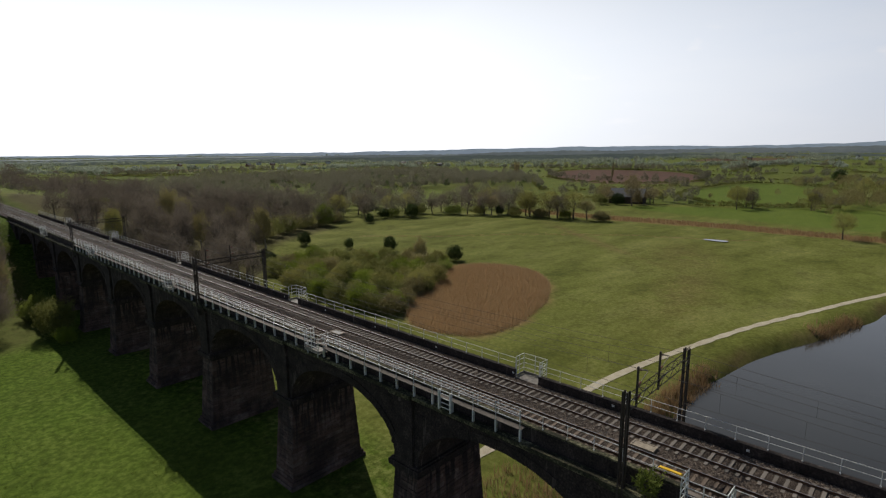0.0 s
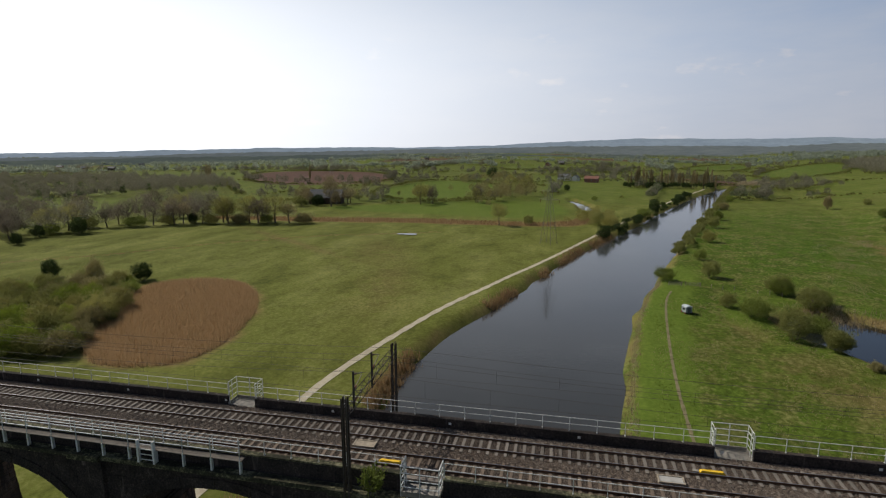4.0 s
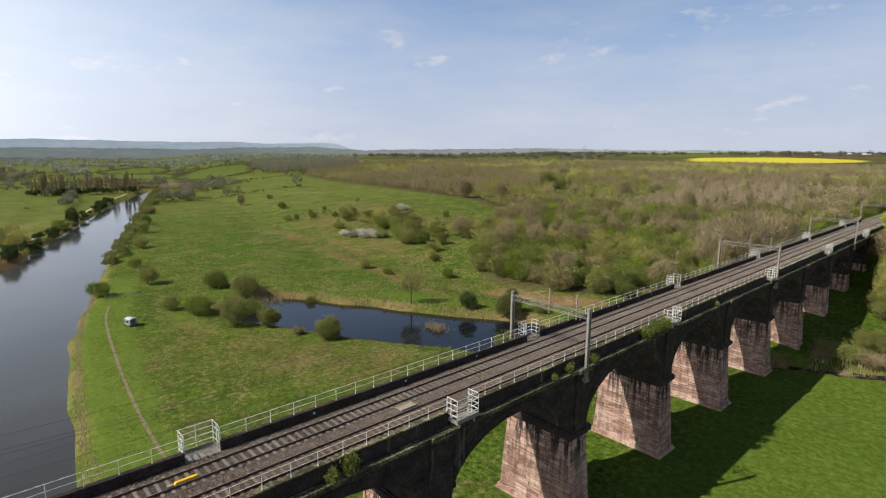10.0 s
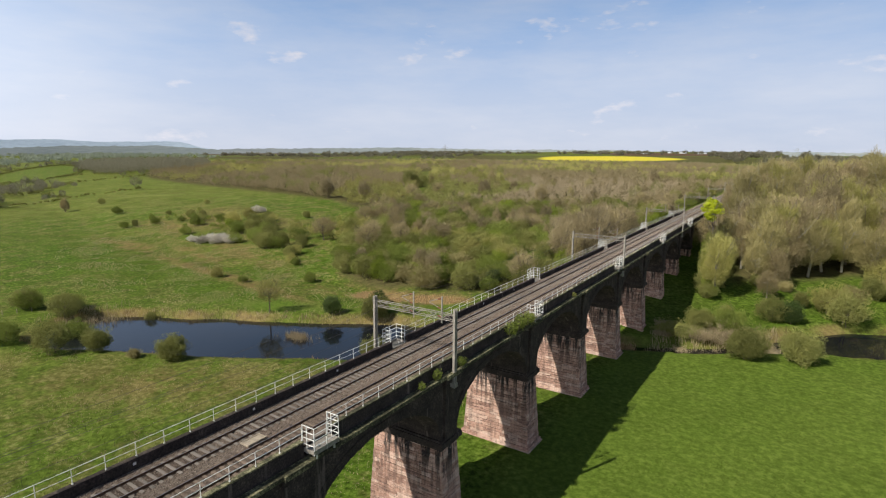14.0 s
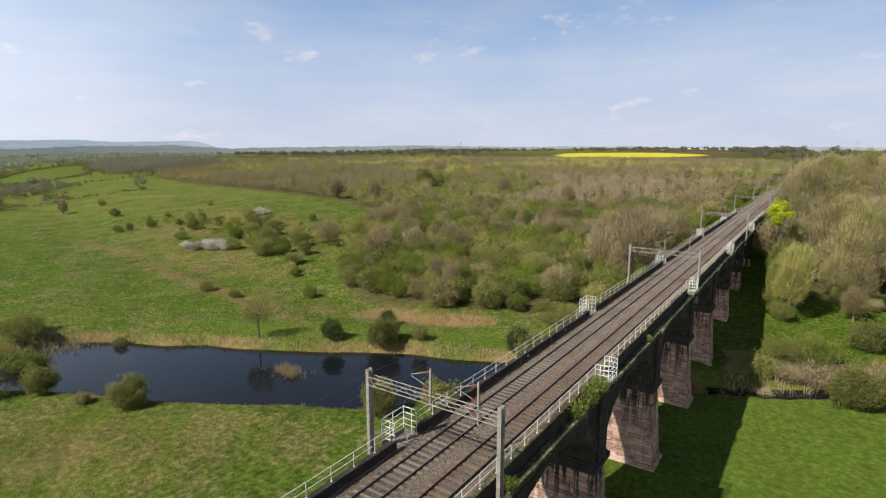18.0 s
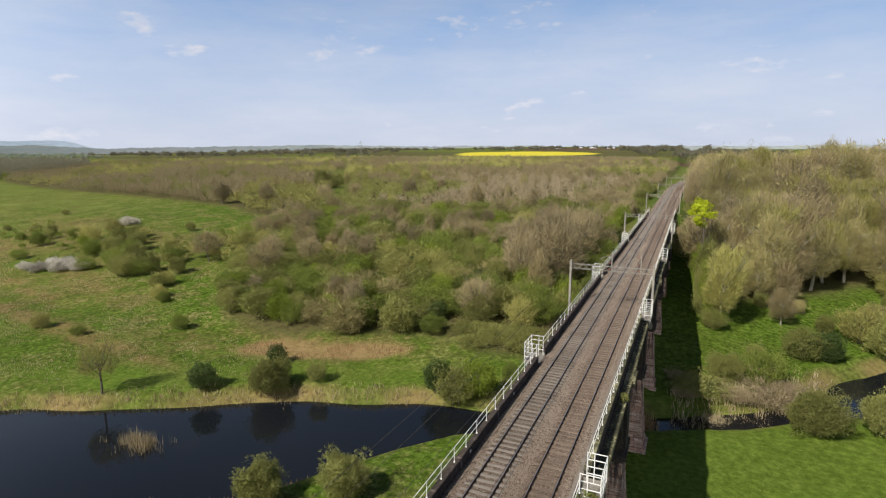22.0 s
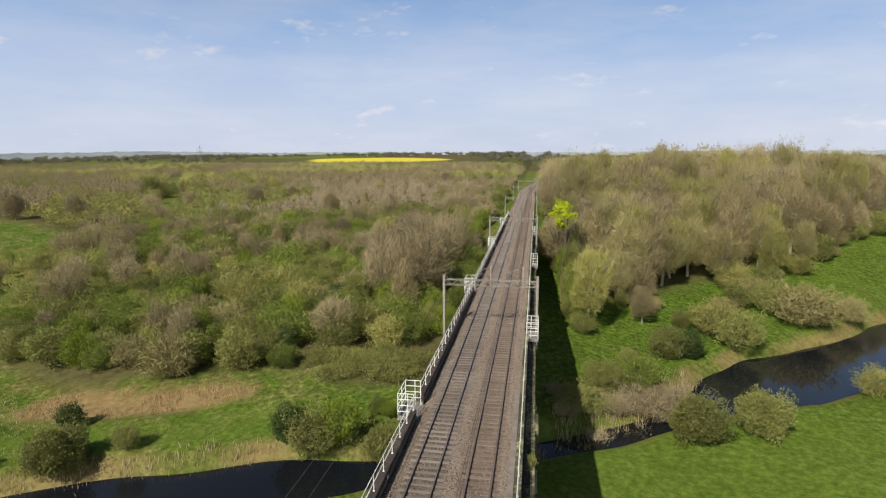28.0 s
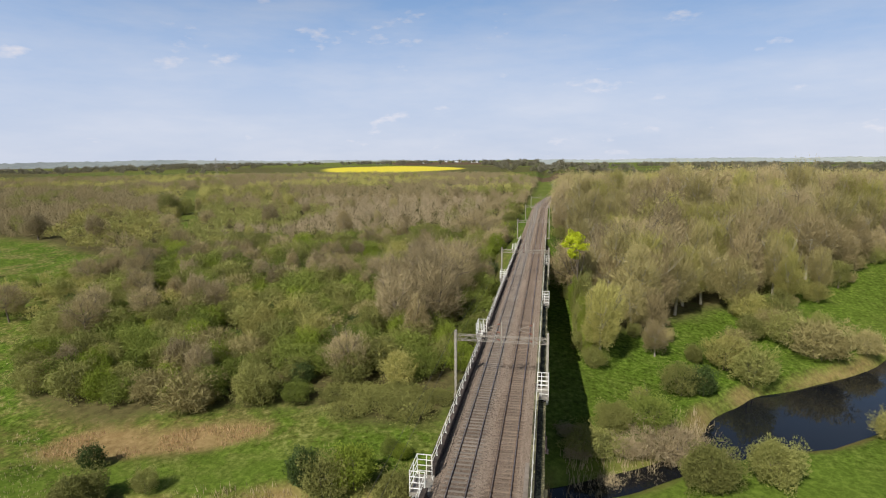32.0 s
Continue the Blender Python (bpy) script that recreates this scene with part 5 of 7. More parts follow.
def scraps(rng, centres, radii, per, size, long=1.0, squash=0.85, out=0.0, face=1.7):
    """Small separate triangles strewn over clumps, leaves or twigs, mostly lying along the crown's skin."""
    centres, radii = np.asarray(centres, float), np.asarray(radii, float)
    n = len(centres) * per
    c = np.repeat(centres, per, 0)
    r = np.repeat(radii, per)
    d = unit(rng.normal(size=(n, 3)))
    rad = r * (0.55 + 0.5 * rng.random(n) ** 0.6)
    p = c + d * rad[:, None] * np.array((1, 1, squash))
    mid = centres.mean(0)
    spread = np.abs(centres - mid).mean(0) * 2.2 + 0.3
    skin = unit(d + 0.8 * unit((p - mid) / spread))
    a = unit(unit(rng.normal(size=(n, 3))) + out * d + np.array((0, 0, 0.35 * out)))
    nrm = unit(face * skin + unit(rng.normal(size=(n, 3))))
    a = unit(a - (nrm * a).sum(1)[:, None] * nrm * (0.75 if out < 0.6 else 0.35))
    b = unit(np.cross(nrm, a))
    s = size * (0.6 + 0.8 * rng.random(n))[:, None]
    a, b = a * s * long, b * s
    return np.stack((p - b * 0.5, p + b * 0.5, p + a), 1)


def crown_clumps(rng, n, wide, low, high):
    """Centres and sizes of clumps that fill an uneven egg between two heights."""
    out, rad = [], []
    mid, half = (low + high) / 2, (high - low) / 2
    while len(out) < n:
        v = rng.normal(size=3)
        v /= np.linalg.norm(v)
        f = rng.uniform(0.45, 0.95)
        lump = 1 + 0.10 * math.sin(3 * math.atan2(v[1], v[0]) + n) + 0.12 * v[2]
        out.append((v[0] * wide * f * lump, v[1] * wide * f * lump, mid + v[2] * half * f * 0.95))
        rad.append(rng.uniform(0.22, 0.40) * wide * (1.1 - 0.35 * f))
    return np.array(out), np.array(rad)


def woody(rng, height, wide, low, limbs, sub, r0, stems=1):
    """Trunk, limbs and branches; gives the mesh and the branch tips."""
    m = Mesh()
    tips = []
    for s in range(stems):
        ox, oy = (0, 0) if stems == 1 else rng.uniform(-0.12, 0.12, 2) * wide * 2
        top = Vector((ox * 1.6 + rng.uniform(-0.05, 0.05) * height, oy * 1.6 + rng.uniform(-0.05, 0.05) * height, height * rng.uniform(0.50, 0.62)))
        foot = Vector((ox, oy, -0.5))
        k1 = foot.lerp(top, 0.45) + Vector((rng.uniform(-0.3, 0.3), rng.uniform(-0.3, 0.3), 0))
        m.tube(foot, k1, r0, r0 * 0.75, 6, caps=False)
        m.tube(k1, top, r0 * 0.75, r0 * 0.42, 6, caps=False)
        for i in range(limbs):
            t = rng.uniform(0.25, 1.0)
            a = k1.lerp(top, t) if low < 0.4 else foot.lerp(top, rng.uniform(0.5, 1.0))
            w = 2 * math.pi * (i + rng.random()) / limbs
            reach = wide * rng.uniform(0.45, 0.8)
            b = Vector((ox + reach * math.cos(w), oy + reach * math.sin(w), height * rng.uniform(max(low, 0.4), 0.88)))
            c = a.lerp(b, 0.5) + Vector((0, 0, -0.03 * height))
            m.tube(a, c, r0 * 0.36, r0 * 0.22, 4, caps=False)
            m.tube(c, b, r0 * 0.22, r0 * 0.09, 4, caps=False)
            for j in range(sub):
                e = c.lerp(b, rng.uniform(0.1, 1.0))
                f = e + Vector((rng.normal() * wide * 0.24, rng.normal() * wide * 0.24, abs(rng.normal()) * height * 0.13 + 0.02 * height))
                m.tube(e, f, r0 * 0.10, r0 * 0.04, 3, caps=False)
                tips.append(tuple(f))
            tips.append(tuple(b))
    return m, np.array(tips)


PLANTS = {}


def plant(key, name, label, category, wood_mesh, wood_mat, tris, leaf_mat):
    th = thing(name, label, category)
    th.location = (0, 0, -200)
    if wood_mesh is not None:
        part("trunk" if "tree" in name else "stem", wood_mesh, wood_mat, th)
    part("crown", tri_mesh("crown", tris, leaf_mat), None, th)
    PLANTS.setdefault(key, []).append(th)


def bush(key, seed, name, label, wide, height, clumps, per, size, mat, long=1.0, out=0.0, category="bush"):
    rng = np.random.default_rng(seed)
    c, r = crown_clumps(rng, clumps, wide, 0.05 * height, height)
    c2, r2 = crown_clumps(rng, clumps // 3, wide * 0.8, 0.0, height * 0.5)
    c, r = np.vstack((c, c2)), np.concatenate((r, r2 * 0.9))
    c[:, 2] = np.maximum(c[:, 2], r * 0.6)
    n = clumps * per
    tr = np.concatenate((brush(rng, n, wide * 1.05, -0.12 * height, height, size * 0.85, size * max(1.6, long * 1.1), 15, -0.6, 0.5), scraps(rng, c, r, per // 3, size, long, 0.9, out)))
    wood, _ = woody(rng, height * 0.8, wide * 0.6, 0.3, 3, 2, 0.07, stems=3)
    plant(key, name, label, category, wood, MAT["bark"], tr, mat)


def bare_tree(key, seed, name, label, height, wide, mat, n=1700, bark="bark", limbs=8, sub=5, low=0.35, twig=1.0, category="tree", lobes=16):
    rng = np.random.default_rng(seed)
    wood, tips = woody(rng, height, wide, low, limbs, sub, 0.022 * height)
    tr = brush(rng, n, wide, low * height, height, 0.075 * twig, 0.98 * twig, lobes)
    tr = np.concatenate((tr, scraps(rng, tips, np.full(len(tips), wide * 0.2), max(4, n // 12 // len(tips)), 0.07 * twig, 12.0, 0.95, 0.6)))
    plant(key, name, label, category, wood, MAT[bark], tr, mat)


bush("leaf", 1, "hawthorn_bush", "dense green hawthorn bush in young leaf", 3.2, 5.2, 26, 170, 0.14, MAT["leaf"], 1.2)
bush("leaf", 2, "hawthorn_bush", "broad green hawthorn bush in young leaf", 3.8, 5.0, 30, 170, 0.14, MAT["leaf"], 1.2)
bush("leaf", 3, "thorn_bush", "tall olive-green thorn bush in young leaf", 3.0, 6.0, 28, 165, 0.135, MAT["leaf_olive"], 1.3)
bush("leaf", 27, "thorn_bush", "rounded olive-green thorn bush with twigs showing", 3.4, 5.2, 28, 165, 0.105, MAT["leaf_olive"], 2.2, 0.4)
bush("fresh", 4, "willow_bush", "rounded bright yellow-green willow bush", 3.2, 5.8, 28, 165, 0.13, MAT["leaf_fresh"], 1.5, 0.3)
bush("fresh", 5, "willow_bush", "bright green willow bush with feathery outline", 2.9, 5.0, 26, 165, 0.12, MAT["leaf_fresh"], 1.8, 0.5)
bush("dome", 24, "willow_bush", "dome-shaped willow bush with a fine yellow-green haze of leaf", 3.3, 5.4, 44, 290, 0.095, MAT["leaf_olive"], 2.0, 0.6)
bush("dome", 25, "willow_bush", "dome-shaped yellow-green willow bush in young leaf", 3.2, 5.4, 44, 290, 0.09, MAT["leaf_olive"], 2.2, 0.7)
bush("haze", 26, "sallow_bush", "pale grey-green sallow bush with a haze of catkins and twigs", 3.1, 5.4, 34, 200, 0.085, MAT["leaf_olive"], 5.0, 0.9)
bush("grey", 6, "sallow_bush", "grey-green half bare sallow bush with fine twigs", 3.3, 5.4, 28, 110, 0.075, MAT["bud"], 7.0, 0.7)
bush("grey", 7, "sallow_bush", "grey-brown half bare thicket bush", 3.5, 4.8, 28, 130, 0.085, MAT["twig_olive"], 7.0, 0.7)
bush("grey", 17, "sallow_bush", "olive half bare sallow bush with catkins", 3.5, 5.6, 30, 110, 0.10, MAT["leaf_olive"], 4.0, 0.6)
bush("dark", 8, "holly_bush", "dark glossy evergreen bush", 2.6, 4.8, 26, 110, 0.17, MAT["leaf_dark"])
bush("blossom", 9, "blackthorn_bush", "low blackthorn thicket covered in white blossom", 3.6, 3.2, 28, 60, 0.22, MAT["blossom"], 1.0, 0.0, "bush")
bush("bramble", 10, "bramble_thicket", "low sprawling olive-green bramble thicket", 3.8, 1.9, 34, 150, 0.12, MAT["leaf_olive"], 1.4)
bush("bramble", 20, "bramble_thicket", "low sprawling tan bramble and dry reed thicket", 3.4, 1.7, 30, 150, 0.045, MAT["reed_pale"], 8.0, 0.9)
bare_tree("bare", 11, "oak_tree", "leafless spreading oak tree with twisted brown limbs", 14.0, 6.8, MAT["twig"], n=5000, limbs=14, sub=8, low=0.1, lobes=26)
bare_tree("bare", 12, "ash_tree", "leafless ash tree with a rounded haze of twigs", 15.0, 5.4, MAT["twig_red"], n=7000, low=0.04, lobes=20)
bare_tree("bare", 13, "alder_tree", "slender leafless tree with fine brown twigs", 13.0, 4.4, MAT["twig"], n=5400, low=0.02)
bare_tree("thin", 29, "young_oak_tree", "slender open leafless tree with a thin crown", 12.0, 3.9, MAT["twig"], n=1100, low=0.22, limbs=12, sub=6, lobes=24)
bare_tree("thin", 30, "willow_tree", "open leafless willow tree with an olive haze of opening buds", 12.0, 4.6, MAT["bud"], n=1700, low=0.12, limbs=12, sub=6, lobes=24)
bare_tree("bud", 14, "sycamore_tree", "tall tree with olive opening buds on bare limbs", 16.0, 4.9, MAT["bud"], n=8400, low=0.03, bark="greybark", lobes=22)
bare_tree("bud", 15, "maple_tree", "tree with a rounded tan crown of fine twigs and opening buds", 16.0, 5.4, MAT["twig_olive"], n=9000, low=0.02, bark="greybark", lobes=26)
bare_tree("bud", 16, "lime_tree", "tall grey-stemmed tree with thin budding crown", 17.0, 4.4, MAT["twig_olive"], n=7400, low=0.06, bark="greybark", lobes=18)
bare_tree("bud", 28, "beech_tree", "broad domed beech tree with pale brown twigs", 16.0, 5.9, MAT["twig"], n=9600, low=0.05, bark="greybark", lobes=30)
bare_tree("southern", 18, "ash_tree", "tall dark leafless ash tree with upright grey limbs", 16.0, 4.6, MAT["twig_grey"], n=2600, low=0.08, limbs=10)
bare_tree("southern", 19, "oak_tree", "dark leafless oak tree with a broad grey crown", 15.0, 5.8, MAT["twig_grey"], n=2800, low=0.08, limbs=10, lobes=22)
rng0 = np.random.default_rng(21)
wood, tips = woody(rng0, 15, 2.6, 0.6, 7, 4, 0.22)
cc, rr = crown_clumps(rng0, 26, 2.5, 9.6, 15.0)
plant("acid", "maple_tree", "maple tree in vivid yellow-green new leaf", "tree", wood, MAT["bark"], scraps(rng0, cc, rr, 110, 0.22, 1.2), MAT["leaf_acid"])

RNG = random.Random(5)
NOMINAL = dict(thin=12.0, dome=5.4, haze=5.4, leaf=5.3, fresh=5.4, grey=5.2, dark=4.8, blossom=3.2, bramble=1.8, bare=14.0, southern=15.5, bud=16.0, acid=15.0, poplar=21.0)
PLACED = []


def grow(key, x, y, h, group, which=None, z=None, wide=1.0):
    """A copy of a plant at a place, with a height in metres."""
    src = PLANTS[key][which if which is not None else RNG.randrange(len(PLANTS[key]))]
    k = h / NOMINAL[key]
    wx = k * wide * RNG.uniform(0.9, 1.12)
    mt = Matrix.LocRotScale((x, y, height(x, y) - 0.05 if z is None else z), Euler((RNG.uniform(-0.05, 0.05), RNG.uniform(-0.05, 0.05), RNG.uniform(0, 6.28))), (wx, wx, k))
    o = copy_thing(src, mt)
    o["group"] = group
    PLACED.append((x, y))
    return o


POND_SIDE = [(-133, 51, 6.2, "leaf"), (-118, 54, 7.2, "leaf"), (-107, 37, 6.2, "leaf"), (-91, 40, 7.0, "leaf"), (-85, 46, 5.2, "haze"), (-68, 52, 5.4, "dome"), (-75, 48, 2.2, "grey"), (-103, 67, 3.2, "leaf"),
             (-78, 84, 10.5, "thin"), (-64, 92, 4.8, "dark"), (-54, 97, 6.8, "dome"), (-48, 102, 3.4, "leaf"), (-33, 72, 5.8, "dome"), (-25, 77, 6.0, "haze")]
SLOPE_FOOT = [(-94, 113, 4.2, "leaf"), (-111, 101, 2.6, "leaf"), (-124, 101, 3.6, "grey"), (-113, 124, 3.2, "leaf"), (-28, 108, 6.0, "dark"), (-21, 109, 7.0, "fresh"), (-18, 117, 3.0, "leaf"), (-24, 107, 6.6, "leaf"), (-15, 108, 5.4, "grey"), (-16, 116, 3.0, "fresh"), (-60, 106, 4.0, "dark")]
RIVER_SIDE = [(16, 131, 5.6, "dome"), (22, 133, 7.0, "leaf"), (27, 116.5, 7.2, "dome"), (36.2, 119.5, 7.6, "dome"), (34, 148, 6.2, "dark"), (21, 137, 6.4, "thin"), (45, 156, 8.6, "grey"), (64, 171, 10.0, "grey"), (30, 148, 7.2, "leaf"),
              (59, 136, 4.8, "grey"), (76, 178, 6.6, "grey"), (59, 177, 8.6, "grey"), (42, 162, 8.0, "grey"), (28, 163, 8.6, "bud"), (13, 159, 5.6, "leaf"), (14.5, 153, 4.6, "leaf"), (24, 128, 4.0, "bramble"), (12, 125, 2.6, "bramble")]
CANAL_NORTH = [(-143, 22, 5.2, "leaf"), (-149, 37, 5.6, "leaf"), (-115, 33, 4.2, "grey"), (-131, 51, 6.0, "leaf"), (-123, 57, 5.0, "leaf"), (-105, 50, 6.4, "leaf"), (-178, 40, 4.6, "leaf"), (-221, 53, 5.4, "grey"), (-269, 66, 6.2, "leaf"), (-304, 77, 6.2, "leaf"), (-364, 95, 5.8, "grey"), (-421, 114, 6.4, "leaf"), (-371, 160, 7.4, "thin")]
CANAL_SOUTH = [(-226, 9, 6.6, "dark"), (-286, 31, 6.0, "dark"), (-337, 47, 9.5, "dark"), (-311, 38, 6.6, "leaf"), (-258, 14, 7.4, "grey"), (-266, 9, 7.2, "grey"), (-255, -43, 14.0, "thin"), (-261, -28, 5.4, "leaf"), (-518, -7, 6.6, "dark"), (-414, 14, 4.2, "leaf"), (-353, -112, 18.0, "thin"), (-376, -75, 13.8, "thin"),
               (-394, -155, 7.4, "thin"), (-367, -110, 16.0, "thin"), (-403, -144, 6.6, "thin"), (-389, -199, 22.0, "thin"), (-632, 132, 8.5, "dark"), (-701, -104, 17.0, "dark"), (-447, -42, 21.0, "thin"), (-481, -59, 20.0, "thin")]
SLOPE = [(-254, 138, 4.4, "leaf"), (-251, 142, 3.8, "leaf"), (-260, 156, 3.4, "leaf"), (-311, 163, 5.6, "leaf"), (-242, 167, 5.2, "leaf"), (-214, 152, 6.4, "leaf"), (-203, 175, 6.0, "grey"), (-180, 151, 6.2, "leaf"), (-158, 143, 6.6, "leaf"), (-142, 135, 6.8, "leaf"), (-138, 140, 6.8, "grey"), (-199, 162, 6.8, "grey"),
         (-232, 168, 4.2, "leaf"), (-200, 138, 4.4, "leaf"), (-173, 164, 4.6, "leaf"), (-172, 185, 3.8, "leaf"), (-282, 204, 3.4, "leaf"), (-163, 137, 4.8, "leaf"), (-124, 134, 4.4, "grey"), (-266, 169, 3.2, "leaf"), (-376, 185, 4.8, "leaf")]
SLOPE_C = [(-177, 148, 6.0, "leaf"), (-172, 152, 6.4, "leaf"), (-145, 135, 6.6, "leaf"), (-139, 138, 6.0, "leaf"), (-124, 131, 4.8, "grey"), (-129, 142, 5.4, "leaf"), (-184, 163, 6.4, "leaf"), (-184, 171, 6.0, "leaf"), (-160, 150, 7.0, "leaf"), (-166, 157, 6.6, "leaf"), (-152, 146, 6.8, "leaf"), (-150, 157, 5.6, "grey"), (-140, 150, 6.2, "leaf"), (-192, 155, 5.2, "fresh"), (-134, 160, 5.4, "leaf"), (-210, 164, 5.0, "leaf"), (-117, 126, 4.0, "grey"), (-222, 160, 4.6, "leaf"), (-236, 158, 3.6, "leaf"), (-246, 150, 4.2, "leaf")]
SLOPE_B = [(-368, 159, 11.0, "bare"), (-150, 179, 4.6, "leaf"), (-212, 188, 4.0, "blossom"), (-177, 131, 3.2, "blossom"), (-170, 133, 3.6, "blossom"), (-173, 137, 3.4, "blossom"), (-184, 131, 2.8, "blossom"), (-165, 136, 3.4, "blossom"), (-178, 136, 3.0, "blossom"), (-171, 140, 3.2, "grey")]
SOUTH = [(-97, -185, 4.6, "dark"), (-106, -171, 6.4, "dark"), (-98, -146, 9.6, "bud"), (-108, -138, 6.2, "dark"), (-85, -198, 6.2, "dark"), (-51, -117, 5.4, "fresh"), (-53, -109, 5.0, "fresh"), (-63, -141, 7.0, "grey"), (-61, -123, 7.2, "grey"), (-70, -118, 7.4, "grey"), (-80, -121, 6.6, "grey"), (-63, -153, 7.2, "grey"),
         (-59, -169, 6.6, "grey"), (-52, -143, 5.6, "grey"), (-48, -117, 6.0, "fresh"), (10, -149, 8.4, "leaf"), (10, -166, 7.0, "leaf"), (10, -141, 4.6, "fresh"), (-229, -210, 6.4, "dark"), (-186, -241, 9.0, "dark"), (-153, -240, 5.6, "dark"), (-128, -246, 13.0, "leaf")]
RIVER_BELT = [(-224, -212, 14, "thin"), (-229, -204, 15, "southern"), (-232, -190, 15, "thin"), (-236, -174, 16, "southern"), (-228, -198, 6, "grey"), (-234, -184, 6.5, "grey"), (-238, -170, 6, "leaf"), (-241, -158, 13, "thin"), (-243, -150, 7, "grey"), (-218, -226, 15, "southern"), (-212, -232, 7, "leaf"), (-222, -220, 6.5, "grey"), (-206, -244, 14, "southern"), (-200, -250, 7, "grey"), (-192, -254, 15, "thin"), (-180, -252, 6.5, "leaf"), (-244, -176, 14, "southern"), (-240, -196, 15, "thin"), (-232, -214, 16, "southern"), (-172, -250, 6, "dark"), (-160, -252, 12, "southern"), (-140, -254, 7, "grey"), (-128, -250, 8, "leaf"), (-116, -244, 7, "grey"), (-104, -238, 8, "grey"), (-96, -230, 8, "leaf"), (-84, -222, 8, "grey"), (-74, -214, 8, "grey")]
RIVER_LINE = [(-226, -223, 15.0, "thin"), (-235, -195, 17.5, "thin"), (-237, -180, 18.5, "thin"), (-240, -166, 18.0, "thin"), (-379, -74, 14.0, "southern"), (-218, -248, 13.0, "southern"), (-185, -260, 14.0, "thin"), (-168, -260, 16.0, "southern"), (-148, -261, 17.0, "thin"), (-120, -253, 18.0, "southern"), (-112, -272, 18.0, "southern"),
              (-90, -259, 19.0, "southern"), (-90, -290, 20.0, "southern"), (-91, -327, 21.0, "southern"), (-328, -171, 20.0, "thin"), (-371, -118, 15.0, "thin"), (-361, -105, 15.0, "southern"), (-73, -351, 20.0, "southern"), (-35, -298, 15.0, "southern")]
FARM = [(-338, -172, 12.0, "bare"), (-344, -165, 13.0, "thin"), (-356, -168, 14.0, "thin"), (-366, -180, 13.0, "bare"), (-332, -184, 9.0, "dark"), (-340, -196, 11.0, "bare"), (-352, -200, 13.0, "bare"), (-326, -194, 8.0, "grey"), (-374, -168, 11.0, "thin")]
VALLEY = [(-150, -268, 17, "southern"), (-160, -282, 18, "southern"), (-172, -274, 16, "thin"), (-183, -309, 19, "southern"), (-196, -276, 17, "southern"), (-206, -262, 16, "thin"), (-214, -238, 17, "southern"), (-222, -216, 16, "southern"), (-205, -300, 19, "southern"), (-140, -300, 20, "southern"), (-128, -284, 18, "southern"), (-100, -276, 19, "southern"), (-104, -300, 20, "southern"), (-240, -250, 18, "southern"), (-252, -236, 17, "thin"), (-262, -262, 18, "southern"), (-228, -280, 18, "southern")]
for lst, grp in ((FARM, "trees round the barn"), (VALLEY, "trees along the old river"), (POND_SIDE, "bushes round the pond"), (SLOPE_FOOT, "bushes below the slope"), (RIVER_SIDE, "bushes beside the backwater"), (CANAL_NORTH, "hedge along the north bank"), (CANAL_SOUTH, "trees along the south bank"),
                 (SLOPE, "thorn bushes on the slope"), (SLOPE_C, "thorn bushes on the slope"), (SLOPE_B, "thorn bushes on the slope"), (SOUTH, "scrub beside the reed bed"), (RIVER_LINE, "trees along the old river"), (RIVER_BELT, "trees along the old river")):
    for x, y, h, key in lst:
        grow(key, x, y, h, grp, wide=1.3 if "old river" in grp or "barn" in grp else 1.0)
grow("acid", 12.0, 176.0, 22.5, "yellow-green maples", wide=0.8)
for x, y, h in ((11.8, 163, 11.5), (12.4, 168, 14.0), (14.0, 173, 15.0)):
    grow("leaf", x, y, h, "ivy-green growth at the wood's edge", wide=0.27)
for y, h in ((172, 14.0), (167, 12.5), (162, 10.5), (157, 8.5)):
    grow("fresh", 11.6 + 0.12 * (172 - y), y, h, "ivy-green growth at the wood's edge", wide=0.32)


def strew(poly, spacing, seed, keep=None):
    """Places on a jittered grid within an outline."""
    rng = np.random.default_rng(seed)
    lo, hi = poly.min(0), poly.max(0)
    gx, gy = np.meshgrid(np.arange(lo[0], hi[0], spacing), np.arange(lo[1], hi[1], spacing))
    gx, gy = gx.ravel() + rng.uniform(-0.42, 0.42, gx.size) * spacing, gy.ravel() + rng.uniform(-0.42, 0.42, gy.size) * spacing
    ok = signed(gx, gy, poly) < -0.5
    if keep is not None:
        ok &= keep(gx, gy)
    return list(zip(gx[ok].tolist(), gy[ok].tolist()))


def clear_of_line(x, y, gap=8.5):
    return np.abs(x) > gap


# scrub west of the line: bushes in front, taller bare trees behind
for x, y in strew(SCRUB_WEST, 5.3, 31, lambda x, y: clear_of_line(x, y, 7.5) & (off_track(x, y, CLEARING_A) > 5)):
    u = RNG.random()
    back = y > 172
    if x > -34 and y < 134:
        grow("bramble", x, y, RNG.uniform(1.6, 2.6), "bramble bank", 0)
    elif u < (0.12 if back else 0.03):
        grow("bare", x, y, RNG.uniform(8, 11.5), "trees in the scrub")
    elif u < 0.68:
        grow("leaf", x, y, RNG.uniform(4.8, 8.0) * (1.15 if back else 1.0), "scrub west of the line", wide=RNG.uniform(0.95, 1.25))
    elif u < 0.80:
        grow("fresh", x, y, RNG.uniform(4.8, 7.4), "scrub west of the line")
    elif u < 0.95:
        grow("grey", x, y, RNG.uniform(5.0, 8.5), "scrub west of the line")
    else:
        grow("dark", x, y, RNG.uniform(3.5, 5.5), "scrub west of the line")
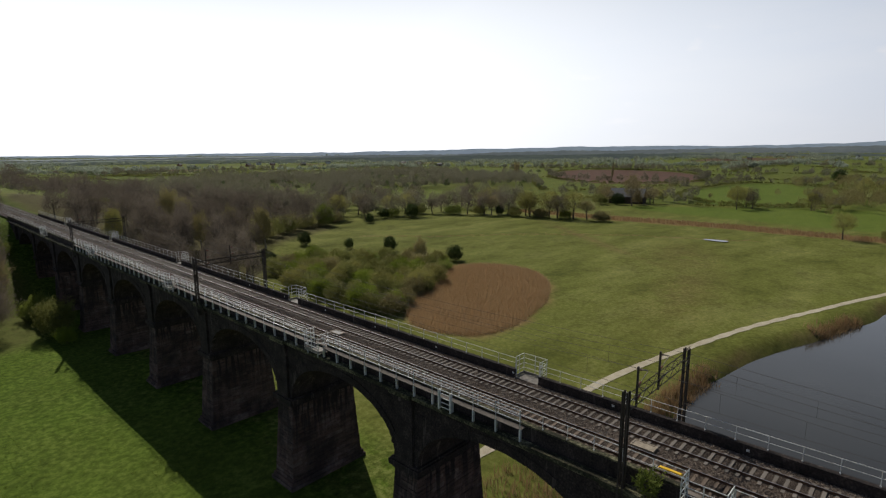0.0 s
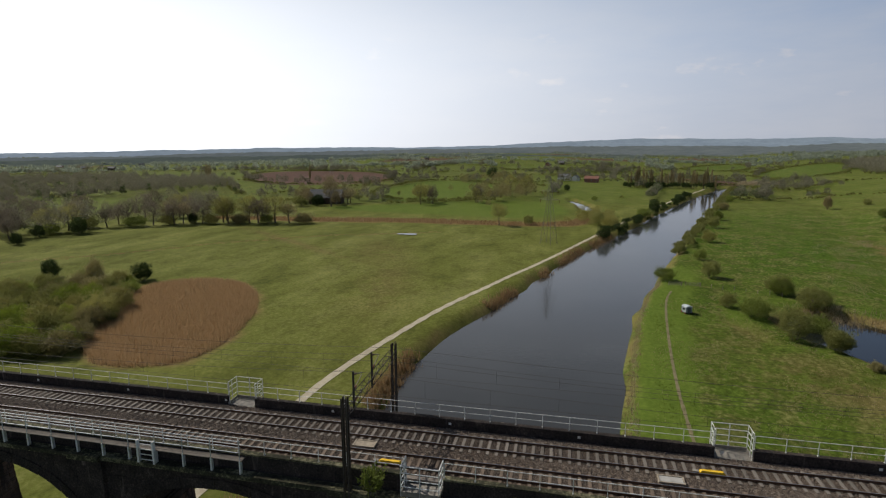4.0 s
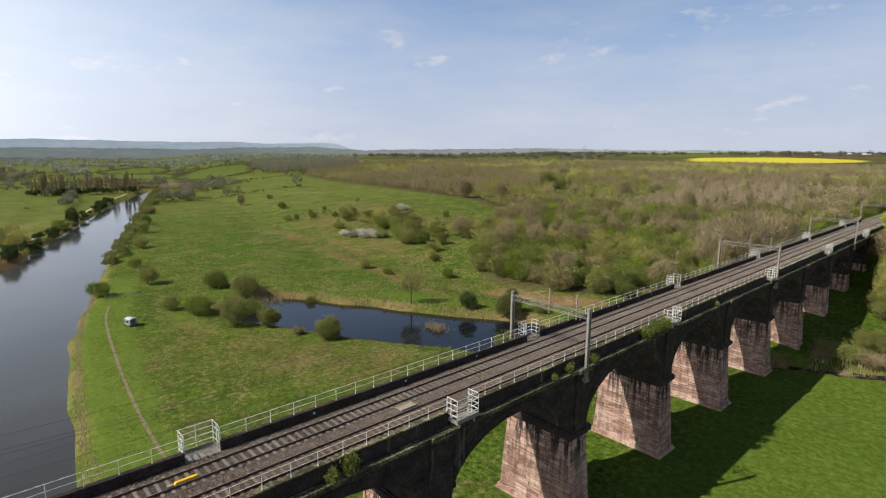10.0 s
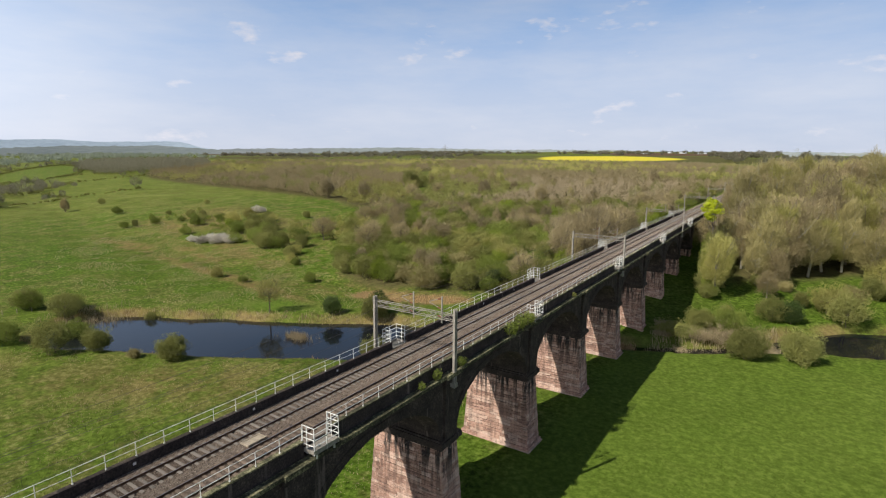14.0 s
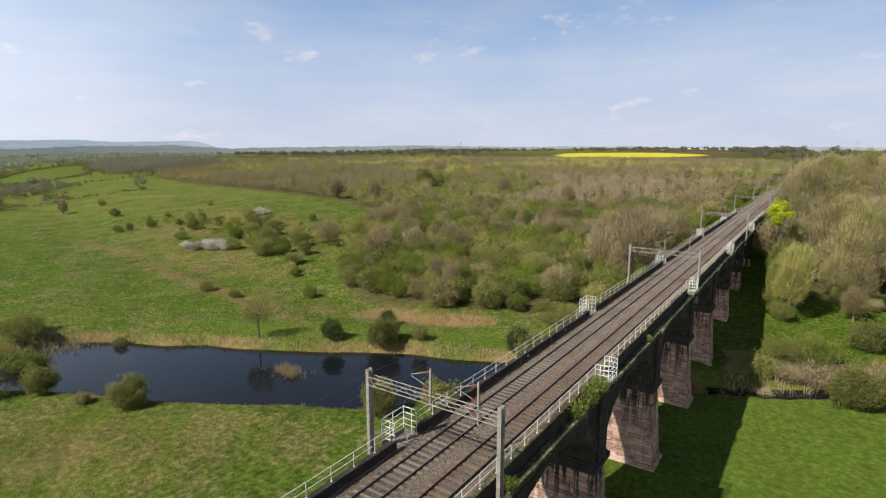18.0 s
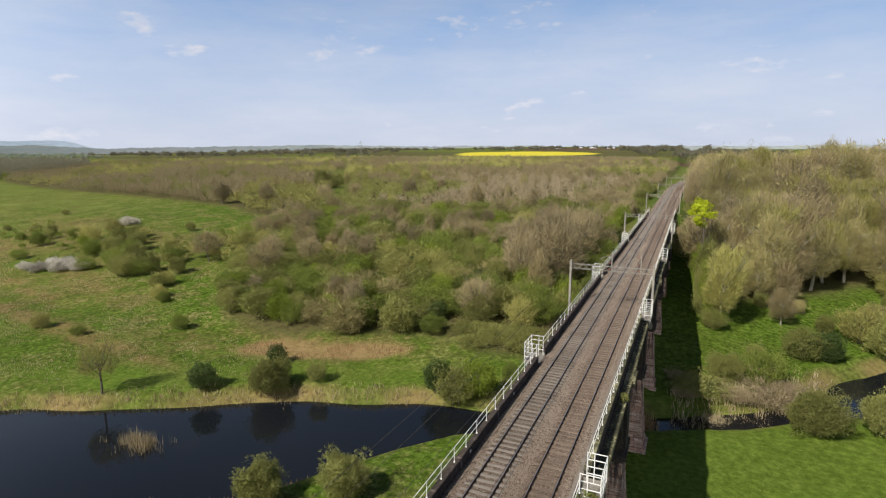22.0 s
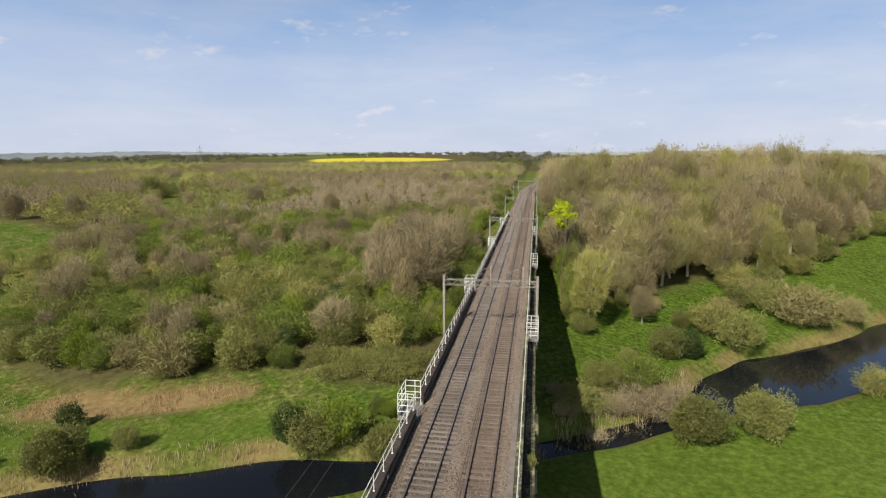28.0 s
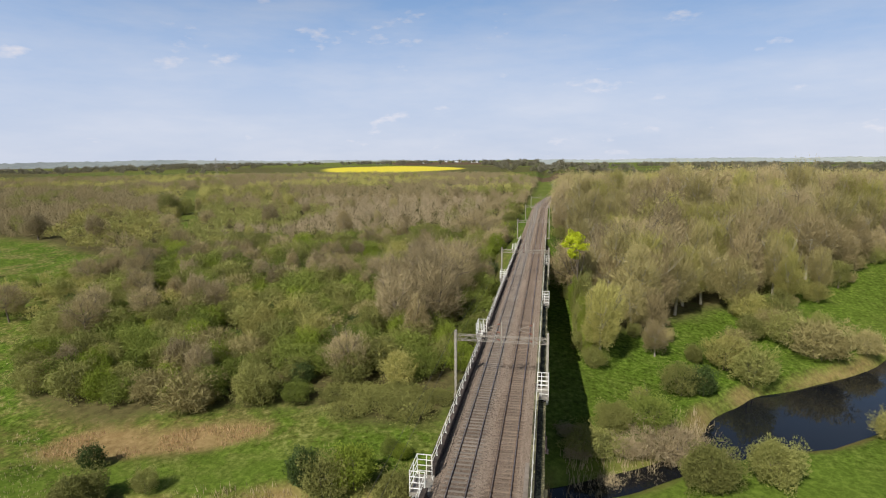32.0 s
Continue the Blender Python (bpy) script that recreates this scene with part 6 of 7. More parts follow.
for x, y, h, k in ((-98, 146, 12, 0), (-104, 155, 11.5, 0), (-92, 158, 11, 0), (-84, 166, 11, 1), (-104, 170, 11, 0), (-121, 199, 9.5, 0), (-109, 197, 10, 1), (-103, 209, 9.5, 1), (-138, 198, 9.5, 0), (-92, 196, 10, 1), (-78, 188, 9.5, 1), (-115, 182, 10, 0),
                   (-22, 152, 14, 2), (-20, 160, 17.5, 1), (-28, 158, 16, 1), (-22, 168, 18.5, 1), (-31, 170, 16, 1), (-20, 178, 17.5, 0), (-28, 182, 16, 1), (-18, 188, 16, 1), (-26, 196, 14, 1), (-34, 204, 12, 1), (-125, 176, 12, 0), (-129, 154, 11, 0), (-112, 181, 12, 0), (-66, 134, 8.5, 1), (-88, 130, 7.5, 1)):
    grow("bare", x, y, h, "trees in the scrub", k)
for x, y, h in ((-90, 223, 7.5), (-82, 225, 8.0), (-74, 227, 7.5), (-68, 228, 6.5), (-84, 233, 7.0)):
    grow("fresh", x, y, h, "green mound in the scrub")
grow("leaf", -205, 316, 13.0, "trees standing out of the western wood", 2)
grow("leaf", -199, 322, 11.0, "trees standing out of the western wood", 3)
# wood east of the line
for x, y in strew(WOOD_EAST, 7.7, 32, lambda x, y: ((x > 9.5) & (y < 300) & (x < 175) & (signed(x, y, WOOD_EAST) > -50) & (np.hypot(x - 5, y - 43) < 262) | (x > 9.5) & (x < 34) & (y < 235)) & (np.hypot(x - 12, y - 172) > 7)):
    key = "bud" if RNG.random() < 0.8 or (x < 26 and y < 184) else "bare"
    inner = -signed(np.array([x]), np.array([y]), WOOD_EAST)[0]
    if inner < 5 and RNG.random() < 0.45:
        grow("grey" if RNG.random() < 0.6 else "leaf", x, y, RNG.uniform(5, 9), "edge of the east wood")
    else:
        grow(key, x, y, RNG.uniform(14.5, 23.5) * (0.85 if inner < 7 else 1.0), "east wood")
        if inner < 9:
            grow("grey" if RNG.random() < 0.6 else "leaf", x + RNG.uniform(-3, 3), y - RNG.uniform(1, 4), RNG.uniform(3.5, 6.5), "edge of the east wood")
for x, y, h in ((52, 178, 6.5), (58, 182, 7.5), (47, 172, 5.5), (62, 188, 8), (55, 190, 8), (70, 186, 5.5), (66, 176, 5), (36, 163, 4.5)):
    grow("grey" if RNG.random() < 0.6 else "haze", x, y, h, "sallow scrub below the east wood")
for s in (-1, 1):
    for k in range(34):
        y = 208 + k * 4.4 + RNG.uniform(-1.5, 1.5)
        grow(("leaf", "leaf", "grey", "fresh")[RNG.randrange(4)], s * RNG.uniform(9.5, 16.5), y, RNG.uniform(3.5, 6.5), "bushes along the line")
for x, y in strew(SCRUB_SOUTH, 5.2, 36):
    u = RNG.random()
    grow("grey" if u < 0.6 else "leaf" if u < 0.85 else "fresh", x, y, RNG.uniform(3.5, 6.5), "scrub beside the reed bed")
for x, y in ((10, 122), (14, 119), (9, 128), (20, 121), (17, 125), (31, 127), (12, 117)):
    grow("bramble", x, y, RNG.uniform(1.3, 2.0), "brambles by the ditch", 1)
# taller single trees standing out of the western wood
for x, y in strew(WOOD_WEST, 34, 35, lambda x, y: (np.abs(x) > 12) & (y < 400) & (np.hypot(x, y - 40) < 360)):
    u = RNG.random()
    grow("bare" if u < 0.5 else "bud", x, y, RNG.uniform(8, 13), "trees standing out of the western wood")
# woods at the south end
for poly, seed, lab in ((WOOD_SOUTH_W, 33, "south-west wood"), (WOOD_SOUTH_E, 34, "south-east wood")):
    for x, y in strew(poly, 8.6, seed, lambda x, y: (np.abs(x) > 8.5) & (y > -235) & (np.abs(x) < 70)):
        low = abs(x) < 16
        if low and RNG.random() < 0.5:
            grow("leaf" if RNG.random() < 0.5 else "grey", x, y, RNG.uniform(4, 7), lab)
        else:
            grow("southern" if RNG.random() < 0.9 else "bud", x, y, RNG.uniform(12, 17), lab)
for src in [p for lst in PLANTS.values() for p in lst]:
    for o in (*src.children_recursive, src):
        bpy.data.objects.remove(o)


# ---------------------------------------------------------------- far woods, hedges and reeds as stuff
def far_tree_tris(rng, n_small, wide, tall, size, upright=False):
    """A whole crown for a tree of a far wood: thin risers for young upright trees, a lobed brush for the others."""
    if upright:
        return brush(rng, n_small, wide, 0.05 * tall, tall, size, size * 6.5, 9, -0.8, 2.2)
    return brush(rng, n_small, wide, 0.1 * tall, tall, size, size * 2.4, 12, -0.6, 0.5)


def far_wood(name, places, label, mat, n_small, wide, tall, size, seed, vary=0.3, upright=False):
    rng = np.random.default_rng(seed)
    kinds = [far_tree_tris(rng, n_small, wide, tall, size, upright) for _ in range(6)]
    if not places:
        return
    p = np.array(places)
    z = land(p[:, 0], p[:, 1])
    out = []
    for (x, y), zz in zip(places, z):
        k = rng.uniform(1 - vary, 1 + vary)
        w = rng.uniform(0, 6.28)
        c, s = math.cos(w), math.sin(w)
        t = kinds[rng.integers(6)] * k
        out.append(np.stack((t[..., 0] * c - t[..., 1] * s + x, t[..., 0] * s + t[..., 1] * c + y, t[..., 2] + zz), -1))
    ob = new(name, tri_mesh(name, np.concatenate(out), mat))
    tagged(ob, label, "woodland", kind="stuff")


off_line = lambda x, y: np.abs(x - np.where(y > 330, 0.00055 * (y - 330) ** 2, 0)) > 9
wd = strew(WOOD_WEST, 6.2, 41, lambda x, y: off_line(x, y) & open_ground(x, y) & (np.hypot(x, y - 40) < 430))


def patch(p, k):
    """Which stand a place in the wood belongs to."""
    x, y = p
    return (math.sin(x * 0.021 + 1.3 * math.sin(y * 0.017)) + 0.6 * math.sin(y * 0.043 + 0.02 * x) + 0.35 * math.sin(x * 0.11 + y * 0.07)) * 0.5 + 0.12 * math.sin(12.9 * x + 78.2 * y) * k


def stand(p):
    """0 budding scrub, 1 pale birch, 2 brown thicket, 3 willow, 4 larch-green strips."""
    x, y = p
    v = patch(p, 1.5)
    if -192 < x < -108 and 262 < y < 345 and v > -0.5:
        return 3
    if -150 < x < -30 and 242 < y < 400:
        return 1 if v < 0.55 else 4
    if x > -235 and 448 < y < 730 and v > 0.1 or -500 < x < -205 and 520 < y < 810 and v > 0.15:
        return 4
    if y < 240 and x > -130:
        return 3 if v > 0.2 else 0
    return 2 if v < 0.25 else 0 if v < 0.6 else 3


STANDS = [[], [], [], [], []]
for p in wd:
    STANDS[stand(p)].append(p)
far_wood("budding_scrub", STANDS[0], "olive budding scrub woodland", MAT["bud"], 210, 3.4, 7.0, 0.28, 42, 0.35)
far_wood("birch_plantation", STANDS[1], "pale brown leafless young plantation of thin upright trees", MAT["twig_pale"], 210, 2.6, 7.5, 0.13, 43, 0.25, True)
far_wood("bare_thicket", STANDS[2], "brown leafless thicket", MAT["twig_red"], 210, 3.4, 7.0, 0.17, 40, 0.3, True)
far_wood("willow_scrub", STANDS[3], "yellow-green willow scrub", MAT["leaf_olive"], 210, 3.4, 6.0, 0.25, 39, 0.35)
far_wood("larch_strip", STANDS[4], "yellow-green strips of young upright trees", MAT["leaf_olive"], 210, 2.6, 8.0, 0.15, 37, 0.25, True)
far_wood("plateau_tree_groups", [p for p in strew(WOOD_WEST, 15, 58, lambda x, y: off_line(x, y) & open_ground(x, y) & (y < 760)) if patch((p[0] * 1.7 + 90, p[1] * 1.9), 2.5) > 0.42], "olive-green trees standing in groups above the thicket", MAT["leaf_olive"], 420, 4.2, 8.5, 0.24, 59, 0.35)
far_wood("plateau_bare_groups", [p for p in strew(WOOD_WEST, 17, 60, lambda x, y: off_line(x, y) & open_ground(x, y) & (y < 760)) if patch((p[0] * 1.3 - 40, p[1] * 1.6 + 70), 2.5) > 0.36], "bare brown trees standing above the thicket", MAT["twig"], 420, 5.0, 10.0, 0.22, 60, 0.3)
wd = strew(WOOD_WEST, 10.0, 44, lambda x, y: off_line(x, y) & open_ground(x, y) & (np.hypot(x, y - 40) >= 430))
far_wood("far_plateau_wood", [p for p in wd if stand(p) in (1, 2)], "brown leafless woodland on the plateau", MAT["twig_red"], 190, 5.4, 7.0, 0.17, 45, 0.25, True)
far_wood("far_plateau_thicket", [p for p in wd if stand(p) == 0], "olive budding woodland on the plateau", MAT["bud"], 190, 5.4, 7.0, 0.30, 46)
far_wood("far_larch_strip", [p for p in wd if stand(p) in (3, 4)], "yellow-green strips of upright trees on the plateau", MAT["bud"], 190, 4.4, 8.0, 0.17, 36, 0.25, True)
wd = strew(WOOD_EAST, 8.0, 47, lambda x, y: off_line(x, y) & (y < 470) & (((y >= 300) | (x >= 175) | (signed(x, y, WOOD_EAST) <= -50) | (np.hypot(x - 5, y - 43) >= 262)) & ~((x < 34) & (y < 235))))
far_wood("far_east_wood", wd[::2], "brown budding woodland east of the line", MAT["twig_olive"], 820, 6.0, 19.0, 0.30, 48, 0.2)
far_wood("far_east_bare_wood", wd[1::2], "bare brown woodland east of the line", MAT["twig"], 820, 6.2, 18.5, 0.30, 38, 0.2)
wd = strew(WOOD_SOUTH_W, 10, 49, lambda x, y: off_line(x, y) & ((y <= -235) | (x <= -70))) + strew(WOOD_SOUTH_E, 9, 50, lambda x, y: off_line(x, y) & ((y <= -235) | (x >= 70)))
far_wood("far_south_wood", wd, "dark leafless woodland beyond the south end", MAT["twig_grey"], 420, 5.4, 14.0, 0.22, 51)
# valley trees west of the old river, in belts
belt = smooth([(-110, -262), (-235, -232), (-262, -215), (-330, -260), (-420, -300), (-560, -420), (-620, -620), (-300, -700), (-60, -520), (-60, -330)])


def in_wood(x, y):
    return np.minimum.reduce([signed(x, y, p) for p in (GREEN_E, GREEN_F, GREEN_G, GREEN_H)]) > 3


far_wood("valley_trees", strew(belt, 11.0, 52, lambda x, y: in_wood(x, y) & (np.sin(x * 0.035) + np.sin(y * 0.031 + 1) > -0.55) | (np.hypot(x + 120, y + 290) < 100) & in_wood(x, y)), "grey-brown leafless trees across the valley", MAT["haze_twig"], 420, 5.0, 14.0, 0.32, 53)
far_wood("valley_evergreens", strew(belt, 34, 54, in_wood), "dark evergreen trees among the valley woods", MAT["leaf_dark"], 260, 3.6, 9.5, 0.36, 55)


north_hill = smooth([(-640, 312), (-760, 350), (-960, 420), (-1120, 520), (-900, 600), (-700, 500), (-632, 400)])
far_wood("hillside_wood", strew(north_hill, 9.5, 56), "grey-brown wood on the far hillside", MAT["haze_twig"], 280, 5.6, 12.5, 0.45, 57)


def hedge_places(seed, n, near, far_, y_hi=4000.0):
    """Lines of hedgerow trees and shrubs running between fields."""
    rng = np.random.default_rng(seed)
    out = []
    while len(out) < n:
        r = near * (far_ / near) ** rng.random()
        w = rng.uniform(math.radians(60), math.radians(275))
        x, y = 35 - r * math.sin(w), -10 + r * math.cos(w)
        ln = rng.uniform(0.15, 0.4) * r
        d = rng.uniform(0, math.pi)
        m = int(ln / (0.008 * r + 1.8))
        for i in range(m):
            t = (i / max(1, m) - 0.5) * ln
            out.append((x + t * math.cos(d) + rng.normal() * 0.003 * r, y + t * math.sin(d) + rng.normal() * 0.003 * r))
    q = np.array(out)
    ok = np.ones(len(q), bool)
    for poly in (*WET, smooth(CANAL), GREEN_A, GREEN_B, GREEN_E, GREEN_F, GREEN_G, GREEN_H, PLOUGHED, WOOD_WEST, RAPE, GREEN_C, GREEN_D, PLOUGHED_B):
        ok &= signed(q[:, 0], q[:, 1], poly) > 4
    ok &= ~((q[:, 0] > -350) & (q[:, 1] > -240) & (q[:, 1] < 240) | (np.abs(q[:, 0]) < 20) | ((q[:, 0] > -430) & (q[:, 1] > -60) & (q[:, 1] < 280)))
    return [tuple(v) for v in q[ok].tolist()]


def border_places(reach, near, step, gap):
    """Places along the borders between fields, west of the line."""
    g = np.arange(-reach, reach, step)
    hx, hy = np.meshgrid(g[g < -60], g, indexing="ij")
    hx, hy = hx.ravel(), hy.ravel()
    r = np.hypot(hx - 35, hy + 10)
    deg = np.degrees(np.arctan2(35 - hx, hy + 10)) % 360
    ok = (r > near) & (r < reach) & (deg > 58) & (deg < 182)
    hx, hy = hx[ok], hy[ok]
    keep = np.zeros(len(hx), bool)
    for c in range(0, len(hx), 20000):
        q = slice(c, c + 20000)
        dd = np.sqrt((hx[q, None] - FIELDS[None, :, 0]) ** 2 + (hy[q, None] - FIELDS[None, :, 1]) ** 2)
        two = np.partition(dd, 1, axis=1)
        keep[q] = two[:, 1] - two[:, 0] < gap
    return hx[keep], hy[keep]


EDGES = []
for poly, sd in ((GREEN_A, 1), (GREEN_B, 2), (GREEN_C, 3), (GREEN_D, 4), (PLOUGHED, 5), (PLOUGHED_B, 6)):
    q = np.vstack((poly, poly[:1]))
    s = np.concatenate(((0,), np.cumsum(np.hypot(*np.diff(q, axis=0).T))))
    t = np.arange(0, s[-1], 2.6)
    er = np.random.default_rng(sd)
    EDGES += [(float(x), float(y)) for x, y in zip(np.interp(t, s, q[:, 0]) + er.normal(size=len(t)) * 0.8, np.interp(t, s, q[:, 1]) + er.normal(size=len(t)) * 0.8) if x < -345 or y < -215]
hx, hy = border_places(1250.0, 300.0, 3.6, 3.4)
er = np.random.default_rng(9)
lone = er.random(len(hx)) < 0.85
EDGES += list(zip((hx + er.normal(size=len(hx)) * 0.7)[lone].tolist(), (hy + er.normal(size=len(hx)) * 0.7)[lone].tolist()))
ev = np.array(EDGES)
keep = np.minimum.reduce([signed(ev[:, 0], ev[:, 1], p) for p in (GREEN_A, GREEN_B, GREEN_C, GREEN_D, GREEN_E, GREEN_F, GREEN_I, PLOUGHED, PLOUGHED_B)]) > -3
keep &= (signed(ev[:, 0], ev[:, 1], WOOD_WEST) > 3) & (np.abs(ev[:, 0]) > 20)
keep &= ~((ev[:, 0] > -350) & (ev[:, 1] > -240)) & ~((ev[:, 0] > -430) & (ev[:, 1] > -60) & (ev[:, 1] < 280)) & (signed(ev[:, 0], ev[:, 1], smooth(CANAL)) > 5)
EDGES = [tuple(p) for p in ev[keep].tolist()]
far_wood("field_hedge", EDGES, "clipped dark hedges dividing the fields", MAT["leaf_olive"], 48, 2.3, 3.0, 0.46, 68, 0.35)
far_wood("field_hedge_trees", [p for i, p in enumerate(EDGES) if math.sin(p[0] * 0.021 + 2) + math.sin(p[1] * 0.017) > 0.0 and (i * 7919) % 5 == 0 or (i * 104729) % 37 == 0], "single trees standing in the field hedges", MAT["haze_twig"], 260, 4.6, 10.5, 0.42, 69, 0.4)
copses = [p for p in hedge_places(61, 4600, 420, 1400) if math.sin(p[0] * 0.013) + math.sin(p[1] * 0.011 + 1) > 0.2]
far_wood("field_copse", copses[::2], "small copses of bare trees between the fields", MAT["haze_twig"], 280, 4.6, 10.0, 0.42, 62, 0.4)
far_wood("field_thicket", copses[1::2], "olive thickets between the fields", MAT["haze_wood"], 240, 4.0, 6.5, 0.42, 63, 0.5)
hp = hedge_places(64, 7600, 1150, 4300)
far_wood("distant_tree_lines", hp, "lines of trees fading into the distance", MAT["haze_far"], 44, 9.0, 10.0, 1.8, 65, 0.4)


def reeds(name, places, tall, mat, label, seed, per=9, spread=0.5, width=0.05):
    """Tufts of upright stems."""
    rng = np.random.default_rng(seed)
    p = np.repeat(np.array(places), per, 0) + rng.normal(size=(len(places) * per, 2)) * spread
    z = np.maximum(land(p[:, 0], p[:, 1]), WATER - 0.2)
    n = len(p)
    w = rng.uniform(0, 6.28, n)
    h = tall * rng.uniform(0.6, 1.2, n)
    lean = rng.normal(size=(n, 2)) * 0.16 * h[:, None]
    bx, by = np.cos(w) * width, np.sin(w) * width
    a = np.stack((p[:, 0] - bx, p[:, 1] - by, z), 1)
    b = np.stack((p[:, 0] + bx, p[:, 1] + by, z), 1)
    c = np.stack((p[:, 0] + lean[:, 0], p[:, 1] + lean[:, 1], z + h), 1)
    tagged(new(name, tri_mesh(name, np.stack((a, b, c), 1), mat)), label, "reeds", kind="stuff")


def along(pts, step, seed, spread):
    p = smooth(pts, closed=False)
    s = np.concatenate(((0,), np.cumsum(np.hypot(*np.diff(p, axis=0).T))))
    t = np.arange(0, s[-1], step)
    rng = np.random.default_rng(seed)
    return np.stack((np.interp(t, s, p[:, 0]) + rng.normal(size=len(t)) * spread, np.interp(t, s, p[:, 1]) + rng.normal(size=len(t)) * spread), 1).tolist()


reeds("reed_bed", strew(REEDBED, 0.5, 71), 1.3, MAT["reed"], "dense russet-brown dry reed bed", 72, 6, 0.35, 0.055)
reeds("pond_margin_reeds", along([(-118, 58), (-108, 67), (-94, 74), (-80, 82), (-66, 88.2), (-55, 96), (-44, 100.5), (-30, 106)], 0.35, 73, 0.7), 0.9, MAT["reed_pale"], "pale dry grass and reeds at the pond margin", 74, 6, 0.5)
reeds("pond_south_reeds", along([(-107, 40), (-93, 43.5), (-82, 49.5), (-66, 57), (-51, 66.5), (-41, 70), (-33, 79)], 0.6, 75, 0.4), 0.6, MAT["reed"], "brown dry grass along the pond bank", 76, 5, 0.4)
reeds("pond_islet_reeds", [(-60.5 + RNG.gauss(0, 1.5), 77.5 + RNG.gauss(0, 0.9)) for _ in range(130)], 1.7, MAT["reed_pale"], "small island of pale reeds in the pond", 77, 5, 0.3)
reeds("dark_inlet_reeds", along([(-119, 53), (-113, 58), (-110, 62)], 0.08, 78, 2.6), 1.5, MAT["reed_pale"], "pale reeds at the head of the pond", 79, 5, 0.5)
reeds("backwater_reeds", [(RNG.uniform(7, 30), 0) for _ in range(1)] and [(x, 114.5 + 0.62 * x + RNG.gauss(0, 3.0)) for x in [RNG.uniform(8, 32) for _ in range(260)]], 1.4, MAT["reed_pale"], "tall pale reeds filling the wet ditch", 80, 5, 0.4, 0.06)
reeds("ditch_reeds", [(x, 110.5 + 0.35 * x + RNG.uniform(-2.5, 2.5)) for x in [RNG.uniform(-14, 6) for _ in range(500)]], 1.6, MAT["reed"], "brown reeds in the ditch below the viaduct", 81, 5, 0.4)
reeds("canal_south_reeds", along([(-42, -39.5), (-49, -39.2), (-58, -39), (-66, -38.6)], 0.07, 82, 0.9) + along([(-104, -28.4), (-110, -26.6), (-122, -23)], 0.09, 83, 0.8) + along([(-144, -16.5), (-152, -14)], 0.12, 84, 0.8) + along([(-166, -10.4), (-178, -7), (-196, -1.6)], 0.14, 85, 0.9) + along([(-205, 2), (-222, 8.5), (-236, 13)], 0.14, 86, 1.1),
      1.5, MAT["reed"], "tawny reeds along the towpath bank", 87, 5, 0.45, 0.06)
reeds("canal_north_grass", along([(-20, 0.5), (-48, 1.6), (-70, 4.6), (-112, 11.4), (-146, 21.5)], 0.25, 88, 0.4), 0.55, MAT["reed_pale"], "pale grass fringe along the bank", 89, 6, 0.35, 0.05)
reeds("river_line_reeds", strew(STRAW_STRIP, 1.5, 90), 1.4, MAT["reed"], "russet reeds along the old river", 91, 4, 0.7, 0.16)
reeds("straw_patch_grass", strew(STRAW_PATCH, 0.75, 92, lambda x, y: wobble(x, y, 4.0, 0.5) + wobble(x, y, 1.4, 0.5) > -0.3), 0.6, MAT["reed"], "flattened tawny dead grass", 93, 6, 0.5, 0.06)
reeds("runnel_tussocks", along([(-120, -206), (-150, -176), (-178, -152), (-200, -124), (-214, -98), (-226, -70)], 0.5, 95, 1.4), 0.4, MAT["reed"], "brown rushes along a damp runnel in the pasture", 96, 5, 0.6, 0.08)
reeds("under_arch_reeds", [(x, -43 + RNG.uniform(-4, 4)) for x in [RNG.uniform(-26, 8) for _ in range(500)]], 1.3, MAT["reed"], "brown reeds on the bank below the viaduct", 94, 5, 0.4)


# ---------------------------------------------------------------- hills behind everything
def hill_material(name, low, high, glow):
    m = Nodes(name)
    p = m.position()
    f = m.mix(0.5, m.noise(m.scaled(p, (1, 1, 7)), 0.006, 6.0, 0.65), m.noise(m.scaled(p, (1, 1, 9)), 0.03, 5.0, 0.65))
    # aerial haze painted onto the ridges: pale tones that also emit a little
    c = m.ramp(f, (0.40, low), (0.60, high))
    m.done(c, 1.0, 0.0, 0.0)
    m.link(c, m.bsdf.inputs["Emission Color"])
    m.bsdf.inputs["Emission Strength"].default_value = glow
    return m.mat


def hill_ring(name, radius, foot, top, mat, label, depth):
    """A far ridge all round the horizon."""
    n = 1440
    m = Mesh()
    for i in range(n):
        w = 2 * math.pi * i / n
        x, y = 35 - radius * math.sin(w), -10 + radius * math.cos(w)
        z = top(math.degrees(w), w)
        m.v.extend(((x, y, foot), (x, y, z), (x * (1 + depth), y * (1 + depth), z * 0.6)))
    for i in range(n):
        j = (i + 1) % n
        m.f.extend(((3 * i, 3 * j, 3 * j + 1, 3 * i + 1), (3 * i + 1, 3 * j + 1, 3 * j + 2, 3 * i + 2)))
        m.m.extend((0, 0))
    tagged(new(name, m.data(name, mat)), label, "hills", kind="structure")


def rough(w, s):
    return math.sin(w * s) + 0.6 * math.sin(w * s * 2.3 + 1) + 0.4 * math.sin(w * s * 5.1 + 2) + 0.25 * math.sin(w * s * 13 + 0.5)


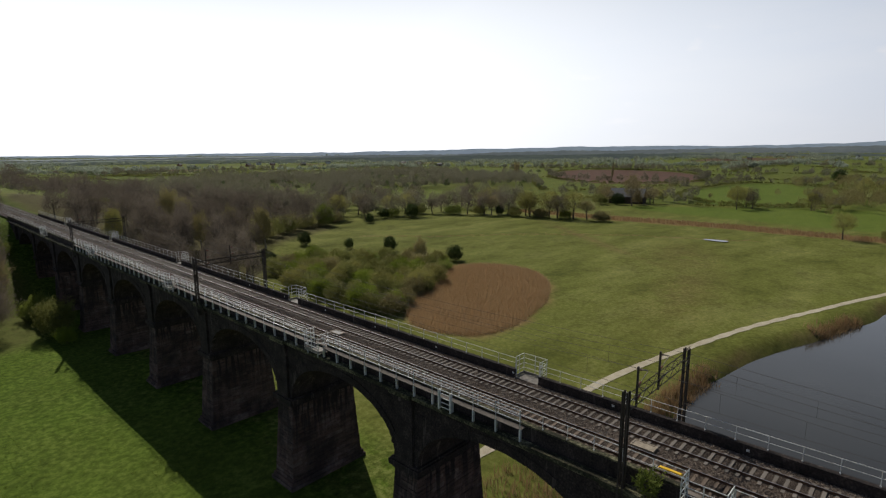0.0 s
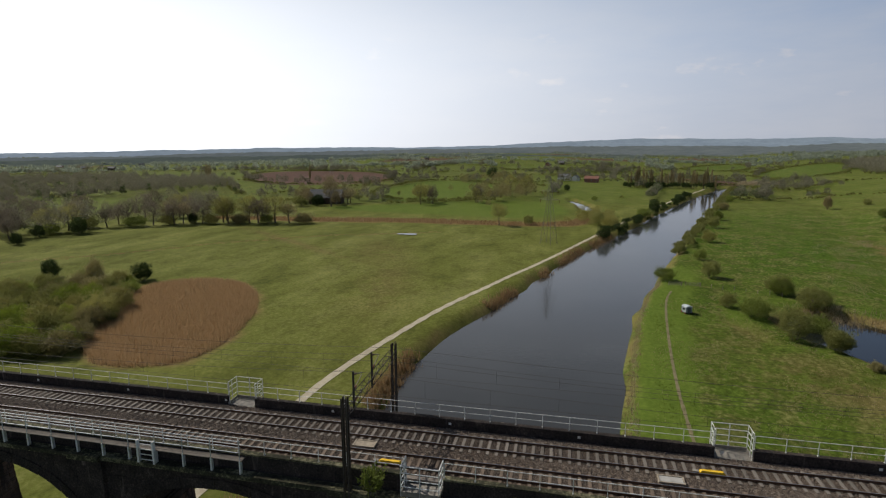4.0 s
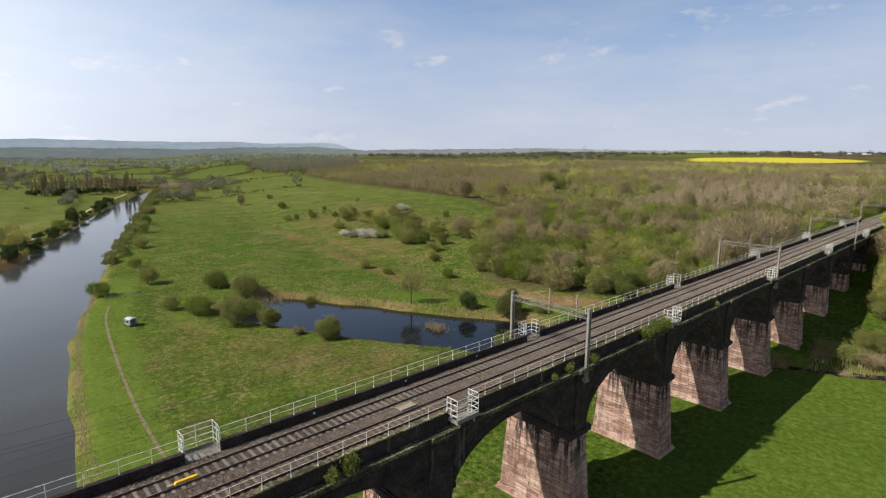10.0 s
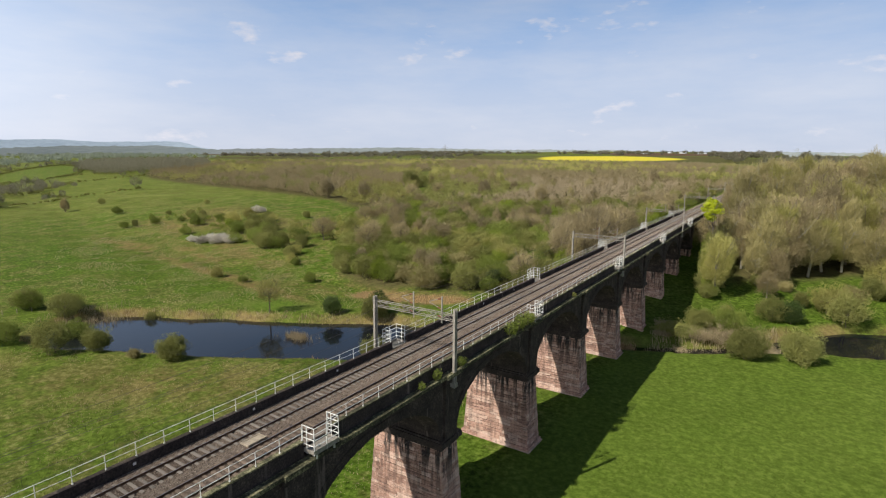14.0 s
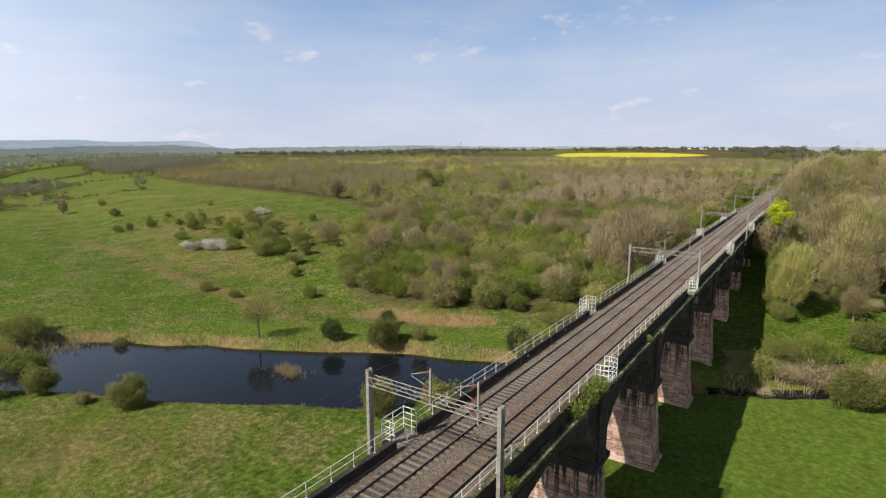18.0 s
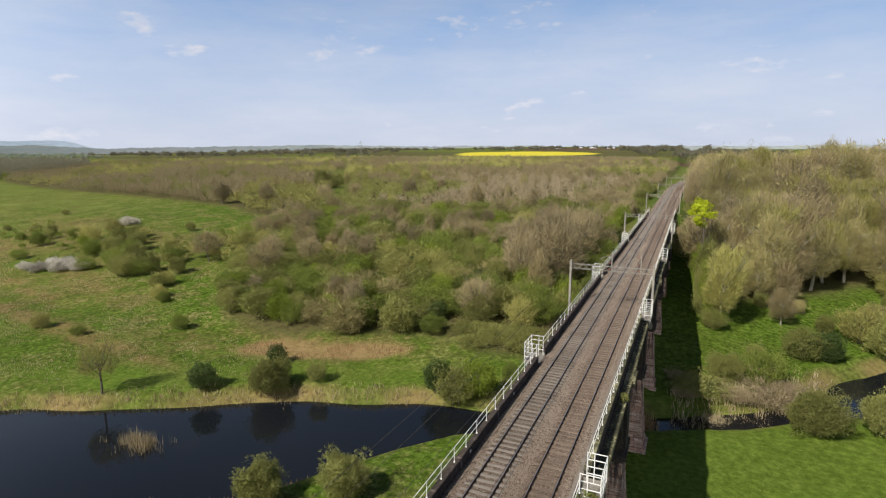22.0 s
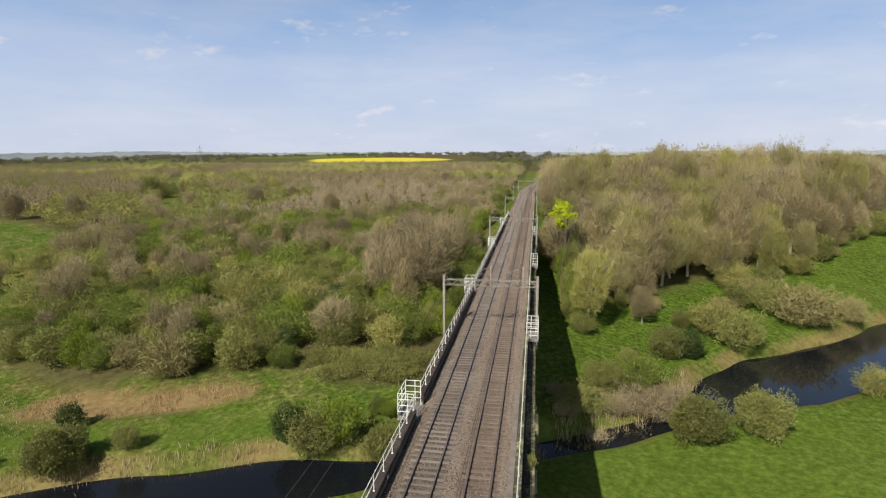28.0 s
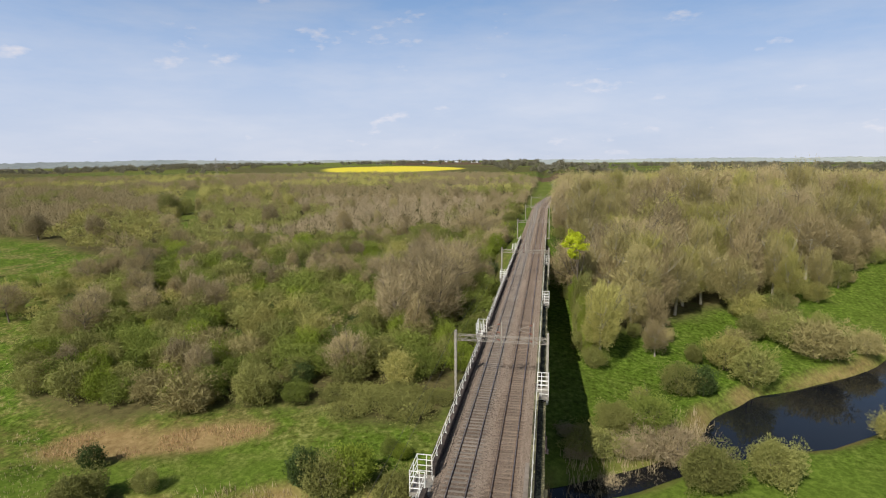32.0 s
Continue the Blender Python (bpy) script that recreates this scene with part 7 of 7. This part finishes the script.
RIDGE = ((0, 52), (30, 52), (50, 48), (54, 46), (56.5, 62), (58, 96), (59.5, 108), (62, 98), (65, 92), (68, 104), (73, 96), (80, 108), (84, 104), (90, 86), (94, 72), (98.5, 60), (105, 47), (120, 46), (133, 22), (146, 9), (160, 0), (172, -6), (230, -8), (300, 40), (360, 52))
NEAR_RIDGE = ((0, 50), (9, 46), (15, 56), (24, 54), (35, 61), (42, 58), (50, 54), (55, 44), (60, 60), (66, 58), (72, 42), (80, 50), (95, 42), (110, 27), (120, 22), (133, 5), (146, -2), (160, -7), (180, -10), (300, 20), (335, 50), (360, 50))


def ridge_far(deg, w):
    return float(np.interp(deg, [r[0] for r in RIDGE], [r[1] for r in RIDGE])) + 2.0 * rough(w, 17) + 1.2 * rough(w, 70)


def ridge_near(deg, w):
    return float(np.interp(deg, [r[0] for r in NEAR_RIDGE], [r[1] for r in NEAR_RIDGE])) + 1.6 * rough(w, 21) + 2.0 * abs(rough(w, 160))


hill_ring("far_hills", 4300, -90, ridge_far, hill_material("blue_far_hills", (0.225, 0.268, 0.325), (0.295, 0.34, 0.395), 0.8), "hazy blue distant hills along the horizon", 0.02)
LOW_RISE = ((0, -60), (72, -60), (84, 14), (105, 16), (120, 13), (133, 7), (146, 1), (160, -3), (180, -6), (205, -60), (360, -60))


def ridge_low(deg, w):
    return float(np.interp(deg, [r[0] for r in LOW_RISE], [r[1] for r in LOW_RISE])) + 1.2 * rough(w, 23) + 1.3 * abs(rough(w, 190))


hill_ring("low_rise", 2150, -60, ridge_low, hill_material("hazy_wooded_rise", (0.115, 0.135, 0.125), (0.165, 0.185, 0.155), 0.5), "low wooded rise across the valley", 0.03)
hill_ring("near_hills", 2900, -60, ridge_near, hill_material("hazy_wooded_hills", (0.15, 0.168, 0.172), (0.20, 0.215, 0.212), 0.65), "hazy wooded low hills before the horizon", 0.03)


# ---------------------------------------------------------------- buildings and farm things
def house(name, label, x, y, turn, wide, deep, eaves, ridge, wall, roof, windows=3, chimneys=1, z=None):
    th = thing(name, label, "house", "scattered farm buildings", at=(x, y, height(x, y) - 0.1 if z is None else z), turn=turn)
    a, b = wide / 2, deep / 2
    body = Mesh().box(-a, a, -b, b, 0, eaves)
    for s in (-1, 1):
        body.poly([(s * a, -b, eaves), (s * a, b, eaves), (s * a, 0, ridge)] if s > 0 else [(s * a, b, eaves), (s * a, -b, eaves), (s * a, 0, ridge)])
    wl_ = part("wall", body, MAT[wall], th)
    o, t = 0.4, 0.2
    rf = Mesh()
    for s in (-1, 1):
        e = eaves - 0.25
        p = [(-a - o, s * (b + o), e), (a + o, s * (b + o), e), (a + o, 0, ridge), (-a - o, 0, ridge)]
        q = [(v[0], v[1], v[2] + t) for v in p]
        rf.hexa(p + q if s < 0 else p[::-1] + q[::-1])
    roof_ob = part("roof", rf, MAT[roof], th)
    for i in range(chimneys):
        cx = (-0.7 + 1.4 * i / max(1, chimneys - 1)) * a if chimneys > 1 else 0.6 * a
        part("chimney", Mesh().box(cx - 0.4, cx + 0.4, -0.35, 0.35, ridge - 0.6, ridge + 1.1), MAT["brick"], roof_ob)
    for s in (-1, 1):
        for i in range(windows):
            wx = (-0.75 + 1.5 * i / max(1, windows - 1)) * a if windows > 1 else 0
            for zz in ((0.9, 2.1), (3.3, 4.4)):
                if zz[1] < eaves:
                    y0, y1 = sorted((s * (b - 0.05), s * (b + 0.06)))
                    wn_ = part("window", Mesh().box(wx - 0.55, wx + 0.55, y0, y1, *zz), MAT["render"], wl_, "white window frame")
                    y0, y1 = sorted((s * (b + 0.055), s * (b + 0.075)))
                    part("pane", Mesh().box(wx - 0.45, wx + 0.45, y0, y1, zz[0] + 0.1, zz[1] - 0.1), MAT["glass"], wn_)
    return th


house("barn", "large old dark brick barn with a slate roof", -349, -184, 100, 24, 11, 5.0, 10.5, "dark_brick", "slate", 2, 0)
house("outbuilding", "low dark farm outbuilding beside the barn", -368, -198, 20, 12, 7, 3.2, 5.8, "dark_brick", "slate", 2, 0)
house("farmhouse", "white rendered farmhouse with a slate roof", -684, -10, 75, 15, 9, 5.4, 8.6, "render", "slate", 3, 2)
house("farmhouse", "white rendered cottage beside the farmhouse", -676, 4, 160, 10, 7, 4.6, 7.2, "render", "slate", 2, 1)
house("brick_house", "red brick house with a tiled roof", -650, 22, 80, 16, 8, 4.8, 7.8, "brick", "brick", 3, 1)
hr = random.Random(91)
for i in range(18):
    w = math.radians(hr.uniform(84, 160))
    r = hr.uniform(1200, 1900)
    house("village_house", hr.choice(("white rendered village house", "red brick village house")) + " with a slate roof far off", 35 - r * math.sin(w), -10 + r * math.cos(w), hr.uniform(0, 180),
          hr.uniform(9, 16), hr.uniform(7, 9), 5.0, 8.2, hr.choice(("render", "dark_brick", "brick")), "slate", 2, 1)
for i in range(7):
    x, y = -700 + i * 66 + hr.uniform(-15, 15), 2350 + hr.uniform(-80, 80)
    th = thing("warehouse", "long pale metal-clad shed on the skyline", "warehouse", "sheds on the skyline", at=(x, y, height(x, y) + 1), turn=hr.uniform(-12, 12))
    wv, ev = hr.uniform(16, 36), hr.uniform(4, 6)
    part("wall", Mesh().box(-wv / 2, wv / 2, -10, 10, -4, ev), MAT["cladding"], th)
    part("roof", Mesh().hexa([(-wv / 2 - 0.5, -10.5, ev), (wv / 2 + 0.5, -10.5, ev), (wv / 2 + 0.5, 10.5, ev), (-wv / 2 - 0.5, 10.5, ev), (-wv / 2, -0.5, ev + 2), (wv / 2, -0.5, ev + 2), (wv / 2, 0.5, ev + 2), (-wv / 2, 0.5, ev + 2)]), MAT["slate"], th)

# hut in the meadow
hut = thing("field_hut", "small pale hut with a white roof standing in the meadow", "hut", at=(-107, 21.5, height(-107, 21.5)), turn=20)
part("body", Mesh().box(-1.0, 1.0, -0.85, 0.85, 0.25, 1.75), MAT["hut_wall"], hut, "pale grey-blue panelled body")
part("roof", Mesh().hexa([(-1.12, -0.97, 1.75), (1.12, -0.97, 1.75), (1.12, 0.97, 1.75), (-1.12, 0.97, 1.75), (-1.05, -0.25, 2.02), (1.05, -0.25, 2.02), (1.05, 0.25, 2.02), (-1.05, 0.25, 2.02)]), MAT["hut_roof"], hut)
part("door", Mesh().box(1.0, 1.04, -0.4, 0.4, 0.3, 1.65), MAT["slate"], hut, "dark door")
part("window", Mesh().box(-0.5, 0.5, -0.89, -0.85, 0.9, 1.4), MAT["glass"], hut)
for sx in (-0.8, 0.8):
    for sy in (-0.9, 0.9):
        part("wheel", Mesh().tube((sx, sy - 0.08, 0.25), (sx, sy + 0.08, 0.25), 0.27, sides=12), MAT["insul"], hut)


def field_gate(x, y, turn, wide, label):
    th = thing("field_gate", label, "gate", "gates and rails", at=(x, y, height(x, y)), turn=turn)
    for s in (-1, 1):
        part("post", Mesh().box(s * wide / 2 - 0.08, s * wide / 2 + 0.08, -0.08, 0.08, -0.2, 1.4), MAT["timber"], th)
    for i in range(5):
        part("bar", Mesh().box(-wide / 2 + 0.1, wide / 2 - 0.1, -0.025, 0.025, 0.25 + 0.22 * i, 0.33 + 0.22 * i), MAT["timber"], th)
    part("brace", Mesh().tube((-wide / 2 + 0.1, 0, 0.3), (wide / 2 - 0.1, 0, 1.2), 0.035, sides=4), MAT["timber"], th)


field_gate(-136, 24, 85, 3.6, "weathered timber field gate by the bank")
field_gate(-136.5, 29, 85, 4.2, "weathered timber rail fence by the bank")


def wire_fence(pts, label):
    th = thing("wire_fence", label, "fence", "field fences")
    post = Mesh().box(-0.06, 0.06, -0.06, 0.06, -0.2, 1.15).data("post", MAT["timber"])
    px = along(pts, 3.0, 1, 0.0)
    zs = [height(*p) for p in px]
    for p, z in zip(px, zs):
        part("post", post, None, th).location = (p[0], p[1], z)
    for hgt in (0.45, 1.0):
        m = Mesh()
        for (p, z), (q, z2) in zip(zip(px, zs), zip(px[1:], zs[1:])):
            m.tube((p[0], p[1], z + hgt), (q[0], q[1], z2 + hgt), 0.012, sides=3, caps=False)
        part("wire", m, MAT["wire"], th)["kind"] = "stuff"


wire_fence([(-136, 31), (-134, 40), (-128, 52)], "post and wire fence across the meadow")
wire_fence([(-300, -190), (-345, -160), (-372, -140), (-420, -165)], "post and wire fence round the farmyard")


def pylon(x, y, tall, turn, z=None):
    th = thing("pylon", "grey steel lattice electricity pylon", "pylon", "pylons", at=(x, y, height(x, y) if z is None else z), turn=turn)
    lv = [(0, 2.7), (0.28, 1.9), (0.52, 1.15), (0.70, 0.8), (0.85, 0.6), (1.0, 0.08)]
    for sx, sy in ((-1, -1), (1, -1), (1, 1), (-1, 1)):
        m = Mesh()
        for (a, wa), (b, wb) in zip(lv, lv[1:]):
            m.tube((sx * wa, sy * wa, a * tall), (sx * wb, sy * wb, b * tall), 0.075, 0.06, 4, caps=False)
        part("leg", m, MAT["mast"], th)
    for (a, wa), (b, wb) in zip(lv, lv[1:]):
        m = Mesh()
        for (ax, ay), (bx, by) in (((-1, -1), (1, -1)), ((1, -1), (1, 1)), ((1, 1), (-1, 1)), ((-1, 1), (-1, -1))):
            m.tube((ax * wa, ay * wa, a * tall), (bx * wb, by * wb, b * tall), 0.03, sides=3, caps=False)
            m.tube((bx * wa, by * wa, a * tall), (ax * wb, ay * wb, b * tall), 0.03, sides=3, caps=False)
            m.tube((ax * wb, ay * wb, b * tall), (bx * wb, by * wb, b * tall), 0.03, sides=3, caps=False)
        part("bracing", m, MAT["mast"], th)
    for zz, arm in ((0.66, 4.6), (0.78, 3.8), (0.90, 3.2)):
        for s in (-1, 1):
            part("cross_arm", Mesh().tube((0, 0.5, zz * tall), (s * arm, 0, zz * tall), 0.07, sides=4).tube((0, -0.5, zz * tall), (s * arm, 0, zz * tall), 0.07, sides=4).tube((0, 0, zz * tall + 1.2), (s * arm, 0, zz * tall), 0.05, sides=4), MAT["mast"], th)
            part("insulator", Mesh().tube((s * arm, 0, zz * tall), (s * arm, 0, zz * tall - 1.5), 0.09, sides=6), MAT["insul"], th)


pylon(-201.5, -15.5, 29, 60)
pylon(-372, 620, 30, 20)
pylon(-690, -330, 30, 50)

# poplar row and its neighbours far along the water
pr = random.Random(14)
rng0 = np.random.default_rng(23)
wood = Mesh().tube((0, 0, -0.5), (0, 0, 19), 0.35, 0.08, 6, caps=False)
cc = np.array([(rng0.normal() * 0.6, rng0.normal() * 0.6, z) for z in np.linspace(2.5, 21, 30)])
PLANTS.clear()
plant("poplar", "poplar_tree", "tall narrow leafless poplar tree in a row", "tree", wood, MAT["bark"], brush(rng0, 900, 1.7, 1.5, 21.5, 0.13, 1.5, 10, -0.9, 2.6), MAT["twig"])
for i in range(27):
    t = i / 26
    grow("poplar", -577 + 14 * t + pr.uniform(-7, 7), 56 + 82 * t + pr.uniform(-1.5, 1.5), pr.uniform(17, 26) * (1 if i % 9 else 0.6), "row of poplars")
for x, y in ((-560, -300), (-545, -420), (-552, -428), (-556, -433)):
    grow("poplar", x, y, 26, "row of poplars")
for o in (*PLANTS["poplar"][0].children_recursive, PLANTS["poplar"][0]):
    bpy.data.objects.remove(o)
far_wood("poplar_underwood", [(-572 + pr.uniform(-16, 14), 50 + 92 * pr.random()) for _ in range(80)], "dark evergreen shrubs below the poplars", MAT["leaf_dark"], 360, 3.4, 6.0, 0.3, 101)
far_wood("far_bank_blossom", [(-610 + pr.uniform(-14, 22), 172 + pr.uniform(-2, 34)) for _ in range(26)], "pale blossoming trees at the far bend", MAT["twig_pale"], 260, 3.4, 6.0, 0.25, 102)
far_wood("far_bank_trees", [(-600 + pr.uniform(-40, 60), 185 + pr.uniform(-8, 60)) for _ in range(70)], "brown trees at the far bend", MAT["haze_twig"], 260, 4.2, 8.0, 0.28, 103)
far_wood("bank_hedge", [(x, 0.3185 * -x - 25.5 + pr.uniform(-2.5, 2.5)) for x in [pr.uniform(-570, -190) for _ in range(150)]], "continuous thorn hedge along the north bank", MAT["leaf_olive"], 420, 2.3, 3.5, 0.19, 104)
far_wood("towpath_hedge", [(x, 0.352 * -x - 70.5 + pr.uniform(-3, 3)) for x in [pr.uniform(-480, -235) for _ in range(70)]], "dark shrubs beside the towpath", MAT["leaf_dark"], 420, 2.3, 4.0, 0.2, 105)
far_wood("river_bend_scrub", [(-290 + pr.gauss(0, 16), 8 + pr.gauss(0, 6)) for _ in range(60)], "olive willow scrub at the river bend", MAT["bud"], 420, 2.8, 4.6, 0.17, 106)
far_wood("farm_trees", [(-395 + pr.gauss(0, 26), -205 + pr.gauss(0, 14)) for _ in range(20)] + [(-425 + pr.gauss(0, 40), -62 + pr.gauss(0, 16)) for _ in range(60)] + [(-640 + pr.gauss(0, 60), -90 + pr.gauss(0, 22)) for _ in range(40)], "budding trees round the farm", MAT["twig_olive"], 360, 4.2, 11.0, 0.28, 107)
far_wood("slope_thorns", [(-190 + pr.gauss(0, 42), 160 + pr.gauss(0, 14)) for _ in range(60)], "young thorn bushes dotted over the slope", MAT["leaf"], 260, 1.5, 2.6, 0.15, 108, 0.45)
far_wood("slope_wood_edge", [(x, y) for x, y in ((-118 + pr.gauss(0, 22), 165 + pr.gauss(0, 10)) for _ in range(60))], "olive scrub at the wood's edge", MAT["bud"], 420, 2.7, 5.0, 0.17, 109)
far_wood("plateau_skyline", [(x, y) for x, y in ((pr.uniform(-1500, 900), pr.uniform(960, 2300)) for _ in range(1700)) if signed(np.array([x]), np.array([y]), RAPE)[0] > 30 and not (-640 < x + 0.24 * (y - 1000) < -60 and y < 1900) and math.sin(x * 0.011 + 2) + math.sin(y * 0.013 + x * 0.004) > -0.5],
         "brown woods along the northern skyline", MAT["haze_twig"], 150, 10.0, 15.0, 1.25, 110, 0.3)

# plants rooted on the ledge of the viaduct
PLANTS.clear()
bush("leaf", 201, "ledge_buddleia", "straggling green shrub rooted on the viaduct ledge", 0.8, 1.7, 12, 40, 0.085, MAT["leaf"], 2.2, 0.6, "shrub")
bush("leaf", 202, "ledge_buddleia", "straggling olive shrub rooted on the viaduct ledge", 0.7, 1.5, 10, 40, 0.08, MAT["leaf_olive"], 2.6, 0.8, "shrub")
NOMINAL["leaf"] = 1.6
for x, y, h in ((4.85, -21.4, 2.1), (4.8, 37.2, 1.3), (4.8, 34.5, 0.9), (4.8, 53.5, 1.9), (4.8, 56.0, 2.3), (4.8, 58.6, 2.0), (4.8, 60.0, 1.6), (4.8, 8.6, 1.4), (4.8, 10.2, 1.6), (4.8, 3.0, 1.0), (4.8, -12.0, 1.1), (4.8, 41.8, 1.2), (4.75, 76.0, 1.0)):
    grow("leaf", x, y, h, "shrubs on the ledge", z=17.25)
for o in [c for p in PLANTS["leaf"] for c in (*p.children_recursive, p)]:
    bpy.data.objects.remove(o)

# rough grass tufts
def tufts(name, poly, step, seed, mat, label, tall):
    p = smooth(poly)
    pl = strew(p, step, seed, lambda x, y: (shore(x, y) > 1.2) & (wobble(x, y, 6.0, 0.5) + wobble(x, y, 1.9, 0.4) > 0.15))
    reeds(name, pl, tall, mat, label, seed + 1, 4, step * 0.35, 0.05)


def grass(name, poly, step, seed, tall, label, mat):
    p = smooth(poly)
    pl = strew(p, step, seed, lambda x, y: (shore(x, y) > 1.0) & (wobble(x, y, 4.0, 0.5) + wobble(x, y, 1.3, 0.5) > -0.12))
    reeds(name, pl, tall, mat, label, seed + 1, 4, step * 0.4, 0.045)


grass("north_meadow_grass", [(-16, 3), (-48, 5), (-72, 8), (-112, 14), (-140, 26), (-112, 40), (-85, 46), (-50, 66), (-30, 78), (-8, 98), (-8, 6)], 0.85, 311, 0.22, "coarse green grass tufts in the meadow", MAT["grass_blade"])
grass("east_meadow_grass", [(8, -36), (40, -40), (60, -30), (70, 120), (50, 130), (30, 118), (8, 106)], 0.95, 313, 0.18, "short bright green grass tufts", MAT["grass_blade"])
grass("south_meadow_grass", [(8, -42), (60, -46), (70, -140), (30, -140), (8, -150)], 1.1, 315, 0.2, "coarse green grass tufts in shade and sun", MAT["grass_blade"])
grass("slope_grass", [(-30, 108), (-60, 100), (-90, 84), (-125, 68), (-190, 78), (-230, 120), (-200, 170), (-120, 150), (-98, 122), (-60, 118)], 1.15, 317, 0.26, "rough green grass on the slope", MAT["grass_blade"])
tufts("meadow_tussocks", [(-40, 4), (-72, 8), (-112, 14), (-140, 26), (-112, 40), (-85, 44), (-50, 64), (-30, 76), (-12, 96), (-7, 60), (-8, 6)], 1.3, 301, MAT["reed_pale"], "pale dry grass tussocks in the meadow", 0.24)
tufts("slope_tussocks", [(-50, 100), (-90, 82), (-125, 66), (-200, 80), (-260, 120), (-240, 180), (-120, 150), (-98, 125)], 1.3, 303, MAT["reed_pale"], "pale dry grass tussocks on the slope", 0.36)

# ---------------------------------------------------------------- single stones of the nearest piers
for pier, face, yy, st in STONES:
    m = Mesh()
    stone_block(face, yy, st, m)
    part("stone", m, MAT["stone"], pier)
